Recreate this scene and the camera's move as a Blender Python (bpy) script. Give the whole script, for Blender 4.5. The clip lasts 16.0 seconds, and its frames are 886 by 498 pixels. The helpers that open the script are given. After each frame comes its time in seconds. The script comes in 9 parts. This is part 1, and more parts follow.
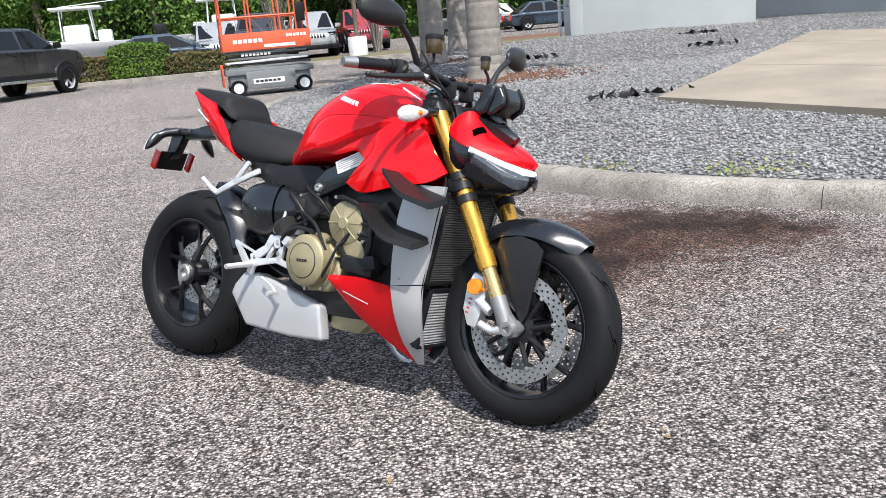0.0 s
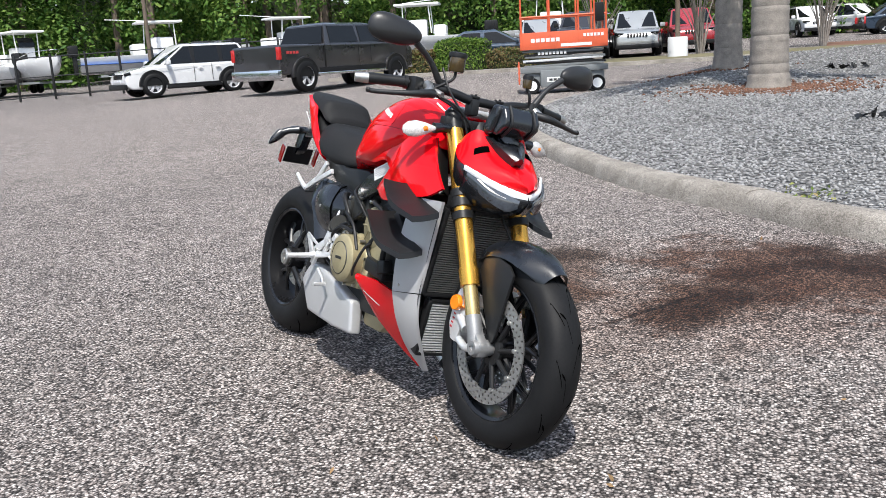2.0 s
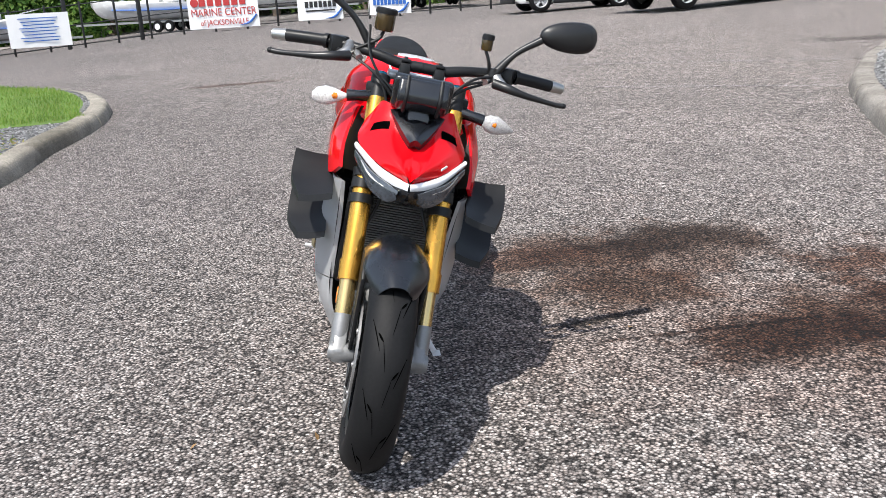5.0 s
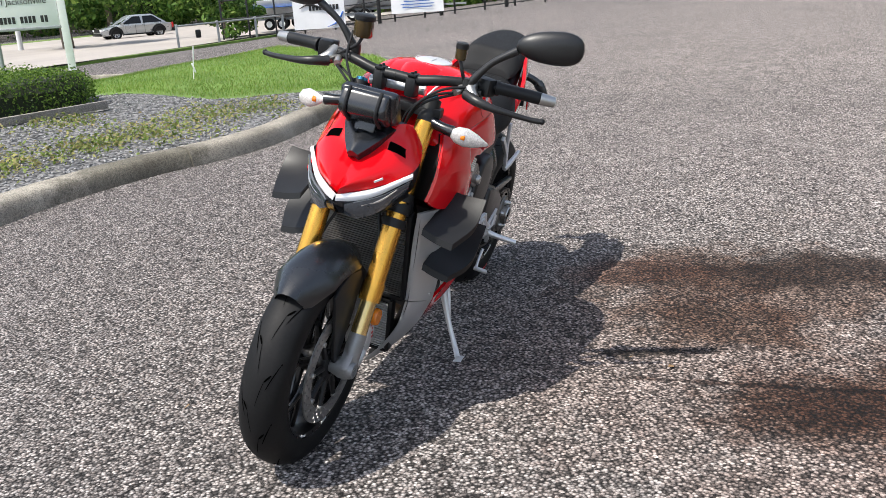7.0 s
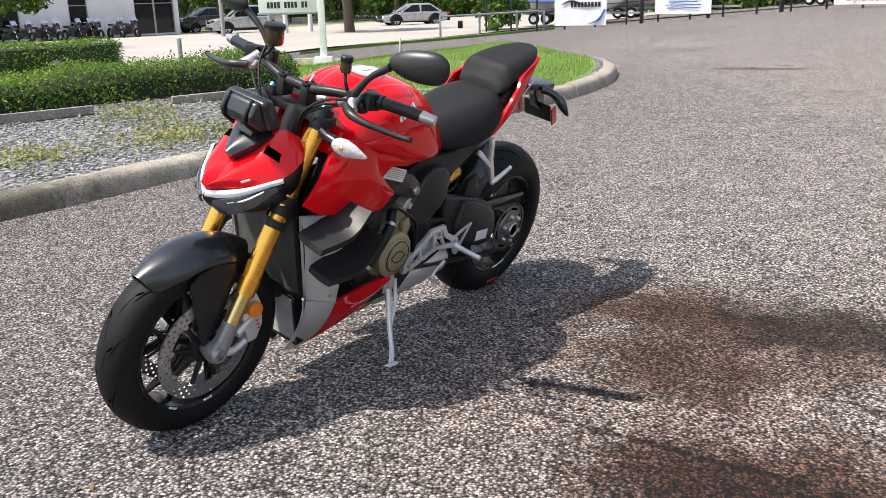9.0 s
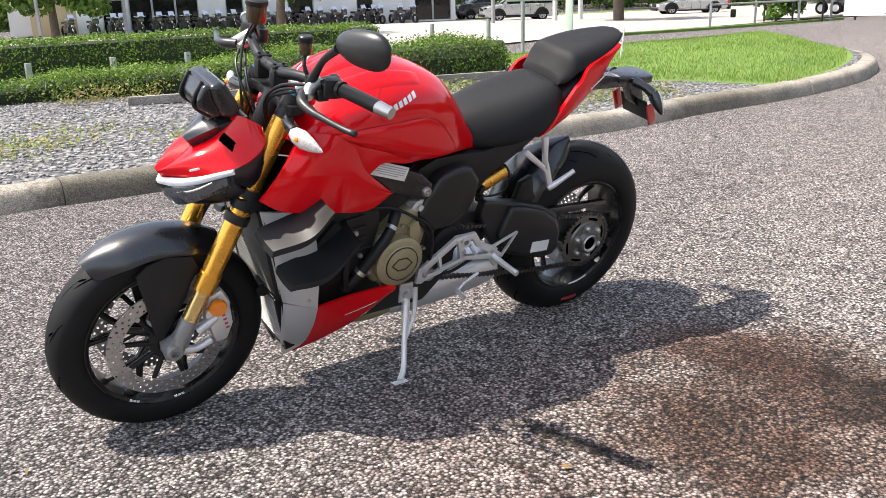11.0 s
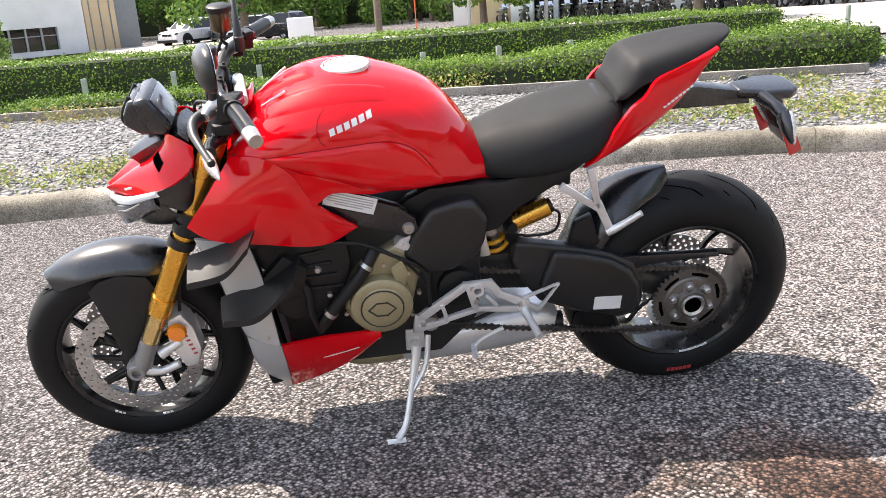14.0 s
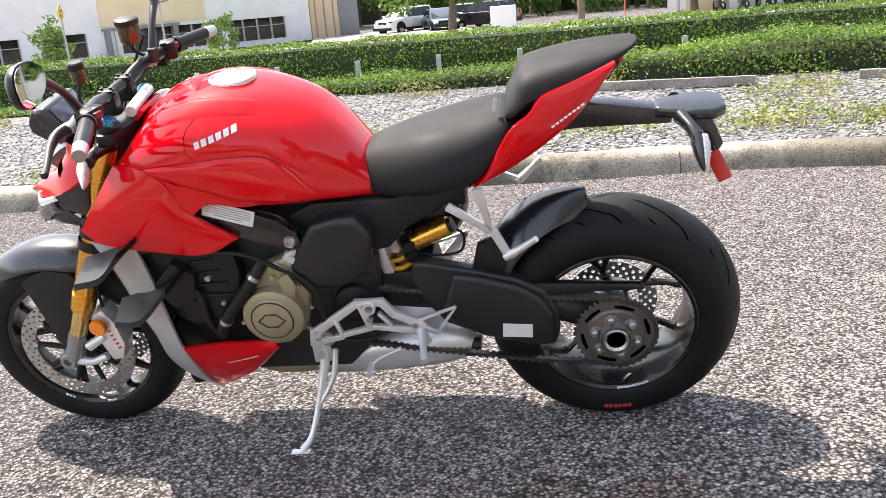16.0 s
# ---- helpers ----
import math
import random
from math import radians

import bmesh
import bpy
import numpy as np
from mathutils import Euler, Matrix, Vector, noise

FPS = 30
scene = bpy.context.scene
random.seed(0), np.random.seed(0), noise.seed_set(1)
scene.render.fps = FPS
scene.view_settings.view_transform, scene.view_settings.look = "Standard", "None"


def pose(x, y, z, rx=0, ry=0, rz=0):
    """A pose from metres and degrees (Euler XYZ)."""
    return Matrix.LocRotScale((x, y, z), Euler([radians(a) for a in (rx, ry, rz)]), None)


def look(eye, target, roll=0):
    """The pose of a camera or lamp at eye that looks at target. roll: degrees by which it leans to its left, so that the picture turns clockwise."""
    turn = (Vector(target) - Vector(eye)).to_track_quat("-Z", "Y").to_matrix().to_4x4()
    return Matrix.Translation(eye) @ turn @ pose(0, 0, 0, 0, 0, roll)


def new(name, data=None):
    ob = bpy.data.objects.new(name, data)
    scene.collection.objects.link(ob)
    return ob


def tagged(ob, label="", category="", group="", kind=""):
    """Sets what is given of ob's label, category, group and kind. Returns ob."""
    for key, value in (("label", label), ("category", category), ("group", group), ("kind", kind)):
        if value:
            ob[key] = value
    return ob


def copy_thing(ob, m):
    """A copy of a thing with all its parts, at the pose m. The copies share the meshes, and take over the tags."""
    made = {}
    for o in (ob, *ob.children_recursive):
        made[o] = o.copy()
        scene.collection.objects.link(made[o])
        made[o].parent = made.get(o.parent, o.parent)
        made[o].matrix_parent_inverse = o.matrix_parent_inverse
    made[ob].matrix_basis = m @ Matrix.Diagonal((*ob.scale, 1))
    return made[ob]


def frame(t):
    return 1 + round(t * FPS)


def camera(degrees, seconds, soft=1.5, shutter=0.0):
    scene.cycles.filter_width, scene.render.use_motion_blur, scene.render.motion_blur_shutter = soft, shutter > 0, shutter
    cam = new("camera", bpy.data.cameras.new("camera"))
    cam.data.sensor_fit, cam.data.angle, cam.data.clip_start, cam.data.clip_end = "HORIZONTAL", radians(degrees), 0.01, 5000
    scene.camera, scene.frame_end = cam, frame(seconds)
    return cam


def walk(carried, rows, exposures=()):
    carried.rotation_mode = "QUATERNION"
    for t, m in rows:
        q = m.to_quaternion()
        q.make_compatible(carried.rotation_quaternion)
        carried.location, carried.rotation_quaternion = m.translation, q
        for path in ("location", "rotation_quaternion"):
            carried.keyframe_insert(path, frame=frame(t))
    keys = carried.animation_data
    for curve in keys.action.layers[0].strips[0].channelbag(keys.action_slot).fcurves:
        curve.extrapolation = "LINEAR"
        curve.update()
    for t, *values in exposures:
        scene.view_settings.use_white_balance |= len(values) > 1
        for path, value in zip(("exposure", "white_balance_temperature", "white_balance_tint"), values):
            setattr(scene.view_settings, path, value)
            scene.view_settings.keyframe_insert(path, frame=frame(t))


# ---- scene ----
cam = camera(53.9, 16.0, 0.45)
METRES, EYE, TILT, LEAN, TURN = 7.615, 1.146, 0.0, 0.0, 0.0
ROWS = [
    (0.0, 0.0, 0.0, 0.0036, -1.16, -13.85, 4.9),
    (0.5, 0.035, -0.0043, 0.0039, 4.02, -13.35, 4.25),
    (1.0, 0.0703, -0.008, 0.0048, 11.43, -12.72, 4.98),
    (1.5, 0.1022, -0.0056, 0.0048, 17.34, -12.54, 4.57),
    (2.0, 0.1302, 0.0148, 0.0027, 20.82, -12.46, 3.34),
    (2.5, 0.1595, 0.036, 0.0032, 25.39, -13.26, 3.46),
    (3.0, 0.197, 0.0595, 0.0048, 32.63, -13.82, 2.64),
    (3.5, 0.2154, 0.0855, 0.003, 36.41, -14.2, 2.62),
    (6.0, 0.2915, 0.2251, 0.0126, 60.15, -17.17, 2.88),
    (6.5, 0.3099, 0.2605, 0.0137, 67.43, -17.06, 2.69),
    (7.0, 0.3199, 0.2924, 0.0132, 72.07, -17.08, 3.5),
    (7.5, 0.3247, 0.3263, 0.0113, 74.73, -16.97, 2.88),
    (8.0, 0.3357, 0.3621, 0.0129, 81.26, -16.79, 3.34),
    (8.5, 0.3462, 0.3977, 0.0147, 86.27, -16.6, 2.41),
    (11.0, 0.2806, 0.5225, 0.0062, 108.07, -16.82, 1.6),
    (11.5, 0.2605, 0.5420, 0.0050, 114.28, -16.78, 2.0),
    (12.0, 0.2411, 0.5605, 0.0057, 118.72, -16.79, 2.61),
    (12.5, 0.2147, 0.5727, 0.0037, 121.95, -16.73, 2.64),
    (13.0, 0.1931, 0.5862, 0.0040, 126.36, -16.77, 3.11),
    (13.5, 0.1726, 0.6072, 0.0050, 132.72, -16.45, 3.76),
    (14.0, 0.1523, 0.6173, 0.0028, 135.6, -16.45, 3.86),
    (14.5, 0.1305, 0.6246, 0.0035, 138.39, -16.44, 3.63),
    (15.0, 0.1102, 0.6377, 0.0052, 143.42, -16.31, 4.43),
    (15.5, 0.0882, 0.6585, 0.0063, 147.34, -16.12, 4.67),
    (16.0, 0.0632, 0.6714, 0.0024, 149.61, -16.23, 4.61),
]
walk(cam, [(t, pose(0, 0, EYE, TILT, LEAN, TURN) @ pose(METRES * x, METRES * y, METRES * z, 90 + pitch, roll, yaw)) for t, x, y, z, yaw, pitch, roll in ROWS],
     [(0.0, 1.00, 6300, 9), (2.0, 0.88, 6300, 9), (3.5, 0.87, 6300, 9), (6.0, 0.87, 6400, 9), (8.5, 1.03, 6600, 10), (11.0, 1.42, 6800, 12), (14.5, 1.90, 7000, 13), (16.0, 1.94, 7000, 13)])

# ---- sky and sun ----
SUN_AZ, SUN_EL = -70.0, 59.8
world = bpy.data.worlds.new("sky")
world.use_nodes = True
scene.world = world
_nt = world.node_tree
_sky = _nt.nodes.new("ShaderNodeTexSky")
_sky.sky_type = "NISHITA"
_sky.sun_disc = False
_sky.sun_elevation = radians(SUN_EL)
_sky.sun_rotation = radians(90 - SUN_AZ)
_sky.air_density, _sky.dust_density, _sky.ozone_density = 1.0, 1.6, 1.0
_bg = _nt.nodes["Background"]
_bg.inputs["Strength"].default_value = 0.132
_haze = _nt.nodes.new("ShaderNodeHueSaturation")
_haze.inputs["Saturation"].default_value = 0.68
_nt.links.new(_sky.outputs[0], _haze.inputs["Color"])
_nt.links.new(_haze.outputs[0], _bg.inputs["Color"])
sun = new("sun", bpy.data.lights.new("sun", "SUN"))
sun.data.energy = 3.1
sun.data.angle = radians(0.53)
sun.data.color = (1.0, 0.95, 0.87)
_sd = Vector((math.cos(radians(SUN_AZ)) * math.cos(radians(SUN_EL)), math.sin(radians(SUN_AZ)) * math.cos(radians(SUN_EL)), math.sin(radians(SUN_EL))))
sun.matrix_world = look(_sd * 40, (0, 0, 0))

# ---- materials ----


def nodes_of(name):
    m = bpy.data.materials.new(name)
    m.use_nodes = True
    return m, m.node_tree, m.node_tree.nodes["Principled BSDF"]


def ramp(nt, fac, stops):
    r = nt.nodes.new("ShaderNodeValToRGB")
    while len(r.color_ramp.elements) < len(stops):
        r.color_ramp.elements.new(0.5)
    for e, (p, c) in zip(r.color_ramp.elements, stops):
        e.position, e.color = p, (*c, 1)
    nt.links.new(fac, r.inputs[0])
    return r.outputs[0]


def tex(nt, kind, scale, co=None, detail=4.0, rough=0.55):
    n = nt.nodes.new("ShaderNodeTex" + kind)
    n.inputs["Scale"].default_value = scale
    if kind == "Noise":
        n.inputs["Detail"].default_value = detail
        n.inputs["Roughness"].default_value = rough
    if co is not None:
        nt.links.new(co, n.inputs["Vector"])
    return n


def blend(nt, fac, a, b, mode="MIX"):
    n = nt.nodes.new("ShaderNodeMix")
    n.data_type, n.blend_type = "RGBA", mode
    for slot, v in ((0, fac), (6, a), (7, b)):
        if isinstance(v, (int, float)):
            n.inputs[slot].default_value = v
        elif isinstance(v, tuple):
            n.inputs[slot].default_value = (*v, 1)
        else:
            nt.links.new(v, n.inputs[slot])
    return n.outputs[2]


def bump(nt, bsdf, height, strength, distance):
    b = nt.nodes.new("ShaderNodeBump")
    b.inputs["Strength"].default_value = strength
    b.inputs["Distance"].default_value = distance
    nt.links.new(height, b.inputs["Height"])
    nt.links.new(b.outputs[0], bsdf.inputs["Normal"])


def coords(nt):
    return nt.nodes.new("ShaderNodeTexCoord").outputs["Object"]


def mat(name, colour, rough=0.5, metal=0.0, vary=0.12, scale=6.0, grain=60.0, relief=0.0, coat=0.0, island=0.0, spec=0.5):
    """Plain material with stains at two scales, varied roughness and fine relief."""
    m, nt, b = nodes_of(name)
    co = coords(nt)
    big, fine = tex(nt, "Noise", scale, co), tex(nt, "Noise", grain, co, 3)
    lo = tuple(c * (1 - vary) for c in colour)
    hi = tuple(min(1, c * (1 + vary)) for c in colour)
    c1 = ramp(nt, big.outputs[0], [(0.3, lo), (0.7, hi)])
    col = blend(nt, vary, c1, ramp(nt, fine.outputs[0], [(0.35, tuple(c * 0.6 for c in colour)), (0.65, tuple(min(1, c * 1.3) for c in colour))]))
    if island:
        g = nt.nodes.new("ShaderNodeNewGeometry")
        col = blend(nt, island, col, ramp(nt, g.outputs["Random Per Island"], [(0, tuple(c * 0.35 for c in colour)), (1, tuple(min(1, c * 1.7) for c in colour))]))
    nt.links.new(col, b.inputs["Base Color"])
    rr = ramp(nt, big.outputs[0], [(0.3, (max(0, rough - 0.06),) * 3), (0.7, (min(1, rough + 0.06),) * 3)])
    nt.links.new(rr, b.inputs["Roughness"])
    b.inputs["Metallic"].default_value = metal
    b.inputs["Coat Weight"].default_value = coat
    b.inputs["Coat Roughness"].default_value = 0.085
    b.inputs["Specular IOR Level"].default_value = spec
    if relief:
        bump(nt, b, fine.outputs[0], 0.6, relief)
    return m


def glass(name, colour, rough=0.02, ior=1.45):
    m, nt, b = nodes_of(name)
    b.inputs["Base Color"].default_value = (*colour, 1)
    b.inputs["Roughness"].default_value = rough
    b.inputs["IOR"].default_value = ior
    b.inputs["Transmission Weight"].default_value = 1.0
    return m


def stones(name, scale, cols, dark=0.35, relief=0.004, blotch=0.25, stains=(), stain_scale=0.55, mottle=0.0, coarse=0.0):
    """Aggregate: each stone its own tone, dark binder between, broad blotches, stains and tinted spots of their own
    shape.
    """
    m, nt, b = nodes_of(name)
    co = coords(nt)
    v = tex(nt, "Voronoi", scale, co)
    v2 = tex(nt, "Voronoi", scale * 2.3, co)
    sep = nt.nodes.new("ShaderNodeSeparateColor")
    nt.links.new(v.outputs["Color"], sep.inputs[0])
    n = len(cols)
    c = ramp(nt, sep.outputs[0], [(i / max(1, n - 1) * 0.98, k) for i, k in enumerate(cols)])
    sep2 = nt.nodes.new("ShaderNodeSeparateColor")
    nt.links.new(v2.outputs["Color"], sep2.inputs[0])
    c2 = ramp(nt, sep2.outputs[1], [(i / max(1, n - 1) * 0.98, k) for i, k in enumerate(cols)])
    c = blend(nt, 0.16, c, c2)
    edge = ramp(nt, v.outputs["Distance"], [(0.25, (1, 1, 1)), (0.75, (dark,) * 3)])
    c = blend(nt, 1.0, c, edge, "MULTIPLY")
    blot = tex(nt, "Noise", stain_scale, co, 6, 0.65)
    c = blend(nt, blotch, c, ramp(nt, blot.outputs[0], [(0.35, (0.45, 0.42, 0.40)), (0.65, (1.0, 0.97, 0.95))]), "MULTIPLY")
    if mottle:
        mo = tex(nt, "Noise", 11.0, co, 8, 0.8)
        c = blend(nt, mottle, c, ramp(nt, mo.outputs[0], [(0.40, (0.42, 0.41, 0.41)), (0.60, (1.62, 1.60, 1.57))]), "MULTIPLY")
    for (sx, sy, rx, ry, ang, tint, amount, wob) in stains:
        mp = nt.nodes.new("ShaderNodeMapping")
        mp.vector_type = "TEXTURE"
        mp.inputs["Location"].default_value = (sx, sy, 0)
        mp.inputs["Rotation"].default_value = (0, 0, radians(ang))
        mp.inputs["Scale"].default_value = (rx, ry, 50)
        nt.links.new(co, mp.inputs["Vector"])
        ln = nt.nodes.new("ShaderNodeVectorMath")
        ln.operation = "LENGTH"
        nt.links.new(mp.outputs[0], ln.inputs[0])
        wn = tex(nt, "Noise", wob, co, 10, 0.78)
        ad = nt.nodes.new("ShaderNodeMath")
        ad.operation = "MULTIPLY_ADD"
        nt.links.new(wn.outputs[0], ad.inputs[0])
        ad.inputs[1].default_value = 2.6
        nt.links.new(ln.outputs["Value"], ad.inputs[2])
        mr = nt.nodes.new("ShaderNodeMapRange")
        mr.interpolation_type = "SMOOTHSTEP"
        mr.inputs["From Min"].default_value, mr.inputs["From Max"].default_value = 1.7, 2.25
        mr.inputs["To Min"].default_value, mr.inputs["To Max"].default_value = amount, 0.0
        nt.links.new(ad.outputs[0], mr.inputs["Value"])
        c = blend(nt, mr.outputs[0], c, blend(nt, 1.0, c, tint, "MULTIPLY"))
    nt.links.new(c, b.inputs["Base Color"])
    b.inputs["Roughness"].default_value = 0.85
    b.inputs["Diffuse Roughness"].default_value = coarse
    b.inputs["Specular IOR Level"].default_value = 0.3
    inv = ramp(nt, v.outputs["Distance"], [(0.0, (1, 1, 1)), (0.9, (0, 0, 0))])
    bump(nt, b, inv, 0.8, relief)
    return m


def leafy(name, cols, rough=0.5, trans=0.25):
    m, nt, b = nodes_of(name)
    g = nt.nodes.new("ShaderNodeNewGeometry")
    c = ramp(nt, g.outputs["Random Per Island"], [(i / (len(cols) - 1), k) for i, k in enumerate(cols)])
    big = tex(nt, "Noise", 0.8, coords(nt), 3)
    c = blend(nt, 0.5, c, ramp(nt, big.outputs[0], [(0.35, (0.5, 0.55, 0.45)), (0.65, (1.25, 1.2, 1.0))]), "MULTIPLY")
    nt.links.new(c, b.inputs["Base Color"])
    b.inputs["Roughness"].default_value = rough
    b.inputs["Specular IOR Level"].default_value = 0.2
    t = nt.nodes.new("ShaderNodeBsdfTranslucent")
    nt.links.new(c, t.inputs["Color"])
    mx = nt.nodes.new("ShaderNodeMixShader")
    mx.inputs[0].default_value = trans
    nt.links.new(b.outputs[0], mx.inputs[1])
    nt.links.new(t.outputs[0], mx.inputs[2])
    nt.links.new(mx.outputs[0], nt.nodes["Material Output"].inputs["Surface"])
    return m


M_LOT = stones("asphalt_aggregate", 104, [(0.012, 0.011, 0.0105), (0.06, 0.053, 0.051), (0.24, 0.208, 0.196), (0.42, 0.37, 0.352), (0.72, 0.675, 0.652), (0.07, 0.062, 0.059), (0.56, 0.505, 0.482)], 0.10, 0.009, 0.22, mottle=0.45, coarse=1.0,
    stains=[(-0.28, 4.34, 0.95, 0.66, 60, (0.46, 0.33, 0.26), 0.8, 3.0), (-0.30, 4.66, 0.52, 0.36, 40, (0.25, 0.20, 0.17), 0.92, 3.4), (-0.46, 4.26, 0.42, 0.34, 50, (0.42, 0.30, 0.23), 0.8, 3.6), (0.0, 4.02, 0.45, 0.34, 70, (0.42, 0.30, 0.22), 0.8, 3.6), (-0.66, 4.04, 0.40, 0.25, 60, (0.64, 0.42, 0.33), 0.7, 3.4),
            # the (-9.0, 15.5) spot paints the far lot's brighter light into the colour
            (0.66, 3.96, 0.55, 0.26, 65, (0.34, 0.225, 0.17), 0.92, 3.2), (0.74, 4.2, 0.8, 0.42, 65, (0.38, 0.26, 0.195), 0.9, 2.8), (0.07, 3.64, 0.34, 0.042, 66, (0.16, 0.14, 0.12), 0.9, 11.0), (0.45, 3.85, 0.55, 0.024, 56, (0.22, 0.15, 0.12), 0.85, 7.0), (-9.0, 15.5, 20.0, 13.5, 20, (1.24, 1.23, 1.22), 1.0, 0.15),
            (1.15, 4.60, 1.3, 0.72, -35, (0.36, 0.22, 0.16), 0.95, 2.6), (1.50, 4.76, 0.8, 0.40, -37, (0.24, 0.15, 0.11), 0.9, 3.2), (0.35, 3.75, 1.5, 0.9, 20, (0.86, 0.72, 0.66), 0.55, 1.6), (1.0, 4.4, 2.2, 1.2, -20, (0.9, 0.8, 0.76), 0.4, 1.4),
            (-9.8, 7.6, 1.3, 0.25, 60, (0.45, 0.3, 0.24), 0.7, 1.8), (-3.4, 14.6, 1.6, 0.5, 20, (0.35, 0.33, 0.33), 0.75, 1.2)])
M_GRAVELBED = stones("gravel_bed", 26, [(0.035, 0.036, 0.038), (0.13, 0.132, 0.136), (0.23, 0.23, 0.235), (0.34, 0.335, 0.33), (0.17, 0.165, 0.165), (0.45, 0.44, 0.43)], 0.25, 0.012, 0.3)
M_GRAVEL = mat("gravel_stone", (0.235, 0.233, 0.232), 0.75, 0, 0.2, 20, 150, 0.001, island=0.65)
M_CONCRETE = stones("weathered_concrete", 130, [(0.21, 0.20, 0.178), (0.33, 0.31, 0.278), (0.42, 0.395, 0.355), (0.51, 0.48, 0.435), (0.37, 0.345, 0.31)], 0.7, 0.002, 0.85, stain_scale=3.0)
M_KERBOLD = stones("mildewed_kerb_concrete", 130, [(0.23, 0.217, 0.18), (0.36, 0.335, 0.283), (0.45, 0.42, 0.356), (0.54, 0.505, 0.432), (0.40, 0.372, 0.314)], 0.7, 0.002, 0.75, stain_scale=2.2, mottle=0.15,
    stains=[(-2.3, 0.55, 0.9, 0.5, 140, (0.34, 0.34, 0.31), 0.85, 4.0), (-4.1, 1.95, 0.8, 0.5, 140, (0.36, 0.36, 0.33), 0.8, 4.0), (-0.4, -0.85, 0.8, 0.5, 140, (0.42, 0.42, 0.38), 0.75, 4.0), (-6.3, 3.9, 0.9, 0.5, 150, (0.45, 0.44, 0.40), 0.7, 4.0)])
M_SLAB = mat("tan_concrete_slab", (0.25, 0.213, 0.165), 0.85, 0, 0.25, 1.3, 60, 0.002)
M_ROAD = mat("pale_road_concrete", (0.36, 0.325, 0.295), 0.85, 0, 0.12, 0.3, 20, 0.002)
M_STRIPE = stones("worn_road_paint", 98, [(0.02, 0.018, 0.018), (0.10, 0.09, 0.088), (0.30, 0.27, 0.26), (0.52, 0.48, 0.46), (0.82, 0.79, 0.77), (0.20, 0.18, 0.175), (0.66, 0.62, 0.60)], 0.2, 0.006, 0.22, mottle=0.7)
M_SOIL = mat("dry_grassy_soil", (0.13, 0.115, 0.06), 0.95, 0, 0.4, 1.5, 40, 0.01)
M_LAWNSOIL = mat("lawn_soil", (0.12, 0.20, 0.035), 0.95, 0, 0.3, 1.5, 40, 0.01)
M_GRASS = leafy("grass_blades", [(0.10, 0.19, 0.03), (0.17, 0.30, 0.05), (0.25, 0.36, 0.08), (0.32, 0.34, 0.13)], 0.6, 0.35)
M_WEED = leafy("dry_weeds", [(0.16, 0.22, 0.05), (0.26, 0.24, 0.10), (0.38, 0.26, 0.13), (0.2, 0.3, 0.07)])
M_WEEDGREEN = leafy("green_weeds", [(0.12, 0.18, 0.04), (0.20, 0.27, 0.07), (0.32, 0.32, 0.12), (0.38, 0.29, 0.16)], 0.6, 0.3)
M_HEDGE = leafy("hedge_leaves", [(0.04, 0.088, 0.014), (0.085, 0.165, 0.025), (0.15, 0.25, 0.04), (0.25, 0.34, 0.075)], 0.4, 0.38)
M_HEDGEDRY = leafy("brown_hedge_leaves", [(0.05, 0.07, 0.02), (0.12, 0.09, 0.04), (0.18, 0.12, 0.06), (0.10, 0.15, 0.04)])
# near-black that stands for the shade deep among leaves
M_LEAFSHADE = mat("leaf_shade_core", (0.022, 0.03, 0.012), 0.95, 0, 0.3, 4, 30)
M_TREE = leafy("tree_leaves", [(0.035, 0.085, 0.016), (0.065, 0.145, 0.027), (0.12, 0.215, 0.042), (0.20, 0.29, 0.07)], 0.6, 0.32)
M_BARK = mat("bark", (0.13, 0.10, 0.075), 0.9, 0, 0.35, 5, 40, 0.01)
M_PALM = mat("palm_trunk", (0.23, 0.205, 0.18), 0.9, 0, 0.35, 9, 70, 0.010)
M_MULCH = mat("red_bark_mulch", (0.13, 0.062, 0.038), 0.95, 0, 0.35, 12, 90, 0.004, island=0.6)
M_WHITE = mat("white_paint", (0.78, 0.78, 0.77), 0.4, 0, 0.06, 3, 40, coat=0.3)
M_CARWHITE = mat("white_car_paint", (0.68, 0.68, 0.68), 0.25, 0, 0.03, 2, 40, coat=1.0)
M_CHARCOAL = mat("charcoal_alloy_wheel", (0.05, 0.05, 0.055), 0.35, 0.4, 0.08, 5, 60)
M_CARGREY = mat("dark_grey_car_paint", (0.028, 0.027, 0.030), 0.3, 0.2, 0.08, 2, 40, coat=1.0)
M_CARSILVER = mat("silver_car_paint", (0.42, 0.43, 0.43), 0.3, 0.5, 0.05, 2, 40, coat=1.0)
M_CARRED = mat("dark_red_car_paint", (0.30, 0.02, 0.025), 0.3, 0.1, 0.05, 2, 40, coat=1.0)
M_CARBLUE = mat("dark_blue_car_paint", (0.03, 0.05, 0.08), 0.3, 0.2, 0.05, 2, 40, coat=1.0)
M_CARGLASS = mat("tinted_window_glass", (0.006, 0.007, 0.008), 0.06, 0, 0.02, 2, 40, spec=0.35)
M_TYRE = mat("tyre_rubber", (0.0085, 0.0085, 0.009), 0.60, 0, 0.3, 12, 120, 0.0004, spec=0.2)
M_CHROME = mat("chrome", (0.75, 0.75, 0.76), 0.18, 1.0, 0.04, 8, 60)
M_ALU = mat("wheel_alloy", (0.55, 0.55, 0.56), 0.3, 0.3, 0.05, 8, 60)
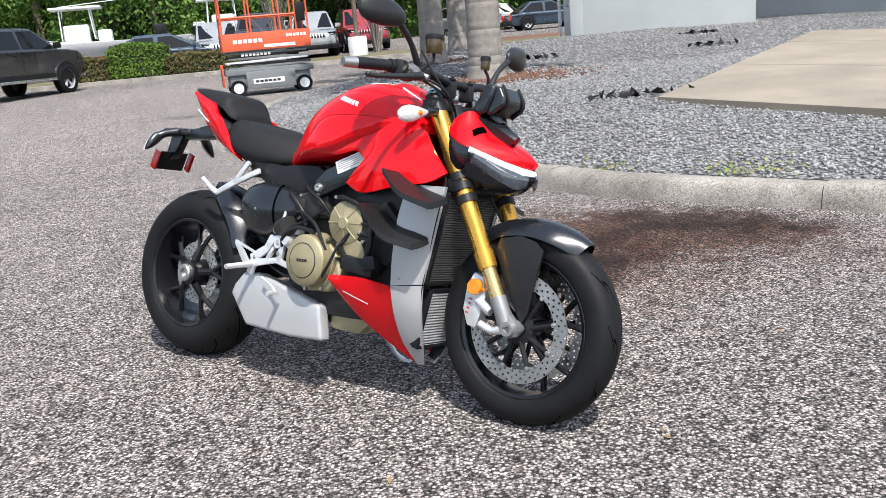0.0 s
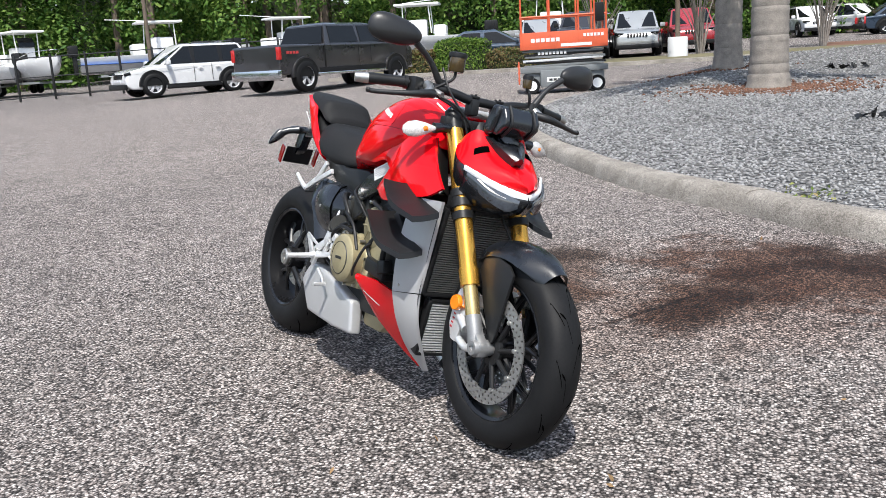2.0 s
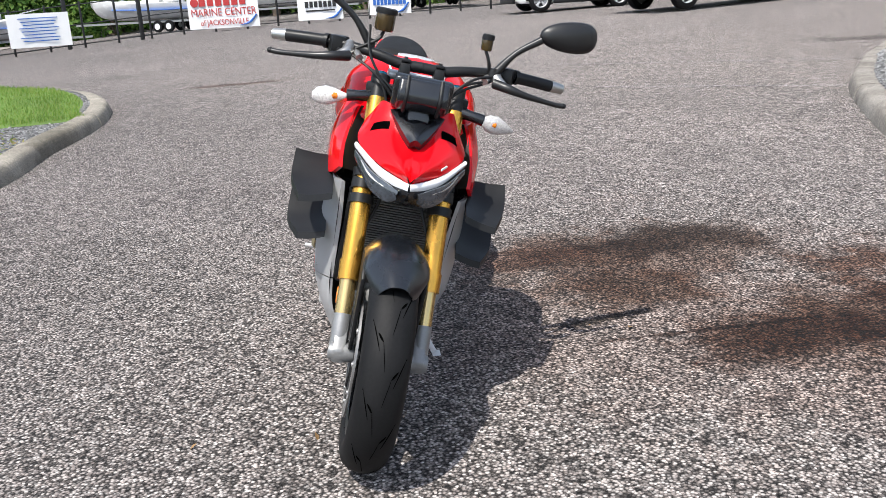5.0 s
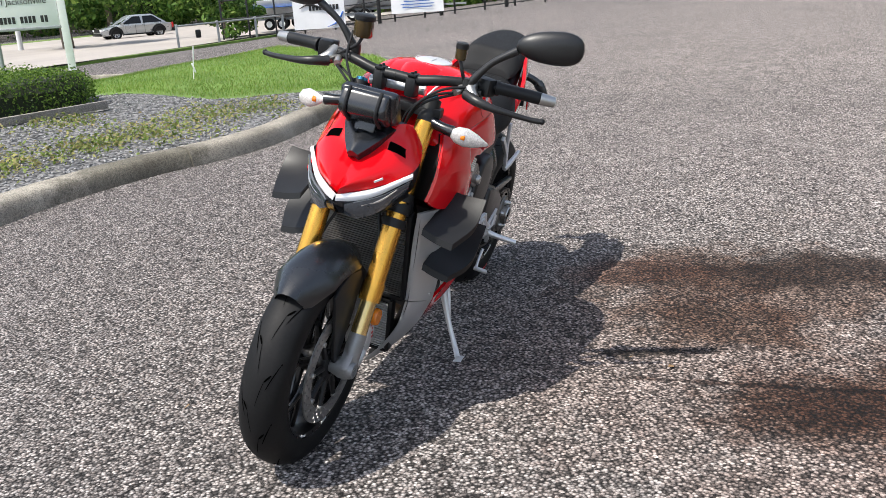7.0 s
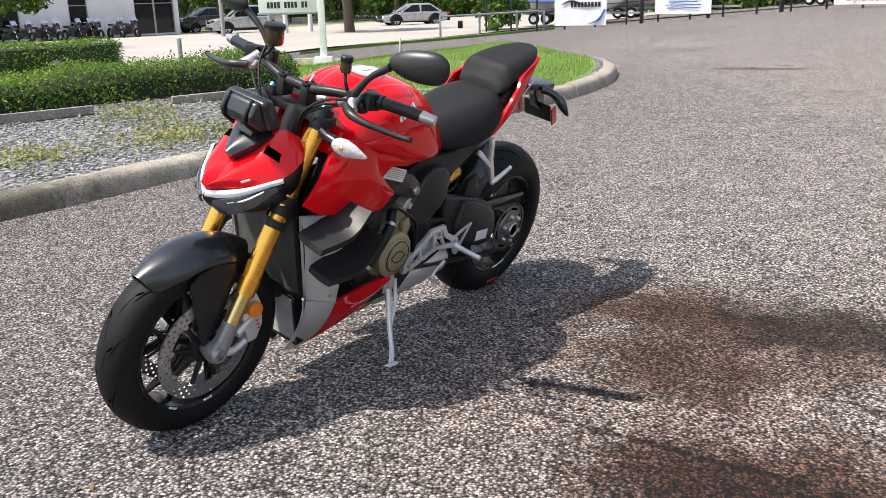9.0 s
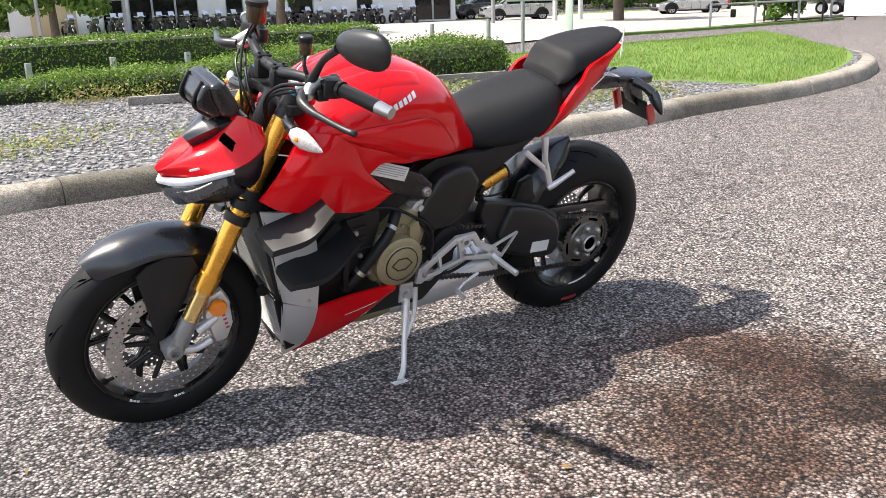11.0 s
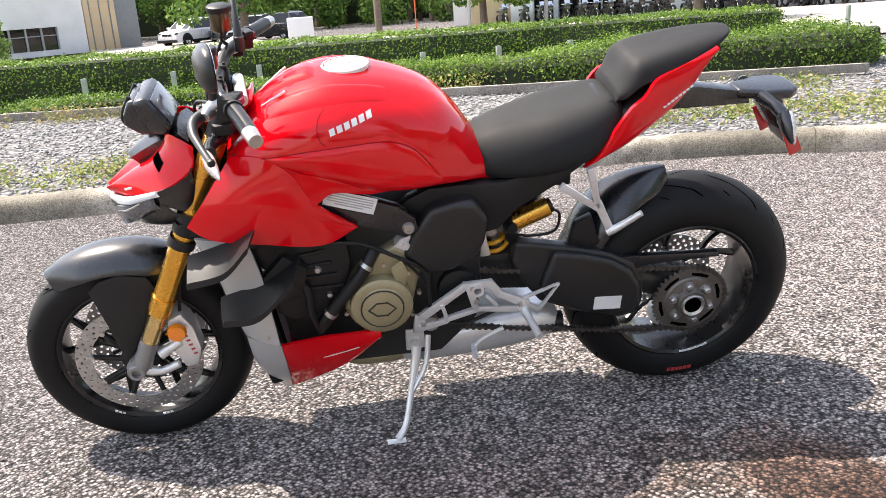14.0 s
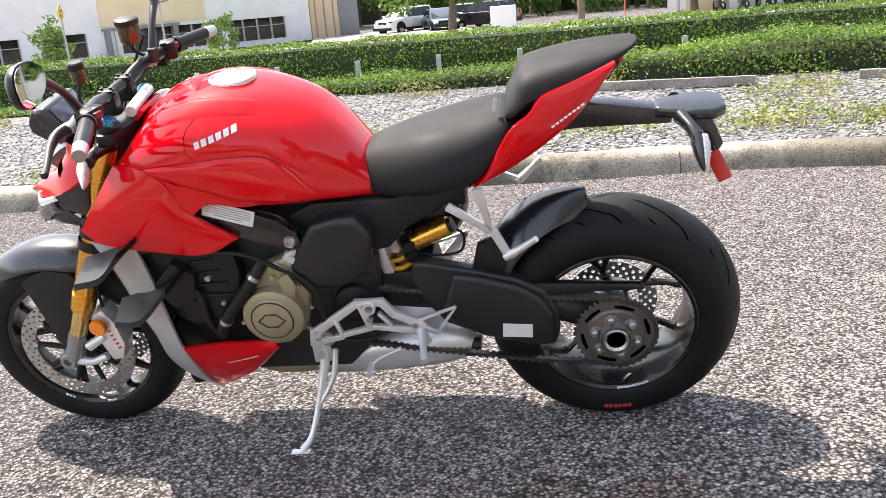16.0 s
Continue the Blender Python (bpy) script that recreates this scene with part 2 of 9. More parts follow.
M_BLACKPLASTIC = mat("black_plastic", (0.009, 0.009, 0.0095), 0.45, 0, 0.12, 9, 160, 0.0003, spec=0.3)
M_REDLENS = mat("red_lens", (0.45, 0.015, 0.015), 0.15, 0, 0.05, 9, 60, coat=0.6)
M_ORANGE = mat("orange_machine_paint", (0.62, 0.11, 0.045), 0.45, 0, 0.12, 4, 60)
M_GREYPAINT = mat("grey_machine_paint", (0.16, 0.17, 0.175), 0.5, 0, 0.12, 4, 60)
M_WALL = mat("painted_stucco_wall", (0.42, 0.44, 0.44), 0.8, 0, 0.08, 1.0, 60, 0.002)
M_WALLLIGHT = mat("pale_stucco_wall", (0.62, 0.62, 0.62), 0.8, 0, 0.08, 0.8, 60, 0.002)
M_TAN = mat("tan_stucco_wall", (0.50, 0.38, 0.24), 0.8, 0, 0.1, 0.8, 60, 0.002)
M_PALETAN = mat("pale_tan_stucco", (0.60, 0.49, 0.33), 0.8, 0, 0.08, 0.8, 60, 0.002)
M_YOUNGLEAF = leafy("young_tree_leaves", [(0.07, 0.13, 0.03), (0.13, 0.22, 0.06), (0.20, 0.30, 0.09)], 0.6, 0.35)
M_FENCE = mat("black_fence_iron", (0.015, 0.015, 0.015), 0.5, 0, 0.1)
M_GALV = mat("galvanised_post", (0.30, 0.31, 0.31), 0.5, 0.3, 0.15, 9, 80)
M_BLUE = mat("blue_print", (0.03, 0.12, 0.42), 0.4, 0, 0.04)
M_REDPRINT = mat("red_print", (0.45, 0.04, 0.04), 0.4, 0, 0.04)
M_BLACKPRINT = mat("black_print", (0.02, 0.02, 0.02), 0.4, 0, 0.04)
M_BANNER = mat("vinyl_banner", (0.78, 0.78, 0.78), 0.45, 0, 0.04, 2, 30)
M_ORANGELENS = mat("amber_lens", (0.8, 0.22, 0.01), 0.2, 0, 0.12, 30, 200, 0.0005, coat=0.6)
M_YELLOW = mat("yellow_sign", (0.7, 0.42, 0.02), 0.4, 0, 0.04)

M_RED = mat("red_lacquer", (0.64, 0.003, 0.008), 0.45, 0, 0.02, 3, 60, coat=0.8, spec=0.0)
M_RED.node_tree.nodes["Principled BSDF"].inputs["Coat Roughness"].default_value = 0.015
# dark red that paints the shading along the tank's creases
M_SEAMSHADE = mat("seam_shade_red", (0.20, 0.002, 0.004), 0.6, 0, 0.05, spec=0.1)
M_SATIN = mat("satin_graphite_plastic", (0.0075, 0.0088, 0.0115), 0.27, 0.0, 0.08, 7, 220, 0.00015, spec=0.8)
M_SEAT = mat("suede_seat_cover", (0.0105, 0.0108, 0.0115), 0.70, 0, 0.2, 14, 420, 0.0007, spec=0.28)
M_GOLD = mat("gold_anodised_fork", (0.78, 0.41, 0.07), 0.25, 0.9, 0.05, 8, 100)
M_GOLDPALE = mat("pale_gold_stanchion", (0.68, 0.50, 0.22), 0.2, 0.9, 0.05, 8, 100)
M_BRONZE = mat("bronze_engine_casting", (0.33, 0.285, 0.17), 0.45, 0.35, 0.14, 14, 180, 0.0007)
M_ENGINE = mat("dark_engine_casting", (0.028, 0.028, 0.026), 0.55, 0.3, 0.2, 14, 160, 0.0008)
M_SILVERPANEL = mat("silver_grey_fairing", (0.46, 0.46, 0.465), 0.38, 0.3, 0.04, 5, 250, 0.0001, coat=0.3)
M_CASTALU = mat("cast_aluminium", (0.74, 0.74, 0.74), 0.36, 0.55, 0.08, 12, 150, 0.0003)
M_STEEL = mat("brushed_steel", (0.50, 0.49, 0.47), 0.35, 0.9, 0.1, 9, 140, 0.0002)
M_DISC = mat("brake_disc_steel", (0.42, 0.41, 0.40), 0.38, 0.85, 0.12, 9, 140)
M_RIM = mat("gloss_black_rim", (0.008, 0.008, 0.009), 0.30, 0.0, 0.08, 9, 90, coat=0.3, spec=0.3)
M_MATTEBLACK = mat("matte_black_plastic", (0.0125, 0.0127, 0.0135), 0.42, 0, 0.15, 12, 260, 0.0001, spec=0.3)
# black that paints the shade inside grooves, slots and bores
M_SLOTSHADE = mat("slot_shade_black", (0.0015, 0.0015, 0.0015), 0.9, 0, 0.1, spec=0.0)
M_SWING = mat("satin_black_casting", (0.017, 0.017, 0.0175), 0.38, 0.1, 0.12, 9, 220, 0.0004, spec=0.5)
M_CHAIN = mat("oiled_chain_steel", (0.12, 0.11, 0.10), 0.4, 0.8, 0.2, 30, 200)
M_SPROCKET = mat("sprocket_steel", (0.20, 0.185, 0.165), 0.45, 0.8, 0.2, 20, 200)
M_SPRING = mat("yellow_spring", (0.75, 0.36, 0.01), 0.35, 0, 0.06, 9, 90, coat=0.4)
M_RADIATOR = mat("radiator_fins", (0.20, 0.20, 0.195), 0.5, 0.6, 0.2, 20, 200)
M_RADFIN = mat("bright_radiator_fins", (0.62, 0.62, 0.62), 0.4, 0.2, 0.15, 20, 200)
M_DRL = mat("clear_white_lens", (0.85, 0.86, 0.88), 0.12, 0, 0.03, 20, 90, coat=1.0)
M_DARKLENS = mat("dark_headlight_lens", (0.042, 0.049, 0.060), 0.04, 0, 0.5, 40, 120, coat=1.0, spec=0.8)
M_CLEAR = mat("clear_indicator_lens", (0.66, 0.63, 0.61), 0.10, 0.2, 0.3, 150, 300, 0.0012, coat=1.0)
M_SCREEN = mat("dashboard_screen", (0.10, 0.11, 0.13), 0.12, 0, 0.1, 9, 50, spec=0.8)
M_STICKER = mat("paper_sticker", (0.72, 0.72, 0.71), 0.5, 0, 0.05)
M_PRINTGREY = mat("grey_print", (0.35, 0.35, 0.35), 0.5, 0, 0.05)
M_FLUID = mat("amber_fluid_cup", (0.055, 0.036, 0.012), 0.2, 0, 0.2, 30, 90, coat=0.4)
M_BLUEANO = mat("blue_anodised_cap", (0.05, 0.25, 0.42), 0.25, 0.8, 0.05)
M_MIRROR = mat("mirror_glass", (0.85, 0.86, 0.87), 0.01, 1.0, 0.01)
M_REDSWITCH = mat("dark_red_switch", (0.25, 0.02, 0.04), 0.4, 0, 0.05)

M_CASTGREY = mat("grey_cast_fork_foot", (0.27, 0.27, 0.27), 0.42, 0.5, 0.1, 12, 150, 0.0003)

# ---- mesh helpers: every builder returns (vertices, faces) ----


def join(*geos):
    v, f = [], []
    for gv, gf in geos:
        n = len(v)
        v.extend(gv)
        f.extend([tuple(i + n for i in q) for q in gf])
    return v, f


def moved(g, m):
    return [tuple(m @ Vector(p)) for p in g[0]], g[1]


def mirror(g):
    return [(x, -y, z) for x, y, z in g[0]], [tuple(reversed(q)) for q in g[1]]


def from_bm(bm):
    bm.verts.index_update()
    v = [tuple(p.co) for p in bm.verts]
    f = [tuple(p.index for p in q.verts) for q in bm.faces]
    bm.free()
    return v, f


def box(c, s, bev=0.0, turn=(0, 0, 0), seg=2):
    bm = bmesh.new()
    bmesh.ops.create_cube(bm, size=1)
    bmesh.ops.scale(bm, vec=s, verts=bm.verts)
    if bev:
        bmesh.ops.bevel(bm, geom=bm.edges[:], offset=bev, segments=seg, affect="EDGES", profile=0.6)
    return moved(from_bm(bm), pose(*c, *turn))


def prism(outline, a0, a1, axis="y", bev=0.0, seg=2):
    """A flat outline pulled from a0 to a1 along an axis: outline in (x, z) for y, (y, z) for x, (x, y) for z."""
    put = {"y": lambda p, a: (p[0], a, p[1]), "x": lambda p, a: (a, p[0], p[1]), "z": lambda p, a: (p[0], p[1], a)}[axis]
    bm = bmesh.new()
    lo = [bm.verts.new(put(p, a0)) for p in outline]
    hi = [bm.verts.new(put(p, a1)) for p in outline]
    n = len(outline)
    bm.faces.new(lo)
    bm.faces.new(list(reversed(hi)))
    for i in range(n):
        bm.faces.new((lo[(i + 1) % n], lo[i], hi[i], hi[(i + 1) % n]))
    bmesh.ops.recalc_face_normals(bm, faces=bm.faces)
    if bev:
        bmesh.ops.bevel(bm, geom=bm.edges[:], offset=bev, segments=seg, affect="EDGES", profile=0.6, clamp_overlap=True)
    return from_bm(bm)


def lathe(profile, n=48, axis="y", c=(0, 0, 0), closed=False, arc=None):
    """profile: (radius, along the axis)."""
    v, f = [], []
    k = len(profile)
    a0, a1 = arc if arc else (0, 2 * math.pi)
    full = arc is None
    steps = n if full else n + 1
    for i in range(steps):
        a = a0 + (a1 - a0) * i / n
        ca, sa = math.cos(a), math.sin(a)
        for r, h in profile:
            p = {"y": (r * ca, h, r * sa), "x": (h, r * ca, r * sa), "z": (r * ca, r * sa, h)}[axis]
            v.append((p[0] + c[0], p[1] + c[1], p[2] + c[2]))
    for i in range(n):
        j = (i + 1) % steps
        for q in range(k if closed else k - 1):
            w = (q + 1) % k
            f.append((i * k + q, i * k + w, j * k + w, j * k + q) if axis != "y" else (i * k + q, j * k + q, j * k + w, i * k + w))
    return v, f


def spline(pts, n, linear=False):
    """n points at even steps along a smooth line through pts."""
    p = np.array(pts, float)
    if linear or len(p) < 3:
        d = np.concatenate([[0], np.cumsum(np.linalg.norm(np.diff(p, axis=0), axis=1))])
        s = np.linspace(0, d[-1], n)
        return np.stack([np.interp(s, d, p[:, i]) for i in range(p.shape[1])], 1)
    e = np.vstack([2 * p[0] - p[1], p, 2 * p[-1] - p[-2]])
    out = []
    for i in range(len(p) - 1):
        a, b, c, d = e[i:i + 4]
        for t in np.linspace(0, 1, 24, endpoint=False):
            out.append(0.5 * (2 * b + (c - a) * t + (2 * a - 5 * b + 4 * c - d) * t * t + (3 * b - a - 3 * c + d) * t ** 3))
    out.append(p[-1])
    return spline(np.array(out), n, True)


def tube(pts, r, n=10, steps=None, smooth=True, cap=True):
    p = spline(pts, steps or max(6, 6 * (len(pts) - 1)), not smooth) if (smooth or steps) else np.array(pts, float)
    k = len(p)
    rr = np.interp(np.linspace(0, 1, k), np.linspace(0, 1, len(r)), r) if isinstance(r, (list, tuple)) else [r] * k
    v, f = [], []
    up = None
    for i in range(k):
        t = Vector(p[min(i + 1, k - 1)] - p[max(i - 1, 0)]).normalized()
        if up is None:
            up = t.orthogonal().normalized()
        up = (up - t * up.dot(t)).normalized()
        side = t.cross(up)
        for j in range(n):
            a = 2 * math.pi * j / n
            q = Vector(p[i]) + (up * math.cos(a) + side * math.sin(a)) * rr[i]
            v.append(tuple(q))
    for i in range(k - 1):
        for j in range(n):
            f.append((i * n + j, i * n + (j + 1) % n, (i + 1) * n + (j + 1) % n, (i + 1) * n + j))
    if cap:
        f.append(tuple(reversed(range(n))))
        f.append(tuple(range((k - 1) * n, k * n)))
    return v, f


def grid(rows, close=False, cap=False):
    """rows: lists of points, all the same length."""
    k, v, f = len(rows[0]), [], []
    for r in rows:
        v.extend([tuple(float(c) for c in p) for p in r])
    for i in range(len(rows) - 1):
        for j in range(k if close else k - 1):
            w = (j + 1) % k
            f.append((i * k + j, i * k + w, (i + 1) * k + w, (i + 1) * k + j))
    if cap:
        f.append(tuple(reversed(range(k))))
        f.append(tuple(range((len(rows) - 1) * k, len(rows) * k)))
    return v, f


def loft(sections, nu=24, nv=40, cap=True):
    """sections: (x, half outline of (y, z) from the top's middle down to the bottom's middle), mirrored to both sides."""
    rows = []
    for x, half in sections:
        h = spline(half, nv // 2 + 1)
        full = [(x, y, z) for y, z in h] + [(x, -y, z) for y, z in h[-2:0:-1]]
        rows.append(full)
    a = np.array(rows)
    out = np.stack([spline(a[:, j], nu) for j in range(a.shape[1])], 1)
    return grid(out.tolist(), True, cap)


def ribbon(a, b, bulge=(0, 0, 0), nu=24, nv=8, thick=0.006, sharp=False, power=1.0, inward=(0, -1, 0)):
    """A panel between two edge lines, swollen by bulge in its middle, with thickness."""
    p, q = spline(a, nu, sharp), spline(b, nu, sharp)
    rows, bl, inn = [], np.array(bulge, float), np.array(inward, float) * thick
    for i in range(nu):
        rows.append([p[i] + (q[i] - p[i]) * t + bl * math.sin(math.pi * t) ** power for t in np.linspace(0, 1, nv)])
    rows = np.array(rows)
    loop = np.concatenate([rows, (rows + inn)[:, ::-1]], 1)
    return grid(loop.tolist(), True, True)


def mesh_of(name, g, material, smooth=40):
    me = bpy.data.meshes.new(name)
    me.from_pydata(g[0], [], g[1])
    me.validate()
    if material:
        me.materials.append(material)
    if smooth:
        me.shade_smooth()
        me.set_sharp_from_angle(angle=radians(smooth))
    return me


def part(name, g, material, parent=None, label="", smooth=40, m=None, flip=True):
    if isinstance(g, bmesh.types.BMesh):
        g = from_bm(g)
    bm = bmesh.new()
    me = mesh_of(name, g, material, 0)
    if flip:
        bm.from_mesh(me)
        bmesh.ops.recalc_face_normals(bm, faces=bm.faces)
        bm.to_mesh(me)
    bm.free()
    if smooth:
        me.shade_smooth()
        me.set_sharp_from_angle(angle=radians(smooth))
    ob = new(name, me)
    if parent is not None:
        ob.parent = parent
    if m is not None:
        ob.matrix_basis = m
    if label:
        tagged(ob, label)
    return ob


def thing(name, m, label, category, group="", kind=""):
    ob = new(name)
    ob.matrix_basis = m
    ob.empty_display_size = 0.1
    return tagged(ob, label, category, group, kind)


def scatter(name, material, pts, normals, size, rng, shape="leaf", label="", category="", kind="stuff", parent=None, up=0.0):
    """Many small leaves (two bent triangles), blades or stones as one mesh."""
    n = len(pts)
    pts = np.asarray(pts, float)
    sz = size[0] + (size[1] - size[0]) * rng.random(n)
    if shape == "stone":
        base = np.array([(1, 0, 0), (-1, 0, 0), (0, 1, 0), (0, -1, 0), (0, 0, 1), (0, 0, -1)], float)
        tri = np.array([(0, 2, 4), (2, 1, 4), (1, 3, 4), (3, 0, 4), (2, 0, 5), (1, 2, 5), (3, 1, 5), (0, 3, 5)])
        a = rng.random(n) * 6.283
        c, s = np.cos(a), np.sin(a)
        k = len(base)
        loc = np.repeat(base[None], n, 0) * (0.55 + 0.6 * rng.random((n, k, 1))) * np.array([1, 0.8, 0.6])
        tl = (rng.random(n) - 0.5) * 1.2
        x, y, z = loc[..., 0].copy(), loc[..., 1].copy(), loc[..., 2].copy()
        z, x = z * np.cos(tl)[:, None] - x * np.sin(tl)[:, None], z * np.sin(tl)[:, None] + x * np.cos(tl)[:, None]
        loc = np.stack([x * c[:, None] - y * s[:, None], x * s[:, None] + y * c[:, None], z], 2)
    elif shape == "blade":
        tri = np.array([(0, 1, 2)])
        k = 3
        a = rng.random(n) * 6.283
        lean = (rng.random((n, 2)) - 0.5) * 0.9
        w = 0.07
        loc = np.zeros((n, 3, 3))
        loc[:, 0, 0], loc[:, 0, 1] = np.cos(a) * w, np.sin(a) * w
        loc[:, 1, 0], loc[:, 1, 1] = -np.cos(a) * w, -np.sin(a) * w
        loc[:, 2, :2], loc[:, 2, 2] = lean, 1
    else:
        tri = np.array([(0, 1, 2), (0, 2, 3)])
        k = 4
        d = rng.normal(size=(n, 3))
        d /= np.linalg.norm(d, axis=1)[:, None]
        nn = np.asarray(normals, float) + rng.normal(size=(n, 3)) * 0.55
        nn /= np.linalg.norm(nn, axis=1)[:, None]
        e1 = np.cross(nn, d)
        e1 /= np.linalg.norm(e1, axis=1)[:, None] + 1e-9
        e2 = np.cross(nn, e1)
        loc = np.stack([e1 * 1.0, e2 * 0.5 + nn * 0.15, -e1 * 1.0, -e2 * 0.5 + nn * 0.15], 1)
    v = pts[:, None, :] + loc * sz[:, None, None]
    f = (tri[None] + (np.arange(n) * k)[:, None, None]).reshape(-1, 3)
    me = bpy.data.meshes.new(name)
    me.vertices.add(n * k)
    me.vertices.foreach_set("co", v.reshape(-1).astype(np.float32))
    me.loops.add(len(f) * 3)
    me.polygons.add(len(f))
    me.loops.foreach_set("vertex_index", f.reshape(-1).astype(np.int32))
    me.polygons.foreach_set("loop_start", np.arange(0, len(f) * 3, 3, dtype=np.int32))
    me.update()
    me.validate()
    me.materials.append(material)
    ob = new(name, me)
    if parent is not None:
        ob.parent = parent
    return tagged(ob, label, category, "", kind)


def letters(text, size, material, m, name="lettering", depth=0.004, parent=None, spacing=1.0, squeeze=1.0):
    cu = bpy.data.curves.new(name, "FONT")
    cu.body, cu.size, cu.extrude, cu.align_x, cu.align_y, cu.space_character = text, size, depth, "CENTER", "CENTER", spacing
    tmp = bpy.data.objects.new(name, cu)
    scene.collection.objects.link(tmp)
    me = bpy.data.meshes.new_from_object(tmp.evaluated_get(bpy.context.evaluated_depsgraph_get()))
    bpy.data.objects.remove(tmp)
    bpy.data.curves.remove(cu)
    me.transform(Matrix.Diagonal((squeeze, 1, 1, 1)))
    me.materials.clear()
    me.materials.append(material)
    ob = new(name, me)
    if parent is not None:
        ob.parent = parent
    ob.matrix_basis = m
    return ob

# ---- ground, kerbs, islands ----
NX, NY, UX, UY = -0.5936, -0.8048, -0.8048, 0.5936


def soft(v, k=1.5):
    return k * np.log1p(np.exp(np.minimum(np.asarray(v, float) / k, 50)))


def behind(x, y):
    """Metres behind the line of the near kerb."""
    return NX * np.asarray(x, float) + NY * np.asarray(y, float) - 0.966


def spot(s, along):
    return NX * (s + 0.966) + UX * along, NY * (s + 0.966) + UY * along


def level(x, y):
    s = behind(x, y)
    return 0.022 * soft(np.asarray(y, float) - 4.2) - 0.008 * np.maximum(0, -np.asarray(x, float) - 14) - 0.045 * np.clip(s - 4, 0, 10) - 0.045 * np.clip(s - 4, 0, 6) * np.clip((np.asarray(x, float) + 28) / 8, 0, 1) - 0.012 * np.maximum(0, s - 14)


def lev(x, y):
    return float(level(x, y))


SOUTH = [(9.6, -8.4), (4.9, -4.9), (2.4, -3.0), (0.29, -1.37), (-1.66, 0.02), (-2.6, 0.76), (-3.57, 1.43), (-4.2, 2.05), (-4.85, 2.93), (-6.1, 3.76), (-7.1, 4.5), (-8.05, 5.05), (-9.2, 5.5), (-10.8, 5.7), (-12.9, 5.1), (-17.0, 3.85), (-20.6, 1.5), (-23.5, -1.5)]
NORTH = [(9.5, -0.2), (5.2, 2.55), (2.41, 4.59), (1.57, 5.24), (1.15, 5.58), (0.78, 6.02), (0.33, 6.46), (-0.11, 6.97), (-0.78, 7.98), (-1.57, 9.4), (-1.98, 10.4), (-2.45, 11.75), (-2.68, 13.3), (-2.5, 15.0), (-1.9, 16.9), (-0.4, 18.6), (2.0, 20.0), (5.0, 21.0)]


def axis_steps(lo, hi, near, fine):
    out, v = [0.0], 0.0
    while v < hi:
        v += fine if v < near else max(fine, (v - near) * 0.18 + fine)
        out.append(min(v, hi))
    v = 0.0
    while v > lo:
        v -= fine if v > -near else max(fine, (-v - near) * 0.18 + fine)
        out.insert(0, max(v, lo))
    return out


gx, gy = axis_steps(-1500, 1500, 24, 0.5), axis_steps(-1500, 1500, 24, 0.5)
X, Y = np.meshgrid(gx, gy, indexing="ij")
far = np.clip((np.hypot(X, Y) - 90) / 200, 0, 1)
Z = level(np.clip(X, -90, 90), np.clip(Y, -90, 90)) * (1 - far)
ground = part("ground", grid(np.stack([X, Y, Z], 2).tolist()), M_LOT, smooth=60)
tagged(ground, "worn parking lot of pinkish grey exposed aggregate asphalt with rusty stains", "ground", kind="structure")


def kerb(name, line, side, label, material):
    """Cast kerb stones end to end; side: +1 where the bed lies to the left of the line."""
    root = tagged(new(name), label, "kerb", kind="structure")
    p = spline(line, 900)
    d = np.concatenate([[0], np.cumsum(np.linalg.norm(np.diff(p, axis=0), axis=1))])
    rng = random.Random(4)
    at = 0.0
    while at < d[-1] - 0.3:
        size = min(1.5 + rng.uniform(-0.5, 0.6), d[-1] - at)
        rows, n = [], 10
        dz, dn = rng.uniform(-0.006, 0.006), rng.uniform(-0.008, 0.008)
        for i in range(n):
            s = at + 0.0025 + (size - 0.005) * i / (n - 1)
            x, y = np.interp(s, d, p[:, 0]), np.interp(s, d, p[:, 1])
            x2, y2 = np.interp(min(s + 0.05, d[-1]), d, p[:, 0]), np.interp(min(s + 0.05, d[-1]), d, p[:, 1])
            x1, y1 = np.interp(max(s - 0.05, 0), d, p[:, 0]), np.interp(max(s - 0.05, 0), d, p[:, 1])
            t = Vector((x2 - x1, y2 - y1)).normalized()
            nn = Vector((-t.y, t.x)) * side
            g = lev(x, y)
            w = 0.005 * noise.noise((x * 3, y * 3, 0)) + 0.003 * noise.noise((x * 11, y * 11, 2))
            sec = [(0.0, -0.06), (0.0, 0.0), (0.016, 0.068), (0.030, 0.106), (0.046, 0.126), (0.072, 0.138), (0.15, 0.142), (0.205, 0.139), (0.228, 0.124), (0.233, -0.06)]
            rows.append([(x + nn.x * (a + dn + w), y + nn.y * (a + dn + w), g + b + (dz + w if b > 0.05 else 0)) for a, b in sec])
        part("kerb_stone", grid(rows, True, True), material, root, smooth=35)
        at += size
    return root


kerb("kerb_south", SOUTH, 1, "weathered grey concrete kerb stones with dark joints", M_KERBOLD)
kerb("kerb_north", NORTH, -1, "pale concrete kerb stones round the gravel bed", M_CONCRETE)


def inside(poly, x, y):
    c = np.zeros(np.shape(x), bool)
    n = len(poly)
    for i in range(n):
        x1, y1 = poly[i]
        x2, y2 = poly[(i + 1) % n]
        k = ((y1 > y) != (y2 > y)) & (x < (x2 - x1) * (y - y1) / (y2 - y1 + 1e-12) + x1)
        c ^= k
    return c


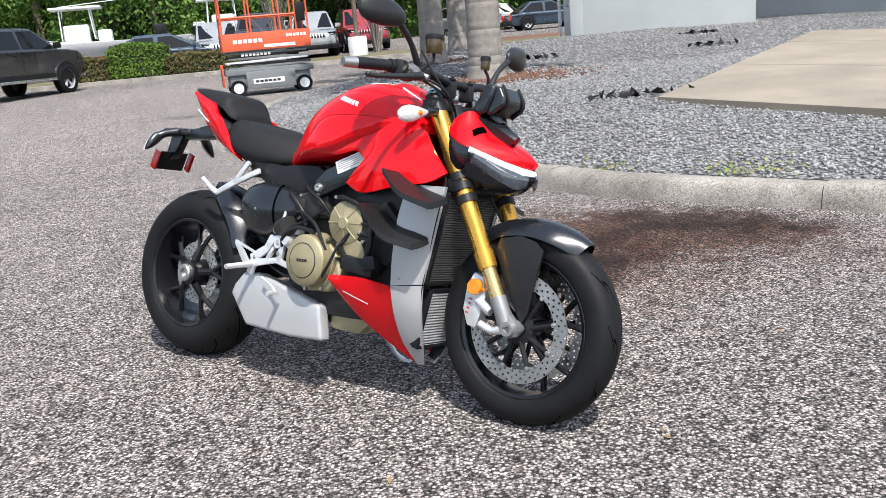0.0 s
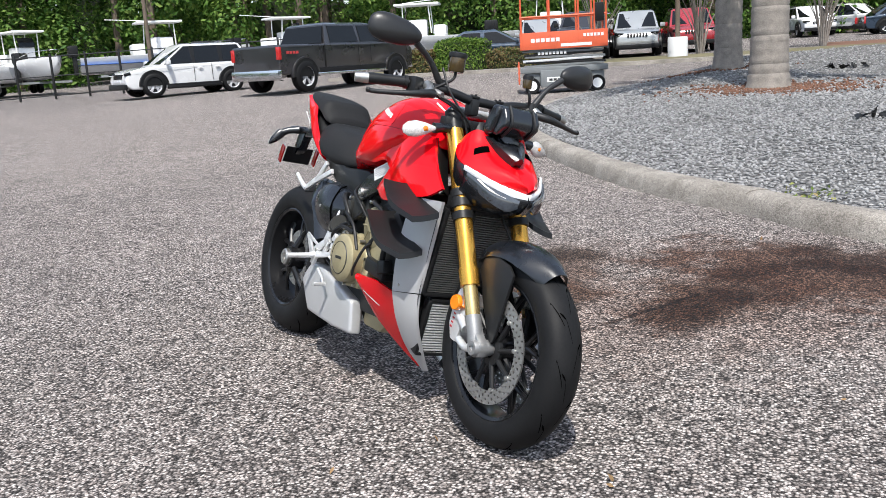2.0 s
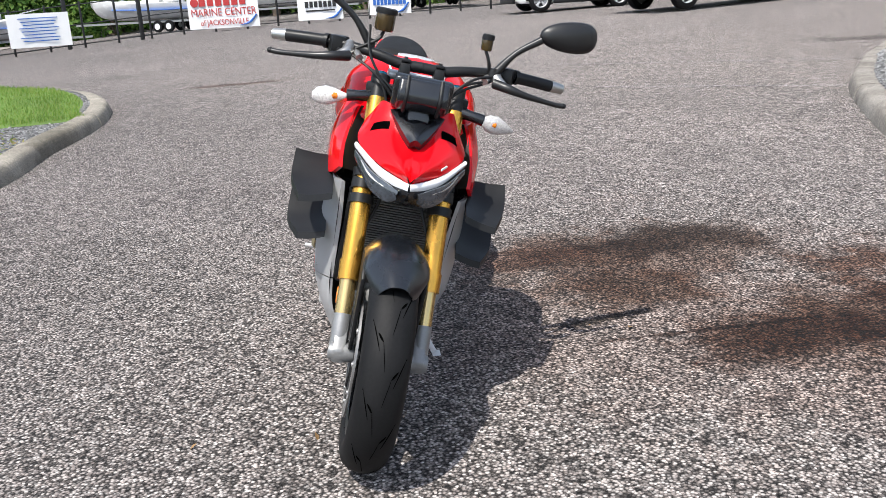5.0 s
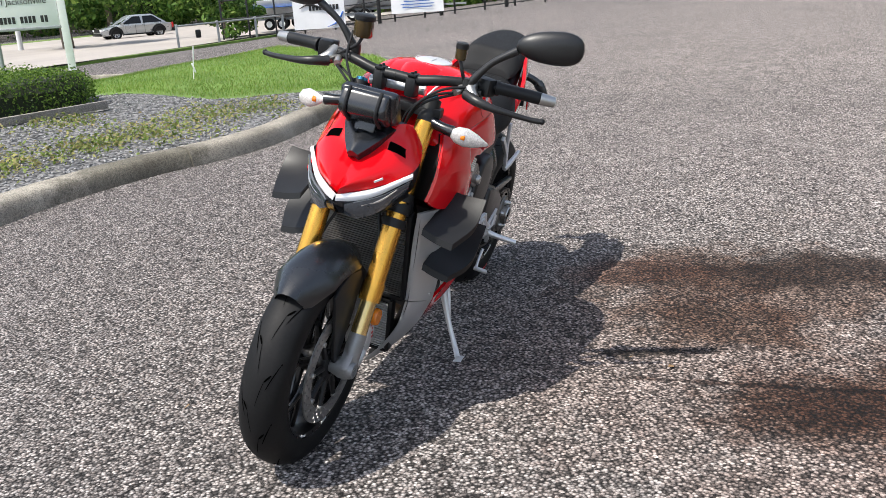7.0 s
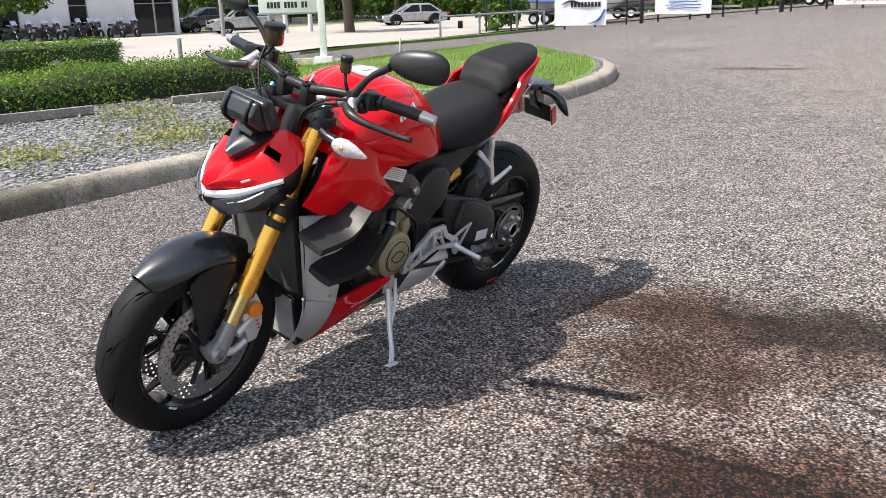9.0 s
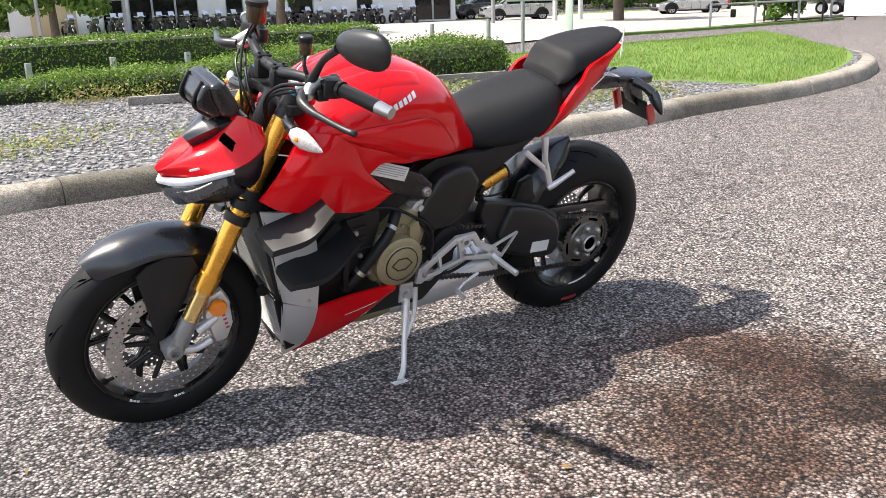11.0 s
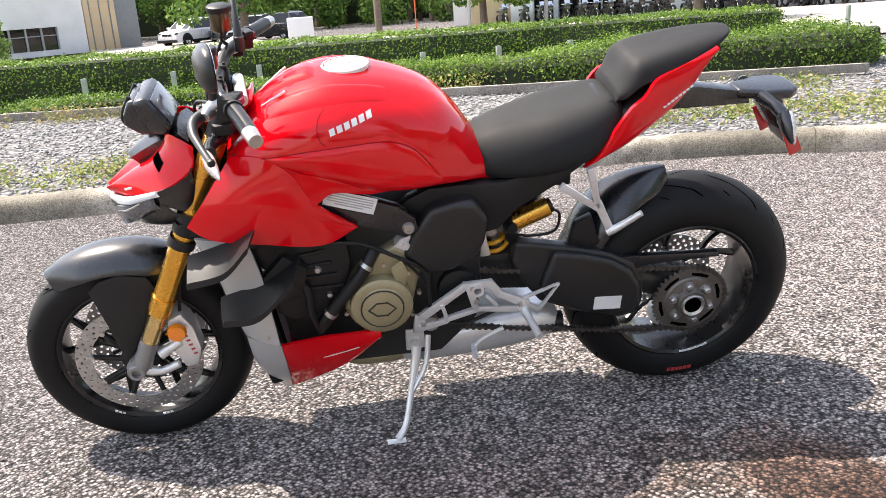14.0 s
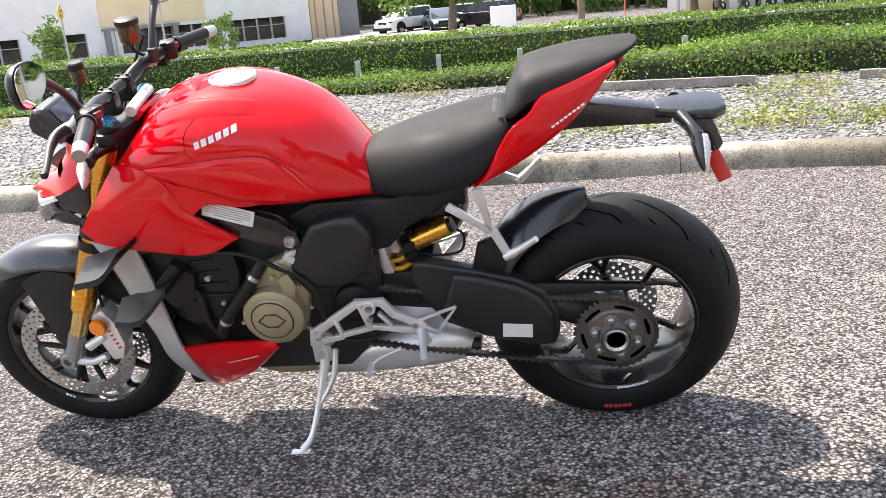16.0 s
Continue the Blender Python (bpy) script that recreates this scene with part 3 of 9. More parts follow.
def offset_line(line, side, dist, n=160):
    p = spline(line, n)
    t = np.gradient(p, axis=0)
    t /= np.linalg.norm(t, axis=1)[:, None]
    return p + np.stack([-t[:, 1], t[:, 0]], 1) * side * dist


def bed(name, edge, inner, height, material, label, category, rows=26):
    """A raised sheet between the kerb's back and an inner line."""
    inner = spline(inner, len(edge))
    out = []
    for i in range(len(edge)):
        r = []
        for t in np.linspace(0, 1, rows) ** 1.4:
            x, y = edge[i] * (1 - t) + inner[i] * t
            r.append((x, y, lev(x, y) + height(x, y, t)))
        out.append(r)
    return tagged(part(name, grid(out), material, smooth=60), label, category, kind="structure")


def south_height(x, y):
    s = behind(x, y)
    return 0.115 + 0.11 * np.clip(np.asarray(s) / 2.5, 0, 1) - 0.2 * np.clip((np.asarray(s) - 4) / 4, 0, 1) + 0.015 * np.sin(np.asarray(x) * 1.7) * np.cos(np.asarray(y) * 1.3)


KERB_Y = [4.59, 5.24, 6.02, 6.97, 7.98, 9.4, 10.4, 11.7, 13.2, 15.0, 16.9]
KERB_X = [2.41, 1.57, 0.78, -0.11, -0.78, -1.57, -1.98, -2.42, -2.6, -2.5, -1.9]


def north_height(x, y):
    x, y = np.asarray(x, float), np.asarray(y, float)
    d = np.clip((x - np.interp(y, KERB_Y, KERB_X)) / 2.2, 0, 1)
    return 0.118 + 0.052 * d + 0.026 * np.clip(y - 6, 0, 14) * d + 0.012 * np.sin(x * 2.1) * np.cos(y * 1.7)


s_edge = offset_line(SOUTH, 1, 0.20)
n_edge = offset_line(NORTH, -1, 0.20)
s_in = [spot(9, -12), spot(9, -4), spot(9, 0), spot(9, 4), spot(9, 7.5), spot(6.8, 9.5), (-10.8, 0.2), (-14, -1.0), (-19, -4), (-22, -5)]
bed("gravel_bed_south", s_edge, s_in, lambda x, y, t: float(south_height(x, y)), M_GRAVELBED, "grey crushed gravel bed with weeds behind the kerb", "gravel bed")
bed("gravel_bed_north", n_edge, [(14, 4), (13, 9), (12, 13), (11, 16), (10, 19), (8, 22), (6, 22.5)], lambda x, y, t: float(north_height(x, y)), M_GRAVELBED, "mounded bed of grey crushed stone beside the building", "gravel bed")

rng = np.random.default_rng(5)


def line_poly(edge, inner):
    return [tuple(p) for p in edge] + [tuple(p) for p in spline(inner, 60)[::-1]]


def loose(name, poly, box4, count, height, label, size, avoid=None):
    x = rng.uniform(box4[0], box4[1], count * 6)
    y = rng.uniform(box4[2], box4[3], count * 6)
    k = inside(poly, x, y)
    if avoid is not None:
        k &= ~avoid(x, y)
    x, y = x[k][:count], y[k][:count]
    z = level(x, y) + height(x, y) + 0.004
    return scatter(name, M_GRAVEL, np.stack([x, y, z], 1), None, size, rng, "stone", label, "gravel")


north_poly = line_poly(n_edge, [(14, 4), (13, 9), (12, 13), (11, 16), (10, 19), (8, 22), (6, 22.5)])
south_poly = line_poly(s_edge, s_in)
LAWN = [(-7.35, 4.55), (-8.1, 4.75), (-9.3, 5.22), (-10.8, 5.4), (-12.8, 4.85), (-16.9, 3.6), (-20.3, 1.3), (-22.5, -1.5), (-18, -3.5), (-13, -1.2), (-9.0, 0.7), (-8.2, 1.9), (-7.35, 2.75), (-7.45, 3.5)]
slab_poly = [(2.26, 8.75), (5.6, 3.4), (12.5, 9.0), (6.6, 15.2)]
loose("gravel", north_poly, (-2.2, 8, 3.5, 13), 26000, north_height, "loose grey crushed stone spread over the bed", (0.010, 0.026), lambda x, y: inside(slab_poly, x, y))
loose("gravel", north_poly, (-2.6, 9, 11, 21), 9000, north_height, "loose grey crushed stone further up the bed", (0.018, 0.034), lambda x, y: inside(slab_poly, x, y))
loose("gravel", south_poly, (-9.6, 5, -5, 5.4), 22000, south_height, "loose grey crushed stone behind the kerb", (0.010, 0.024), lambda x, y: inside(LAWN, x, y))

lp = spline(LAWN + [LAWN[0]], 120)
lc = np.array([-13.5, 1.6])
lawn_rows = []
for i in range(len(lp)):
    r = []
    for t in np.linspace(0, 1, 14):
        x, y = lp[i] * (1 - t) + lc * t
        r.append((x, y, lev(x, y) + float(south_height(x, y)) + 0.02 * min(1, 6 * t) + 0.004))
    lawn_rows.append(r)
tagged(part("lawn", grid(lawn_rows), M_LAWNSOIL, smooth=60), "mown bright green lawn at the tip of the island", "lawn", kind="structure")
x, y = rng.uniform(-22, -7.2, 240000), rng.uniform(-3.4, 5.6, 240000)
k = inside(LAWN, x, y) & (rng.random(240000) < np.clip(1.6 - 0.1 * (-7.2 - x), 0.25, 1))
x, y = x[k], y[k]
scatter("grass", M_GRASS, np.stack([x, y, level(x, y) + south_height(x, y) + 0.015], 1), None, (0.025, 0.055), rng, "blade", "short bright green grass of the lawn", "grass")

# weeds in the gravel, in patches
wx, wy = [], []
for cx, cy, r, n in [(-1.2, -1.1, 0.5, 500), (-0.4, -1.6, 0.5, 420), (-2.2, -0.9, 0.6, 300), (-4.6, 1.0, 0.7, 600), (-5.4, 2.1, 0.8, 700), (-6.3, 2.6, 0.7, 500), (-6.6, 3.2, 0.5, 300), (0.9, -2.4, 0.7, 500), (-3.6, 0.3, 0.5, 260),
                   (-5.0, 1.6, 0.4, 300), (-3.0, -0.6, 0.7, 240), (1.9, -2.9, 0.6, 260), (-5.6, 0.4, 0.7, 400), (-6.4, 1.3, 0.5, 300), (1.0, 5.95, 0.25, 120), (1.9, 5.4, 0.3, 60)]:
    wx.append(cx + rng.normal(size=n) * r * 0.5)
    wy.append(cy + rng.normal(size=n) * r * 0.35)
x, y = np.concatenate(wx), np.concatenate(wy)
k = (inside(south_poly, x, y) | inside(north_poly, x, y)) 
x, y = x[k], y[k]
k = rng.random(len(x)) < 0.6
x, y = np.repeat(x[k], 3), np.repeat(y[k], 3)
x, y = x + rng.normal(size=len(x)) * 0.035, y + rng.normal(size=len(y)) * 0.035
scatter("weeds", M_WEEDGREEN, np.stack([x, y, level(x, y) + np.where(y > 4.9, north_height(x, y), south_height(x, y)) + 0.01 + 0.06 * rng.random(len(x)) ** 2], 1), np.tile([0, 0, 0.8], (len(x), 1)), (0.008, 0.026), rng, "leaf", "small green and dry weeds growing through the gravel", "weeds")
# taller dry weeds along the foot of the hedge
x, y = spot(rng.uniform(3.0, 3.45, 1500), rng.uniform(-4, 6.6, 1500))
k = (np.sin(x * 2.3) + np.sin(x * 5.1 + 1)) > -0.2
x, y = x[k], y[k]
x, y = np.repeat(x, 4) + rng.normal(size=4 * len(x)) * 0.03, np.repeat(y, 4) + rng.normal(size=4 * len(y)) * 0.03
scatter("weeds", M_WEED, np.stack([x, y, level(x, y) + south_height(x, y) + 0.01 + 0.14 * rng.random(len(x)) ** 1.5], 1), np.tile([0, 0, 0.3], (len(x), 1)), (0.008, 0.024), rng, "leaf", "dry reddish weeds along the foot of the hedge", "weeds")

# parking stripes, faint
for k, (a, b) in enumerate([((-4.2, 9.0), (-1.75, 9.85)), ((-6.2, 10.7), (-2.5, 12.1))]):
    d = Vector((b[0] - a[0], b[1] - a[1]))
    w = Vector((-d.y, d.x)).normalized() * 0.05
    rows = []
    for t in np.linspace(0, 1, 14):
        px, py = a[0] + d.x * t, a[1] + d.y * t
        rows.append([(px - w.x, py - w.y, lev(px, py) + 0.004), (px + w.x, py + w.y, lev(px, py) + 0.004)])
    tagged(part("parking_line", grid(rows), M_STRIPE, smooth=0), "worn pale parking line painted on the asphalt", "parking line", "parking lines", "structure")

# ---- concrete slab on the gravel ----
slab = tagged(new("concrete_slab"), "tan concrete walkway slab with saw cut joints", "pavement", kind="structure")


def slab_piece(quad):
    v = [(x, y, lev(x, y) + float(north_height(x, y)) + dz) for dz in (-0.08, 0.035) for x, y in quad]
    n = len(quad)
    f = [tuple(reversed(range(n))), tuple(range(n, 2 * n))] + [(i, (i + 1) % n, n + (i + 1) % n, n + i) for i in range(n)]
    return v, f


def mixp(a, b, t):
    return (a[0] + (b[0] - a[0]) * t, a[1] + (b[1] - a[1]) * t)


A, B, C, D = (2.26, 8.75), (5.6, 3.4), (12.5, 9.0), (6.6, 15.2)
for i, (t0, t1) in enumerate(((0, 0.36), (0.363, 0.75), (0.753, 1.0))):
    part("slab", slab_piece([mixp(A, D, t0), mixp(B, C, t0), mixp(B, C, t1), mixp(A, D, t1)]), M_SLAB, slab, smooth=30)

# ---- public road behind the hedges ----
rows = []
for al in np.linspace(-90, 110, 60):
    r = []
    for s in (16.5, 20, 25, 30, 36, 42, 46):
        px, py = spot(s, al)
        r.append((px, py, lev(px, py) + 0.05))
    rows.append(r)
tagged(part("road", grid(rows), M_ROAD, smooth=60), "wide pale concrete road beyond the hedges", "road", kind="structure")
for s0, s1, nm in ((46.0, 50.0, "verge"), (8.8, 16.4, "verge")):
    rows = []
    for al in np.linspace(-90, 110 if s0 > 20 else 11.5, 70):
        rows.append([(*spot(s, al), lev(*spot(s, al)) + 0.06) for s in np.linspace(s0, s1, 6)])
    tagged(part(nm, grid(rows), M_LAWNSOIL, smooth=60), "green grass verge beside the road", "verge", kind="structure")
from mathutils.bvhtree import BVHTree

# ---- the motorcycle: x forward from the rear axle, y to its left, z up, leaning on its stand ----
HEAD, BLEAN, STEERED = -36.7, 14.6, -0.6
BIKE = Matrix.Translation((-0.968, 3.407, 0.328)) @ pose(0, 0, 0, 0, 0, HEAD) @ pose(0, 0, 0, -BLEAN, 0, 0) @ Matrix.Translation((0, 0, -0.331))
bike = thing("motorcycle", BIKE, "red naked sport motorcycle with gold forks leaning on its side stand", "motorcycle")
_piv = Vector((1.165, 0, 0.97))
STEER = Matrix.Translation(_piv) @ Matrix.Rotation(radians(STEERED), 4, Vector((-0.4147, 0, 0.91))) @ Matrix.Translation(-_piv)
RAKE = 0.470


def bp(name, g, material, label="", parent=None, smooth=40):
    return part(name, g, material, parent or bike, label, smooth)


def fp(name, g, material, label="", parent=None, smooth=40):
    return part(name, moved(g, STEER), material, parent or bike, label, smooth)


def both(fn, name, g, material, label="", smooth=40):
    return fn(name, g, material, label, None, smooth), fn(name, mirror(g), material, label, None, smooth)


def each(fn, name, geos, material, parent, smooth=40):
    for g in geos:
        fn(name, g, material, "", parent, smooth)


def surface(g):
    """Half width of a panel at x and z, on the side sg."""
    t = BVHTree.FromPolygons([Vector(p) for p in g[0]], g[1])

    def at(x, z, sg=1):
        h = t.ray_cast(Vector((x, sg, z)), Vector((0, -sg, 0)))[0]
        return abs(h.y) if h is not None else None
    return at


def patch(g, quad, lift=0.001):
    """A thin patch laid on the nearest surface of a panel."""
    t = BVHTree.FromPolygons([Vector(p) for p in g[0]], g[1])
    q = [np.array(p) for p in quad]
    rows = []
    for u in np.linspace(0, 1, 5):
        r = []
        for w in np.linspace(0, 1, 5):
            p, n, _, _ = t.find_nearest(Vector((1 - w) * ((1 - u) * q[0] + u * q[1]) + w * ((1 - u) * q[3] + u * q[2])))
            r.append(tuple(p + (n if n.z > 0 else -n) * lift))
        rows.append(r)
    return grid(rows)


def decal(at, quad, sg, lift=0.0012):
    """A thin printed patch that follows a panel: quad of (x, z)."""
    rows = []
    for u in np.linspace(0, 1, 4):
        r = []
        for w in np.linspace(0, 1, 4):
            a = (1 - u) * np.array(quad[0]) + u * np.array(quad[1])
            b = (1 - u) * np.array(quad[3]) + u * np.array(quad[2])
            x, z = (1 - w) * a + w * b
            y = at(float(x), float(z), sg)
            r.append((float(x), sg * ((y if y is not None else 0.1) + lift), float(z)))
        rows.append(r)
    return grid(rows)


# wheels
def tyre_geo(c, prof):
    full = [(r, y) for r, y in prof] + [(r, -y) for r, y in prof[-2::-1]]
    fine = spline(full, 36)
    return lathe([tuple(p) for p in fine], 96, "y", c)


def grooves(c, prof, seed, n, slashes):
    """Tread slashes as flat strips on the tyre, black for the shade inside them."""
    fine = spline([(r, y) for r, y in prof] + [(r, -y) for r, y in prof[-2::-1]], 36)[:18][::-1]
    ys, rs = fine[:, 1], fine[:, 0]
    geos = []
    for k in range(n):
        for (da, y0, db, y1, w) in slashes:
            for sgn in (1, -1):
                a0 = 2 * math.pi * (k + (0.5 if sgn < 0 else 0)) / n
                top, bot = [], []
                for t in np.linspace(0, 1, 6):
                    y = y0 + (y1 - y0) * t
                    a = a0 + da + (db - da) * t
                    r = float(np.interp(y, ys, rs)) + 0.0012
                    ww = 1.6 * w * (1 - abs(2 * t - 1) ** 4 * 0.8)
                    for off, row in ((ww, top), (-ww, bot)):
                        aa = a + off / r
                        row.append((c[0] + r * math.cos(aa), sgn * y, c[2] + r * math.sin(aa)))
                geos.append(grid([top, bot]))
    return join(*geos)


def disc_geo(c, y, r0, r1, holes=40, th=0.005):
    """A drilled brake disc: polar cells, every other one with a round hole, with thickness."""
    v, f, at = [], [], {}

    def vert(r, a, top):
        k = (round(r, 6), round(a % (2 * math.pi), 6), top)
        if k not in at:
            at[k] = len(v)
            v.append((c[0] + r * math.cos(a), y + (th if top else 0), c[2] + r * math.sin(a)))
        return at[k]
    na, nr = holes, 4
    da, dr = 2 * math.pi / na, (r1 - r0) / nr
    hole = 0.40 * min(dr, da * (r0 + r1) / 2)
    for i in range(na):
        for q in range(nr):
            ra, rb, a0 = r0 + q * dr, r0 + (q + 1) * dr, i * da
            ring = [(ra, a0), (ra, a0 + da / 2), (ra, a0 + da), ((ra + rb) / 2, a0 + da), (rb, a0 + da), (rb, a0 + da / 2), (rb, a0), ((ra + rb) / 2, a0)]
            o = [[vert(r, a, t) for r, a in ring] for t in (0, 1)]
            if (i + q) % 2:
                f.append(tuple(o[0]))
                f.append(tuple(reversed(o[1])))
                continue
            rm, am = (ra + rb) / 2, a0 + da / 2
            h = [[], []]
            for t in (0, 1):
                for k in range(8):
                    b = -3 * math.pi / 4 + k * math.pi / 4
                    h[t].append(len(v))
                    rr, aa = rm + hole * math.sin(b), am + hole * math.cos(b) / rm
                    v.append((c[0] + rr * math.cos(aa), y + (th if t else 0), c[2] + rr * math.sin(aa)))
            for k in range(8):
                w = (k + 1) % 8
                f.append((o[0][k], o[0][w], h[0][w], h[0][k]))
                f.append((o[1][k], h[1][k], h[1][w], o[1][w]))
                f.append((h[0][k], h[0][w], h[1][w], h[1][k]))
    for i in range(na):
        a = (i * da, i * da + da / 2, (i + 1) * da)
        for k in (0, 1):
            f.append((vert(r0, a[k], 0), vert(r0, a[k], 1), vert(r0, a[k + 1], 1), vert(r0, a[k + 1], 0)))
            f.append((vert(r1, a[k], 0), vert(r1, a[k + 1], 0), vert(r1, a[k + 1], 1), vert(r1, a[k], 1)))
    return v, f


def spokes(c, n, r0, rs, r1, y0, y1, split, rad, turn=0.0):
    geos = []
    for k in range(n):
        a = 2 * math.pi * k / n + turn
        def at(r, ang, y):
            return (c[0] + r * math.cos(ang), y, c[2] + r * math.sin(ang))
        one = [tube([at(r0, a, y0), at(rs, a, (y0 + y1) / 2)], [rad * 1.5, rad * 1.2], 8, 3, False)]
        for s in (split, -split):
            one.append(tube([at(rs * 0.97, a, (y0 + y1) / 2), at((rs + r1) / 2, a + s * 0.7, y1 * 0.6 + y0 * 0.4), at(r1, a + s, y1)], [rad * 1.05, rad * 0.8, rad * 1.1], 8, 6))
        geos.append(join(*one))
    return geos


FC, RC = (1.508, 0.0, 0.298), (0.0, 0.0, 0.331)
FT = [(0.212, 0.046), (0.219, 0.055), (0.243, 0.061), (0.265, 0.058), (0.281, 0.047), (0.293, 0.027), (0.298, 0.0)]
RT = [(0.213, 0.084), (0.224, 0.094), (0.255, 0.100), (0.288, 0.090), (0.312, 0.064), (0.327, 0.030), (0.331, 0.0)]

wheel = fp("wheel", lathe([(0.219, 0.049), (0.212, 0.052), (0.202, 0.046), (0.198, 0.02), (0.196, 0.0), (0.198, -0.02), (0.202, -0.046), (0.212, -0.052), (0.219, -0.049)], 72, "y", FC), M_RIM, "gloss black front wheel with thin forked spokes")
fp("hub", lathe([(0.0, 0.05), (0.03, 0.05), (0.036, 0.03), (0.04, 0.0), (0.036, -0.03), (0.03, -0.05), (0.0, -0.05)], 32, "y", FC), M_RIM, "", wheel)
each(fp, "spoke", spokes(FC, 5, 0.034, 0.105, 0.199, 0.018, 0.0, 0.27, 0.0085, 0.3) + spokes(FC, 5, 0.034, 0.105, 0.199, -0.018, 0.0, 0.27, 0.0085, 0.3), M_RIM, wheel)
fp("tyre", tyre_geo(FC, FT), M_TYRE, "black front tyre with curved tread slashes", wheel, 60)
tagged(fp("tread", grooves(FC, FT, 1, 11, [(0.0, 0.003, 0.24, 0.016, 0.0026), (0.235, 0.0155, 0.30, 0.030, 0.0026), (0.16, 0.022, 0.40, 0.044, 0.0024), (0.40, 0.043, 0.45, 0.056, 0.0020)]), M_SLOTSHADE, "", wheel, 0), kind="stuff")
for s in (1, -1):
    dk = fp("brake_disc", disc_geo(FC, 0.066 * s - 0.0025, 0.124, 0.165, 60), M_DISC, "large drilled steel brake disc", wheel, 30)
    each(fp, "carrier_arm", [tube([(FC[0] + 0.035 * math.cos(a), 0.055 * s, FC[2] + 0.035 * math.sin(a)), (FC[0] + 0.122 * math.cos(a + 0.18), 0.064 * s, FC[2] + 0.122 * math.sin(a + 0.18))], [0.009, 0.007], 8, 3, False) for a in np.linspace(0, 2 * math.pi, 10)[:-1]], M_MATTEBLACK, wheel)
    fp("disc_carrier", lathe([(0.028, 0.05 * s), (0.05, 0.052 * s), (0.05, 0.062 * s), (0.028, 0.066 * s)], 32, "y", FC), M_MATTEBLACK, "", wheel)
    each(fp, "disc_bobbin", [lathe([(0.0, 0.073 * s), (0.007, 0.072 * s), (0.008, 0.06 * s)], 10, "y", (FC[0] + 0.123 * math.cos(a + 0.18), 0, FC[2] + 0.123 * math.sin(a + 0.18))) for a in np.linspace(0, 2 * math.pi, 10)[:-1]], M_STEEL, wheel)

rwheel = bp("wheel", lathe([(0.219, 0.086), (0.211, 0.090), (0.203, 0.084), (0.198, 0.05), (0.188, 0.0), (0.198, -0.05), (0.203, -0.084), (0.211, -0.090), (0.219, -0.086)], 72, "y", RC), M_RIM, "gloss black rear wheel with thin forked spokes")
bp("hub", lathe([(0.022, 0.09), (0.05, 0.085), (0.055, 0.02), (0.05, -0.055), (0.045, -0.085), (0.022, -0.088)], 32, "y", RC), M_RIM, "", rwheel)
each(bp, "spoke", spokes(RC, 5, 0.045, 0.10, 0.192, -0.06, -0.02, 0.26, 0.011, 0.1), M_RIM, rwheel)
bp("tyre", tyre_geo(RC, RT), M_TYRE, "wide black rear tyre with curved tread slashes", rwheel, 60)
tagged(bp("tread", grooves(RC, RT, 2, 11, [(0.0, 0.006, 0.24, 0.036, 0.0028), (0.20, 0.030, 0.42, 0.062, 0.0025), (0.40, 0.056, 0.50, 0.080, 0.0022), (0.12, 0.060, 0.20, 0.074, 0.002)]), M_SLOTSHADE, "", rwheel, 0), kind="stuff")
bp("brake_disc", disc_geo(RC, -0.036, 0.075, 0.123, 48), M_DISC, "drilled rear brake disc", rwheel, 30)
bp("axle_nut", join(lathe([(0.018, -0.106), (0.030, -0.106), (0.035, -0.101), (0.036, -0.080)], 24, "y", RC), lathe([(0.0, -0.092), (0.018, -0.092), (0.018, -0.106)], 20, "y", RC)), M_STEEL, "", rwheel)
each(bp, "tyre_lettering", [box((RC[0] + 0.262 * math.cos(a), 0.0992, RC[2] + 0.262 * math.sin(a)), (0.010, 0.002, 0.012), 0, (0, -math.degrees(a) + 90, 0)) for a in np.linspace(-1.72, -1.48, 6)], M_REDPRINT, rwheel, 0)
each(bp, "rim_lettering", [box((RC[0] + 0.207 * math.cos(a), 0.0885, RC[2] + 0.207 * math.sin(a)), (0.007, 0.002, 0.006), 0, (0, -math.degrees(a) + 90, 0)) for a in np.linspace(-2.0, -1.62, 11)], M_STICKER, rwheel, 0)
each(fp, "rim_lettering", [box((FC[0] + 0.207 * math.cos(a), 0.0505, FC[2] + 0.207 * math.sin(a)), (0.008, 0.002, 0.006), 0, (0, -math.degrees(a) + 90, 0)) for a in (-1.15, -1.1, -1.05, -1.78, -1.73, -1.68)], M_STICKER, wheel, 0)

# forks
FZ0, FZ1 = 0.985, 0.30


def fork_x(z):
    return 1.499 - (z - 0.30) * RAKE


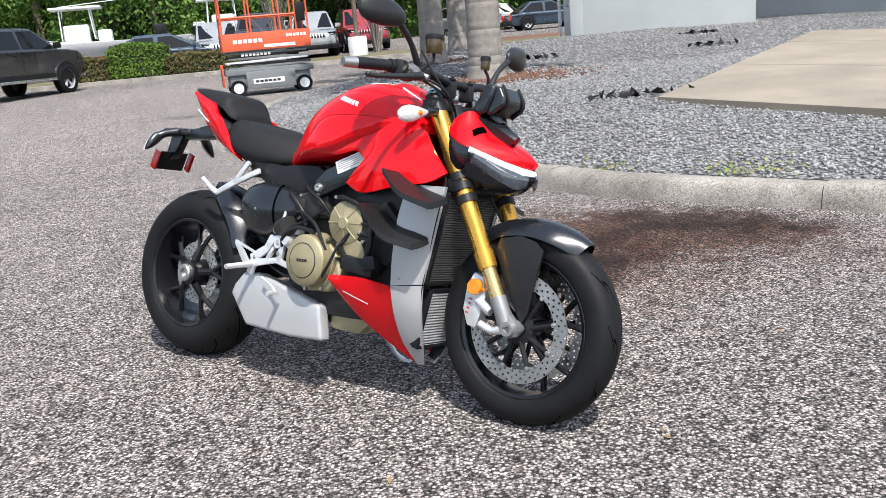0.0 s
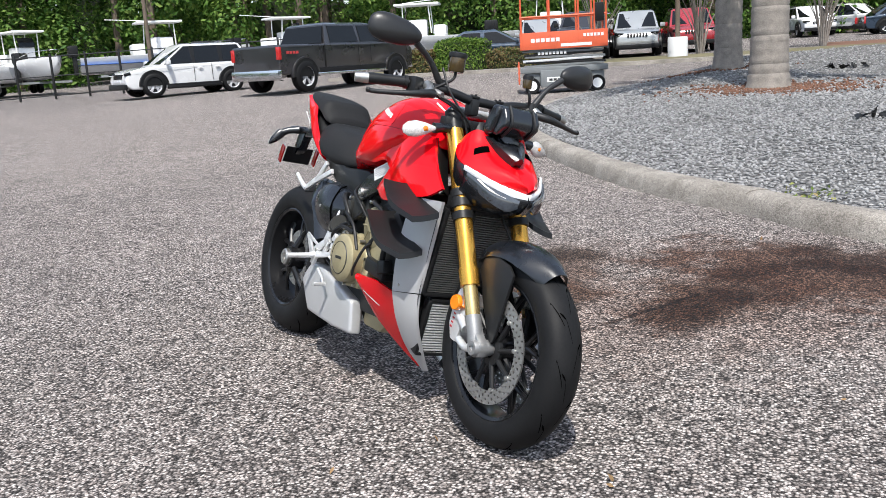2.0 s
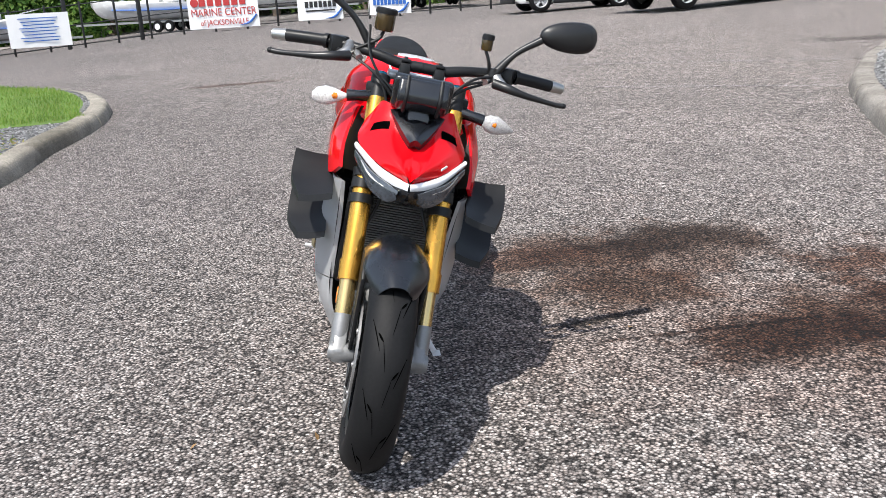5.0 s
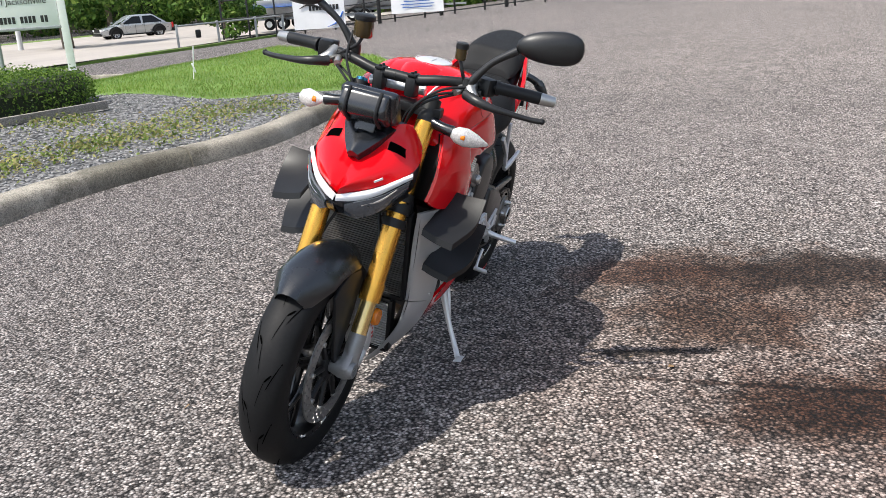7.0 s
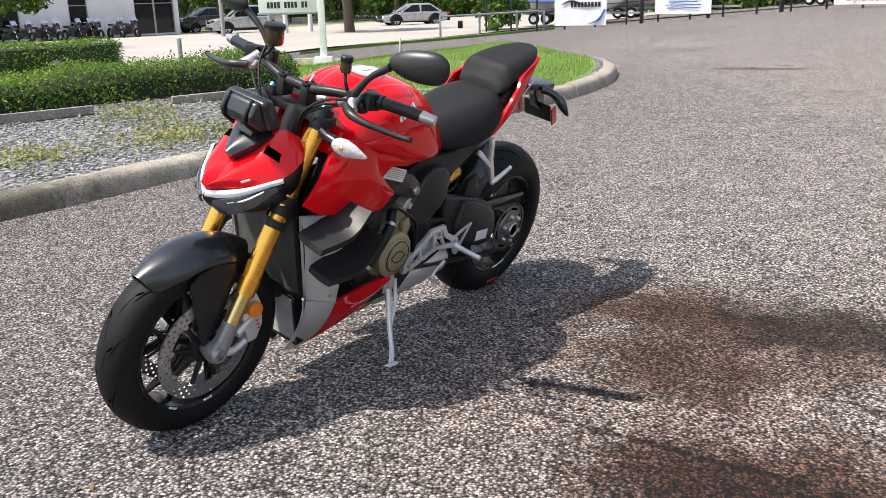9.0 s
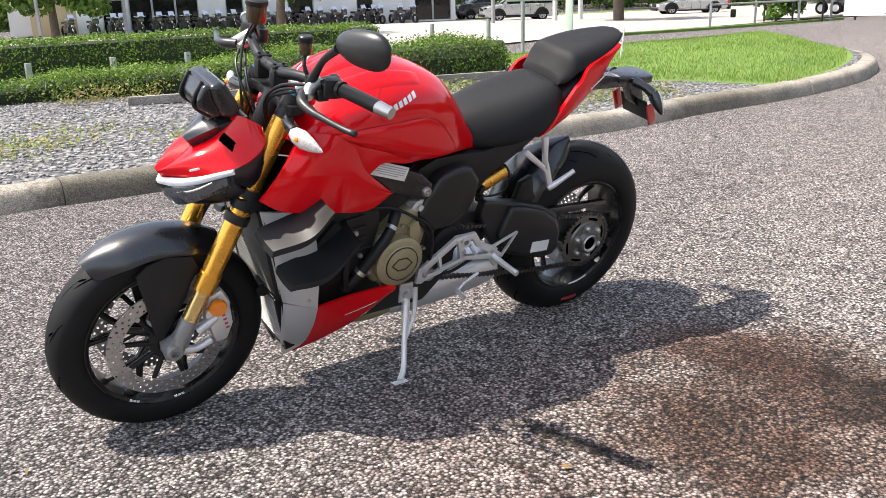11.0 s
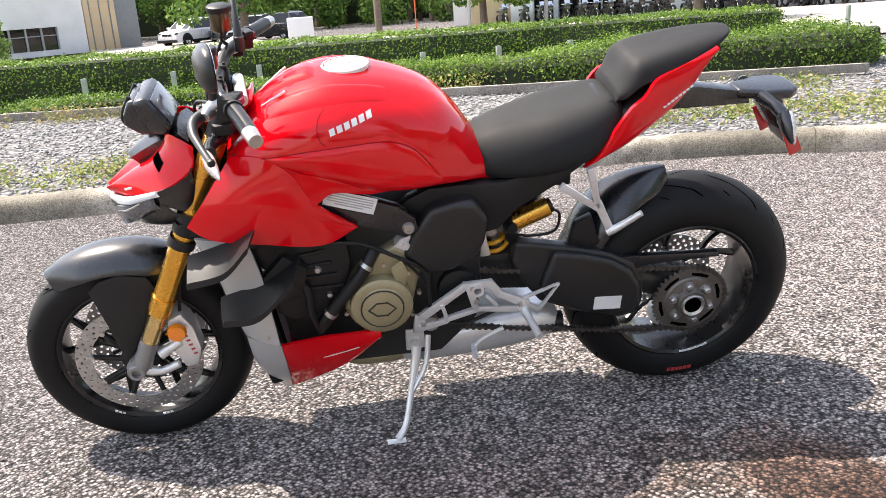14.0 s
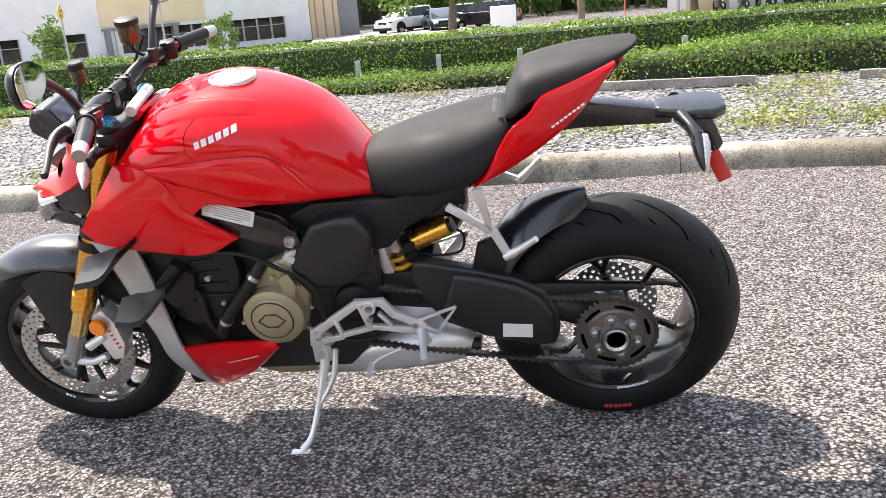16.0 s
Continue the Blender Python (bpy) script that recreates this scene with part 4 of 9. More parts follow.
for s in (1, -1):
    y = 0.108 * s
    leg = fp("fork_leg", join(tube([(fork_x(0.93), y, 0.93), (fork_x(0.475), y, 0.475)], [0.0275, 0.0275], 28, 3, False), tube([(fork_x(0.515), y, 0.515), (fork_x(0.468), y, 0.468)], [0.031, 0.0295], 28, 3, False)), M_GOLD, "gold anodised upper fork tube")
    fp("stanchion", tube([(fork_x(0.50), y, 0.50), (fork_x(0.36), y, 0.36)], 0.0225, 24, 3, False), M_GOLDPALE, "pale gold inner fork tube", leg)
    fp("fork_cap", join(tube([(fork_x(0.985), y, 0.985), (fork_x(1.0), y, 1.0)], [0.022, 0.016], 20, 3, False)), M_BLUEANO, "blue anodised fork cap", leg)
    fp("fork_top", tube([(fork_x(0.99), y, 0.99), (fork_x(0.92), y, 0.92)], 0.0262, 24, 3, False), M_MATTEBLACK, "", leg)
    for z in (0.735, 0.705, 0.668):
        fp("clamp_ring", tube([(fork_x(z + 0.011), y, z + 0.011), (fork_x(z - 0.011), y, z - 0.011)], 0.0335, 24, 3, False), M_MATTEBLACK, "", leg)
    fp("fork_foot", join(tube([(fork_x(0.385), y, 0.385), (fork_x(0.33), y, 0.33), (1.497, y * 1.02, 0.30)], [0.0245, 0.0245, 0.022], 20, 6), lathe([(0.012, 0.132 * s), (0.021, 0.132 * s), (0.025, 0.124 * s), (0.027, 0.085 * s), (0.018, 0.05 * s)], 24, "y", FC), lathe([(0.0, 0.118 * s), (0.012, 0.118 * s), (0.012, 0.132 * s)], 20, "y", FC), prism([(1.44, 0.385), (1.475, 0.392), (1.500, 0.345), (1.535, 0.31), (1.530, 0.275), (1.500, 0.268), (1.472, 0.292)], 0.088 * s, 0.122 * s, "y", 0.008)), M_CASTGREY, "cast aluminium fork foot with axle clamp", leg)
    cal = fp("brake_caliper", join(prism([(1.405, 0.44), (1.37, 0.455), (1.345, 0.41), (1.335, 0.34), (1.352, 0.29), (1.385, 0.285), (1.40, 0.33), (1.415, 0.38)], 0.045 * s, 0.108 * s, "y", 0.008), tube([(1.40, 0.105 * s, 0.30), (1.45, 0.11 * s, 0.285), (1.497, 0.11 * s, 0.30)], [0.012, 0.011, 0.018], 10, 8), tube([(1.385, 0.105 * s, 0.37), (1.44, 0.11 * s, 0.34)], [0.012, 0.016], 10, 4, False)), M_CASTALU, "silver brake caliper with red printing", leg)
    each(fp, "caliper_print", [box((1.372 - 0.004 * i, 0.1085 * s, 0.40 - 0.014 * i), (0.010, 0.002, 0.005), 0, (0, 15, 0)) for i in range(6)], M_REDPRINT, cal, 0)
    fp("side_reflector", join(lathe([(0.0, 0.132 * s), (0.022, 0.132 * s), (0.0245, 0.127 * s), (0.0245, 0.118 * s)], 28, "y", (1.385, 0, 0.410)), tube([(1.385, 0.13 * s, 0.418), (1.415, 0.11 * s, 0.40)], 0.004, 6, 3, False)), M_ORANGELENS, "round amber side reflector", leg)
    fp("brake_hose", tube([(1.375, 0.085 * s, 0.45), (1.36, 0.10 * s, 0.53), (1.34, 0.085 * s, 0.60), (1.30, 0.05 * s, 0.70), (1.24, 0.03 * s, 0.85)], 0.0045, 8), M_MATTEBLACK, "", leg)
    ind = fp("front_indicator", tube([(1.20, 0.125 * s, 0.935), (1.212, 0.160 * s, 0.931), (1.212, 0.192 * s, 0.926)], [0.018, 0.014, 0.017], 12, 8), M_SATIN)
    fp("indicator_lens", moved(lathe([(0.0, 0.058), (0.005, 0.052), (0.017, 0.018), (0.023, -0.010), (0.020, -0.036), (0.010, -0.052), (0.0, -0.055)], 20, "y"), pose(1.203, 0.238 * s, 0.916, -10 * s, 0, 22 * s) @ Matrix.Diagonal((0.62, 0.98, 1.16, 1))), M_CLEAR, "clear faceted indicator lens", ind)
    fp("bulb", moved(lathe([(0.0, 0.010), (0.008, 0.006), (0.009, -0.004), (0.0, -0.010)], 14, "y"), pose(1.2165, 0.224 * s, 0.919)), M_ORANGELENS, "", ind)
fp("triple_clamp", join(prism([(1.135, -0.05), (1.16, -0.142), (1.20, -0.145), (1.215, -0.105), (1.20, -0.06), (1.20, 0.06), (1.215, 0.105), (1.20, 0.145), (1.16, 0.142), (1.135, 0.05)], 0.945, 0.972, "z", 0.006), prism([(1.24, -0.05), (1.27, -0.14), (1.32, -0.14), (1.335, -0.10), (1.31, -0.05), (1.31, 0.05), (1.335, 0.10), (1.32, 0.14), (1.27, 0.14), (1.24, 0.05)], 0.69, 0.73, "z", 0.008), tube([(1.17, 0, 0.96), (1.28, 0, 0.71)], 0.035, 16, 3, False)), M_MATTEBLACK, "black fork clamps and steering head")
fp("steering_damper", join(tube([(1.135, 0.07, 1.0), (1.155, -0.09, 1.0)], 0.014, 14, 3, False)), M_CASTALU, "silver steering damper")

# front mudguard
rows_o, rows_i = [], []
for k in range(23):
    t = k / 22
    th = radians(53 + t * 67)
    w = 0.082 * min(1.0, (0.30 + 2.6 * t) ** 0.5) * (1.0 if t < 0.75 else 1.0 - 0.35 * (t - 0.75) / 0.25)
    o, q = [], []
    for u in np.linspace(-1, 1, 17):
        dr = 0.028 - 0.050 * abs(u) ** 2.6
        for off, row in ((0.0, o), (-0.004, q)):
            r = 0.300 + dr + off
            row.append((FC[0] + r * math.cos(th), u * w, FC[2] + r * math.sin(th)))
    rows_o.append(o + q[::-1])
guard = fp("front_mudguard", grid(rows_o, True, True), M_SATIN, "satin graphite front mudguard", None, 50)
for s in (1, -1):
    fp("mudguard_arm", prism([(1.588, 0.530), (1.560, 0.556), (1.507, 0.572), (1.440, 0.560), (1.420, 0.520), (1.444, 0.480), (1.456, 0.440), (1.490, 0.375), (1.518, 0.324), (1.533, 0.316), (1.547, 0.344), (1.564, 0.433)], 0.072 * s, 0.083 * s, "y", 0.004), M_MATTEBLACK, "", guard)

# headlight and nose cowl
ridge = [(1.325, 0.058, 0.928), (1.352, 0.036, 0.892), (1.378, 0.004, 0.858), (1.435, 0.0, 0.818), (1.487, 0.0, 0.768)]
cowl_edge = [(1.262, 0.108, 0.915), (1.268, 0.135, 0.870), (1.335, 0.143, 0.828), (1.425, 0.085, 0.792), (1.488, 0.004, 0.766)]
cowl = fp("nose_cowl", ribbon(ridge, cowl_edge, (0.012, 0.010, 0.018), 30, 12, 0.005, False, 1.0, (-0.6, -0.3, -0.6)), M_RED, "glossy red nose cowl over the headlight")
fp("nose_cowl", mirror(ribbon(ridge, cowl_edge, (0.012, 0.010, 0.018), 30, 12, 0.005, False, 1.0, (-0.6, -0.3, -0.6))), M_RED, "glossy red nose cowl over the headlight")
drl_line = [(1.350, 0.146, 0.822), (1.425, 0.088, 0.787), (1.462, 0.044, 0.771), (1.491, 0.0, 0.760)]
lens_low = [(1.345, 0.138, 0.782), (1.425, 0.088, 0.742), (1.466, 0.040, 0.728), (1.497, 0.0, 0.738)]
chin = [(1.275, 0.11, 0.725), (1.345, 0.075, 0.700), (1.40, 0.03, 0.690), (1.43, 0.0, 0.695)]
light = fp("headlight", join(ribbon(drl_line, lens_low, (0.004, 0.003, 0), 20, 6, 0.02, False, 1, (-1, -0.3, 0)), mirror(ribbon(drl_line, lens_low, (0.004, 0.003, 0), 20, 6, 0.02, False, 1, (-1, -0.3, 0))), ribbon(lens_low, chin, (0.0, 0.006, -0.010), 20, 6, 0.006, False, 1, (-0.4, 0, 0.6)), mirror(ribbon(lens_low, chin, (0.0, 0.006, -0.010), 20, 6, 0.006, False, 1, (-0.4, 0, 0.6))),
    ribbon([(1.268, 0.135, 0.872), (1.30, 0.142, 0.84), (1.352, 0.146, 0.822)], [(1.262, 0.118, 0.76), (1.275, 0.125, 0.745), (1.345, 0.138, 0.782)], (0, 0.006, 0), 14, 6, 0.006), mirror(ribbon([(1.268, 0.135, 0.872), (1.30, 0.142, 0.84), (1.352, 0.146, 0.822)], [(1.262, 0.118, 0.76), (1.275, 0.125, 0.745), (1.345, 0.138, 0.782)], (0, 0.006, 0), 14, 6, 0.006)),
    box((1.335, 0, 0.775), (0.12, 0.15, 0.08), 0.03)), M_SATIN, "black twin headlight housing with pointed chin")
for s in (1, -1):
    def sd(p):
        return [(x, y * s, z) for x, y, z in p]
    fp("daytime_light", ribbon(sd([(x + 0.004, y + 0.002, z + 0.004) for x, y, z in drl_line]), sd([(1.352, 0.149, 0.811), (1.430, 0.0915, 0.770), (1.467, 0.046, 0.752), (1.495, 0.0, 0.740)]), (0.004, 0.003 * s, 0.002), 20, 5, 0.006, False, 1, (-1, -0.3 * s, 0)), M_DRL, "white daytime running light strip", light)
    fp("headlight_lens", ribbon(sd([(1.370, 0.148, 0.806), (1.437, 0.101, 0.772), (1.474, 0.054, 0.753), (1.491, 0.026, 0.742)]), sd([(1.360, 0.142, 0.776), (1.433, 0.100, 0.728), (1.466, 0.055, 0.706), (1.484, 0.026, 0.718)]), (0.003, 0.003 * s, 0), 16, 5, 0.008, False, 1, (-1, -0.3 * s, 0)), M_DARKLENS, "dark clear headlight lens", light)
    # bright tapered strip added as a glint in the dark lens
    fp("lens_glint", tube(sd([(1.400, 0.128, 0.788), (1.438, 0.100, 0.760), (1.468, 0.063, 0.744)]), [0.002, 0.004, 0.002], 6, 12), M_STEEL, "", light)
    cg = ribbon(ridge, cowl_edge, (0.012, 0.010, 0.018), 30, 12, 0.005, False, 1.0, (-0.6, -0.3, -0.6))
    # flat patch on the cowl; its black stands for the slot's shade
    fp("air_slot", patch(cg if s > 0 else mirror(cg), [(1.378, 0.074 * s, 0.892), (1.350, 0.126 * s, 0.866), (1.338, 0.120 * s, 0.888), (1.362, 0.074 * s, 0.908)]), M_SLOTSHADE, "air slot drawn as a flat patch in shade black", cowl)
    if s > 0:
        fp("cowl_badge", box((1.429, 0.085, 0.8095), (0.026, 0.003, 0.005), 0, (0, 20, -38)), M_STICKER, "", cowl, 0)
fp("dash_support", join(ribbon([(1.290, 0.086, 0.936), (1.345, 0.066, 0.914), (1.394, 0.038, 0.882), (1.424, 0.015, 0.858)], [(1.290, -0.086, 0.936), (1.345, -0.066, 0.914), (1.394, -0.038, 0.882), (1.424, -0.015, 0.858)], (0.008, 0, 0.010), 14, 9, 0.030, False, 1, (-0.7, 0, -0.7)), box((1.340, 0, 0.930), (0.05, 0.06, 0.07), 0.012, (0, -20, 0)), *[box((1.372 - 0.010 * i, 0, 0.903 + 0.011 * i), (0.012, 0.030, 0.006), 0.002, (0, 42, 0)) for i in range(3)]), M_SATIN, "black centre spine below the dash")
DASH = Matrix.Translation((1.34, 0, 0.968)) @ Matrix.Scale(0.97, 4) @ Matrix.Translation((-1.34, 0, -0.995))
dash = fp("dashboard", moved(join(prism([(1.384, 1.046), (1.350, 1.054), (1.300, 0.975), (1.318, 0.955), (1.352, 0.962), (1.376, 1.01)], -0.080, 0.080, "y", 0.014, 3), prism([(1.372, 1.045), (1.395, 1.045), (1.412, 1.01), (1.412, 0.985), (1.37, 0.957), (1.345, 0.957)], -0.068, 0.068, "y", 0.026, 4)), DASH), M_SATIN, "black dashboard pod with bulged back")
fp("screen", moved(box((0, 0, 0), (0.004, 0.130, 0.074), 0.0015), DASH @ pose(1.3215, 0, 1.014, 0, 32.0, 0)), M_SCREEN, "glossy grey display screen", dash)
for y in (0.045, -0.045):
    fp("dash_rib", moved(tube([(1.392, y, 1.05), (1.413, y, 1.012), (1.413, y, 0.985), (1.375, y, 0.955)], 0.005, 8), DASH), M_MATTEBLACK, "", dash)

# handlebar, controls, mirrors
bar_line = [(1.085, 0.41, 1.045), (1.115, 0.32, 1.052), (1.150, 0.225, 1.056), (1.180, 0.13, 1.048), (1.190, 0.06, 1.035), (1.192, 0.0, 1.035)]
hbar = fp("handlebar", join(tube(bar_line, [0.011, 0.011, 0.011, 0.0135, 0.015, 0.015], 16, 40), mirror(tube(bar_line, [0.011, 0.011, 0.011, 0.0135, 0.015, 0.015], 16, 40))), M_MATTEBLACK, "black tapered handlebar")
for s in (1, -1):
    def sy(p):
        return [(x, y * s, z) for x, y, z in p]
    fp("bar_clamp", join(box((1.19, 0.048 * s, 1.014), (0.046, 0.032, 0.056), 0.012), box((1.19, 0.048 * s, 1.047), (0.038, 0.026, 0.008), 0.003), *[lathe([(0.0, 1.056), (0.0045, 1.056), (0.0045, 1.045)], 8, "z", (1.19 + 0.012 * k, 0.048 * s, 0)) for k in (-1, 1)]), M_MATTEBLACK, "", hbar)
    fp("grip", join(tube(sy([(1.094, 0.385, 1.047), (1.115, 0.32, 1.052), (1.132, 0.272, 1.055)]), 0.0172, 18, 8), tube(sy([(1.131, 0.276, 1.055), (1.134, 0.266, 1.055)]), 0.021, 18, 2, False)), M_MATTEBLACK, "ribbed black rubber grip", hbar)
    fp("bar_end", tube(sy([(1.095, 0.383, 1.047), (1.081, 0.423, 1.0435)]), [0.0172, 0.0145], 18, 3, False), M_STEEL, "silver bar end weight", hbar)
    fp("switch_box", join(box((1.143, 0.243 * s, 1.052), (0.042, 0.042, 0.050), 0.010, (0, 0, -18 * s)), box((1.128, 0.228 * s, 1.066), (0.022, 0.030, 0.022), 0.005, (0, 0, -18 * s)), box((1.16, 0.225 * s, 1.03), (0.03, 0.03, 0.03), 0.006)), M_MATTEBLACK, "black switch block", hbar)
    fp("switch", box((1.118, 0.243 * s, 1.062), (0.008, 0.022, 0.014), 0.002, (0, 0, -18 * s)), M_REDSWITCH, "", hbar)
    fp("lever_perch", join(tube(sy([(1.155, 0.205, 1.056), (1.185, 0.212, 1.040), (1.20, 0.232, 1.028)]), [0.018, 0.017, 0.012], 12, 8), tube(sy([(1.16, 0.19, 1.045), (1.205, 0.175, 1.03)]), [0.012, 0.010], 10, 4, False)), M_STEEL, "silver lever perch", hbar)
    fp("lever", tube(sy([(1.196, 0.205, 1.030), (1.222, 0.245, 1.024), (1.220, 0.29, 1.016), (1.205, 0.335, 1.010), (1.186, 0.385, 1.004), (1.176, 0.412, 1.003)]), [0.015, 0.0135, 0.0105, 0.0085, 0.0075, 0.0075], 10, 24), M_SWING, "dark shaped clutch or brake lever", hbar)
    fp("lever_ball", lathe([(0, 0.009), (0.0065, 0.0065), (0.009, 0), (0.0065, -0.0065), (0, -0.009)], 12, "z", (1.174, 0.417 * s, 1.004)), M_MATTEBLACK, "", hbar)
    cy, cz, rr, hh = (0.166, 1.128, 0.016, 0.030) if s > 0 else (-0.122, 1.135, 0.027, 0.046)
    cup = fp("reservoir", lathe([(0, -hh / 2), (rr * 0.85, -hh / 2), (rr, -hh / 2 + 0.006), (rr, hh / 2), (0, hh / 2)], 24, "z", (1.178, cy, cz)), M_FLUID, "amber fluid reservoir with black cap", hbar)
    fp("cap", lathe([(rr * 1.08, hh / 2), (rr * 1.12, hh / 2 + 0.004), (rr * 1.1, hh / 2 + 0.013), (rr * 0.9, hh / 2 + 0.016), (0, hh / 2 + 0.016)], 24, "z", (1.178, cy, cz)), M_MATTEBLACK, "", cup)
    fp("bracket", tube([(1.178, cy, cz - hh / 2), (1.185, cy + 0.012 * s, cz - hh / 2 - 0.025), (1.175, 0.19 * s, 1.05)], 0.005, 8), M_MATTEBLACK, "", cup)
    # mirrors
    a, b = ((1.178, 0.198, 1.085), (1.172, 0.315, 1.170)) if s > 0 else ((1.145, -0.150, 1.100), (1.160, -0.275, 1.180))
    mir = fp("mirror", join(tube([(a[0], a[1], a[2] - 0.035), ((a[0] + b[0]) / 2, a[1] * 0.55 + b[1] * 0.45, a[2] * 0.58 + b[2] * 0.42), b], [0.013, 0.0085, 0.011], 12, 14), tube([(a[0], a[1], a[2] - 0.05), (a[0], a[1], a[2] - 0.015)], 0.013, 12, 3, False)), M_SWING, "black rear view mirror on a slim arm")
    hc = Vector((1.158, 0.395, 1.192)) if s > 0 else Vector((1.157, -0.345, 1.200))
    hm = Matrix.Translation(hc) @ pose(0, 0, 0, 6 * s, 0, 12 * s)
    prof = []
    for k in range(24):
        t = k / 24 * 2 * math.pi
        ex, ez = math.cos(t), math.sin(t)
        wy, wz = 0.088 * math.copysign(abs(ex) ** 0.8, ex), 0.043 * math.copysign(abs(ez) ** 0.85, ez) * (1.0 - 0.22 * ex * -1 if ex > 0 else 1.0 + 0.25 * ex)
        prof.append((wy, wz))
    shell_rows = []
    for d, sc in ((-0.010, 0.93), (-0.010, 0.985), (-0.003, 1.0), (0.004, 0.94), (0.013, 0.74), (0.019, 0.44), (0.020, 0.10)):
        shell_rows.append([(d, wy * sc * s, wz * sc) for wy, wz in prof])
    fp("mirror_shell", moved(grid(shell_rows, True, True), hm), M_SWING, "", mir, 50)
    fp("mirror_glass", moved(prism([(wy * 0.93 * s, wz * 0.93) for wy, wz in prof], -0.0135, -0.0125, "x"), hm), M_MIRROR, "mirror glass", mir, 0)
for i, pts in enumerate([[(1.185, 0.20, 1.035), (1.24, 0.12, 1.01), (1.25, 0.06, 0.95), (1.2, 0.04, 0.86)], [(1.185, 0.19, 1.03), (1.255, 0.10, 0.985), (1.235, 0.05, 0.90), (1.19, 0.03, 0.82)], [(1.18, 0.21, 1.05), (1.245, 0.14, 1.03), (1.26, 0.08, 0.97), (1.22, 0.05, 0.88)],
                         [(1.185, -0.20, 1.035), (1.25, -0.13, 1.00), (1.25, -0.06, 0.93), (1.2, -0.04, 0.84)], [(1.18, -0.19, 1.03), (1.235, -0.10, 0.985), (1.24, -0.04, 0.92), (1.19, -0.02, 0.82)], [(1.16, -0.16, 1.12), (1.22, -0.15, 1.05), (1.25, -0.10, 0.97), (1.24, -0.06, 0.86)]]):
    fp("cable", tube([(x - 0.018 * (1 if 0 < k < 3 else 0), y, z) for k, (x, y, z) in enumerate(pts)], 0.0038, 8, 24), M_MATTEBLACK)

# tank, panels, seats
tank_secs = [
    (0.545, [(0, 0.80), (0.05, 0.798), (0.088, 0.788), (0.098, 0.770), (0.08, 0.748), (0, 0.745)]),
    (0.590, [(0, 0.858), (0.055, 0.852), (0.098, 0.826), (0.115, 0.792), (0.105, 0.762), (0, 0.755)]),
    (0.630, [(0, 0.918), (0.062, 0.910), (0.118, 0.868), (0.138, 0.815), (0.132, 0.772), (0, 0.76)]),
    (0.690, [(0, 0.980), (0.072, 0.970), (0.140, 0.922), (0.168, 0.855), (0.165, 0.785), (0, 0.765)]),
    (0.770, [(0, 1.018), (0.082, 1.008), (0.157, 0.962), (0.190, 0.888), (0.188, 0.790), (0, 0.77)]),
    (0.860, [(0, 1.040), (0.09, 1.030), (0.166, 0.985), (0.200, 0.915), (0.196, 0.800), (0, 0.78)]),
    (0.950, [(0, 1.044), (0.09, 1.034), (0.166, 0.992), (0.200, 0.936), (0.196, 0.835), (0, 0.80)]),
    (1.040, [(0, 1.022), (0.082, 1.010), (0.150, 0.976), (0.186, 0.940), (0.186, 0.868), (0, 0.84)]),
    (1.120, [(0, 0.968), (0.07, 0.962), (0.130, 0.945), (0.166, 0.922), (0.170, 0.882), (0, 0.865)]),
    (1.185, [(0, 0.900), (0.06, 0.897), (0.112, 0.889), (0.148, 0.878), (0.150, 0.868), (0, 0.862)])]
tank = bp("fuel_tank", loft(tank_secs, 46, 56), M_RED, "glossy red fuel tank with white lettering blocks", None, 70)


tank_at = surface(loft(tank_secs, 46, 56))
for s in (1, -1):
    for seam, r in (([(1.10, 0.900), (1.04, 0.910), (0.975, 0.917), (0.871, 0.922), (0.805, 0.917), (0.753, 0.89), (0.71, 0.837), (0.695, 0.812)], 0.0010), ([(0.925, 1.018), (0.945, 1.005), (0.969, 0.975), (0.968, 0.940), (0.955, 0.926)], 0.0009)):
        fine = [(x, z) for x, z in spline(seam, 30) if tank_at(x, z, s)]
        # thin raised line, its darker red stands for the crease's shading
        bp("panel_seam", tube([(x, s * (tank_at(x, z, s) + 0.0002), z) for x, z in fine], r, 6, 60), M_SEAMSHADE, "", tank)
    for i in range(6):
        lx, zc = 0.938 - 0.0172 * i, 0.956 + 0.0050 * i
        ca, sa = 0.95, 0.31
        quad = [(lx + ca * u + sa * w * 0.5, zc - sa * u + ca * w) for u, w in ((0.0064, -0.0075), (-0.0064, -0.0075), (-0.0064, 0.0075), (0.0064, 0.0075))]
        bp("lettering_block", decal(tank_at, quad, s, 0.0034), M_STICKER, "", tank, 0)
_tank_tree = BVHTree.FromPolygons([Vector(p) for p in loft(tank_secs, 46, 56)[0]], loft(tank_secs, 46, 56)[1])


def on_tank(x, y, lift):
    h = _tank_tree.ray_cast(Vector((x, y, 1.3)), Vector((0, 0, -1)))[0]
    return (x, y, (h.z if h is not None else 0.9) + lift)


def tank_rib(edge_a, edge_b, lift, nu=26, nv=11):
    """A raised panel on the tank's top between two lines of (x, y), with bevelled sides."""
    a, b = spline(edge_a, nu), spline(edge_b, nu)
    rows = []
    for i in range(nu):
        e = min(1.0, min(i, nu - 1 - i) / 2.5)
        rows.append([on_tank(*(a[i] + (b[i] - a[i]) * t), lift * e * min(1.0, min(t, 1 - t) / 0.14) - 0.0006) for t in np.linspace(0, 1, nv)])
    return grid(rows)


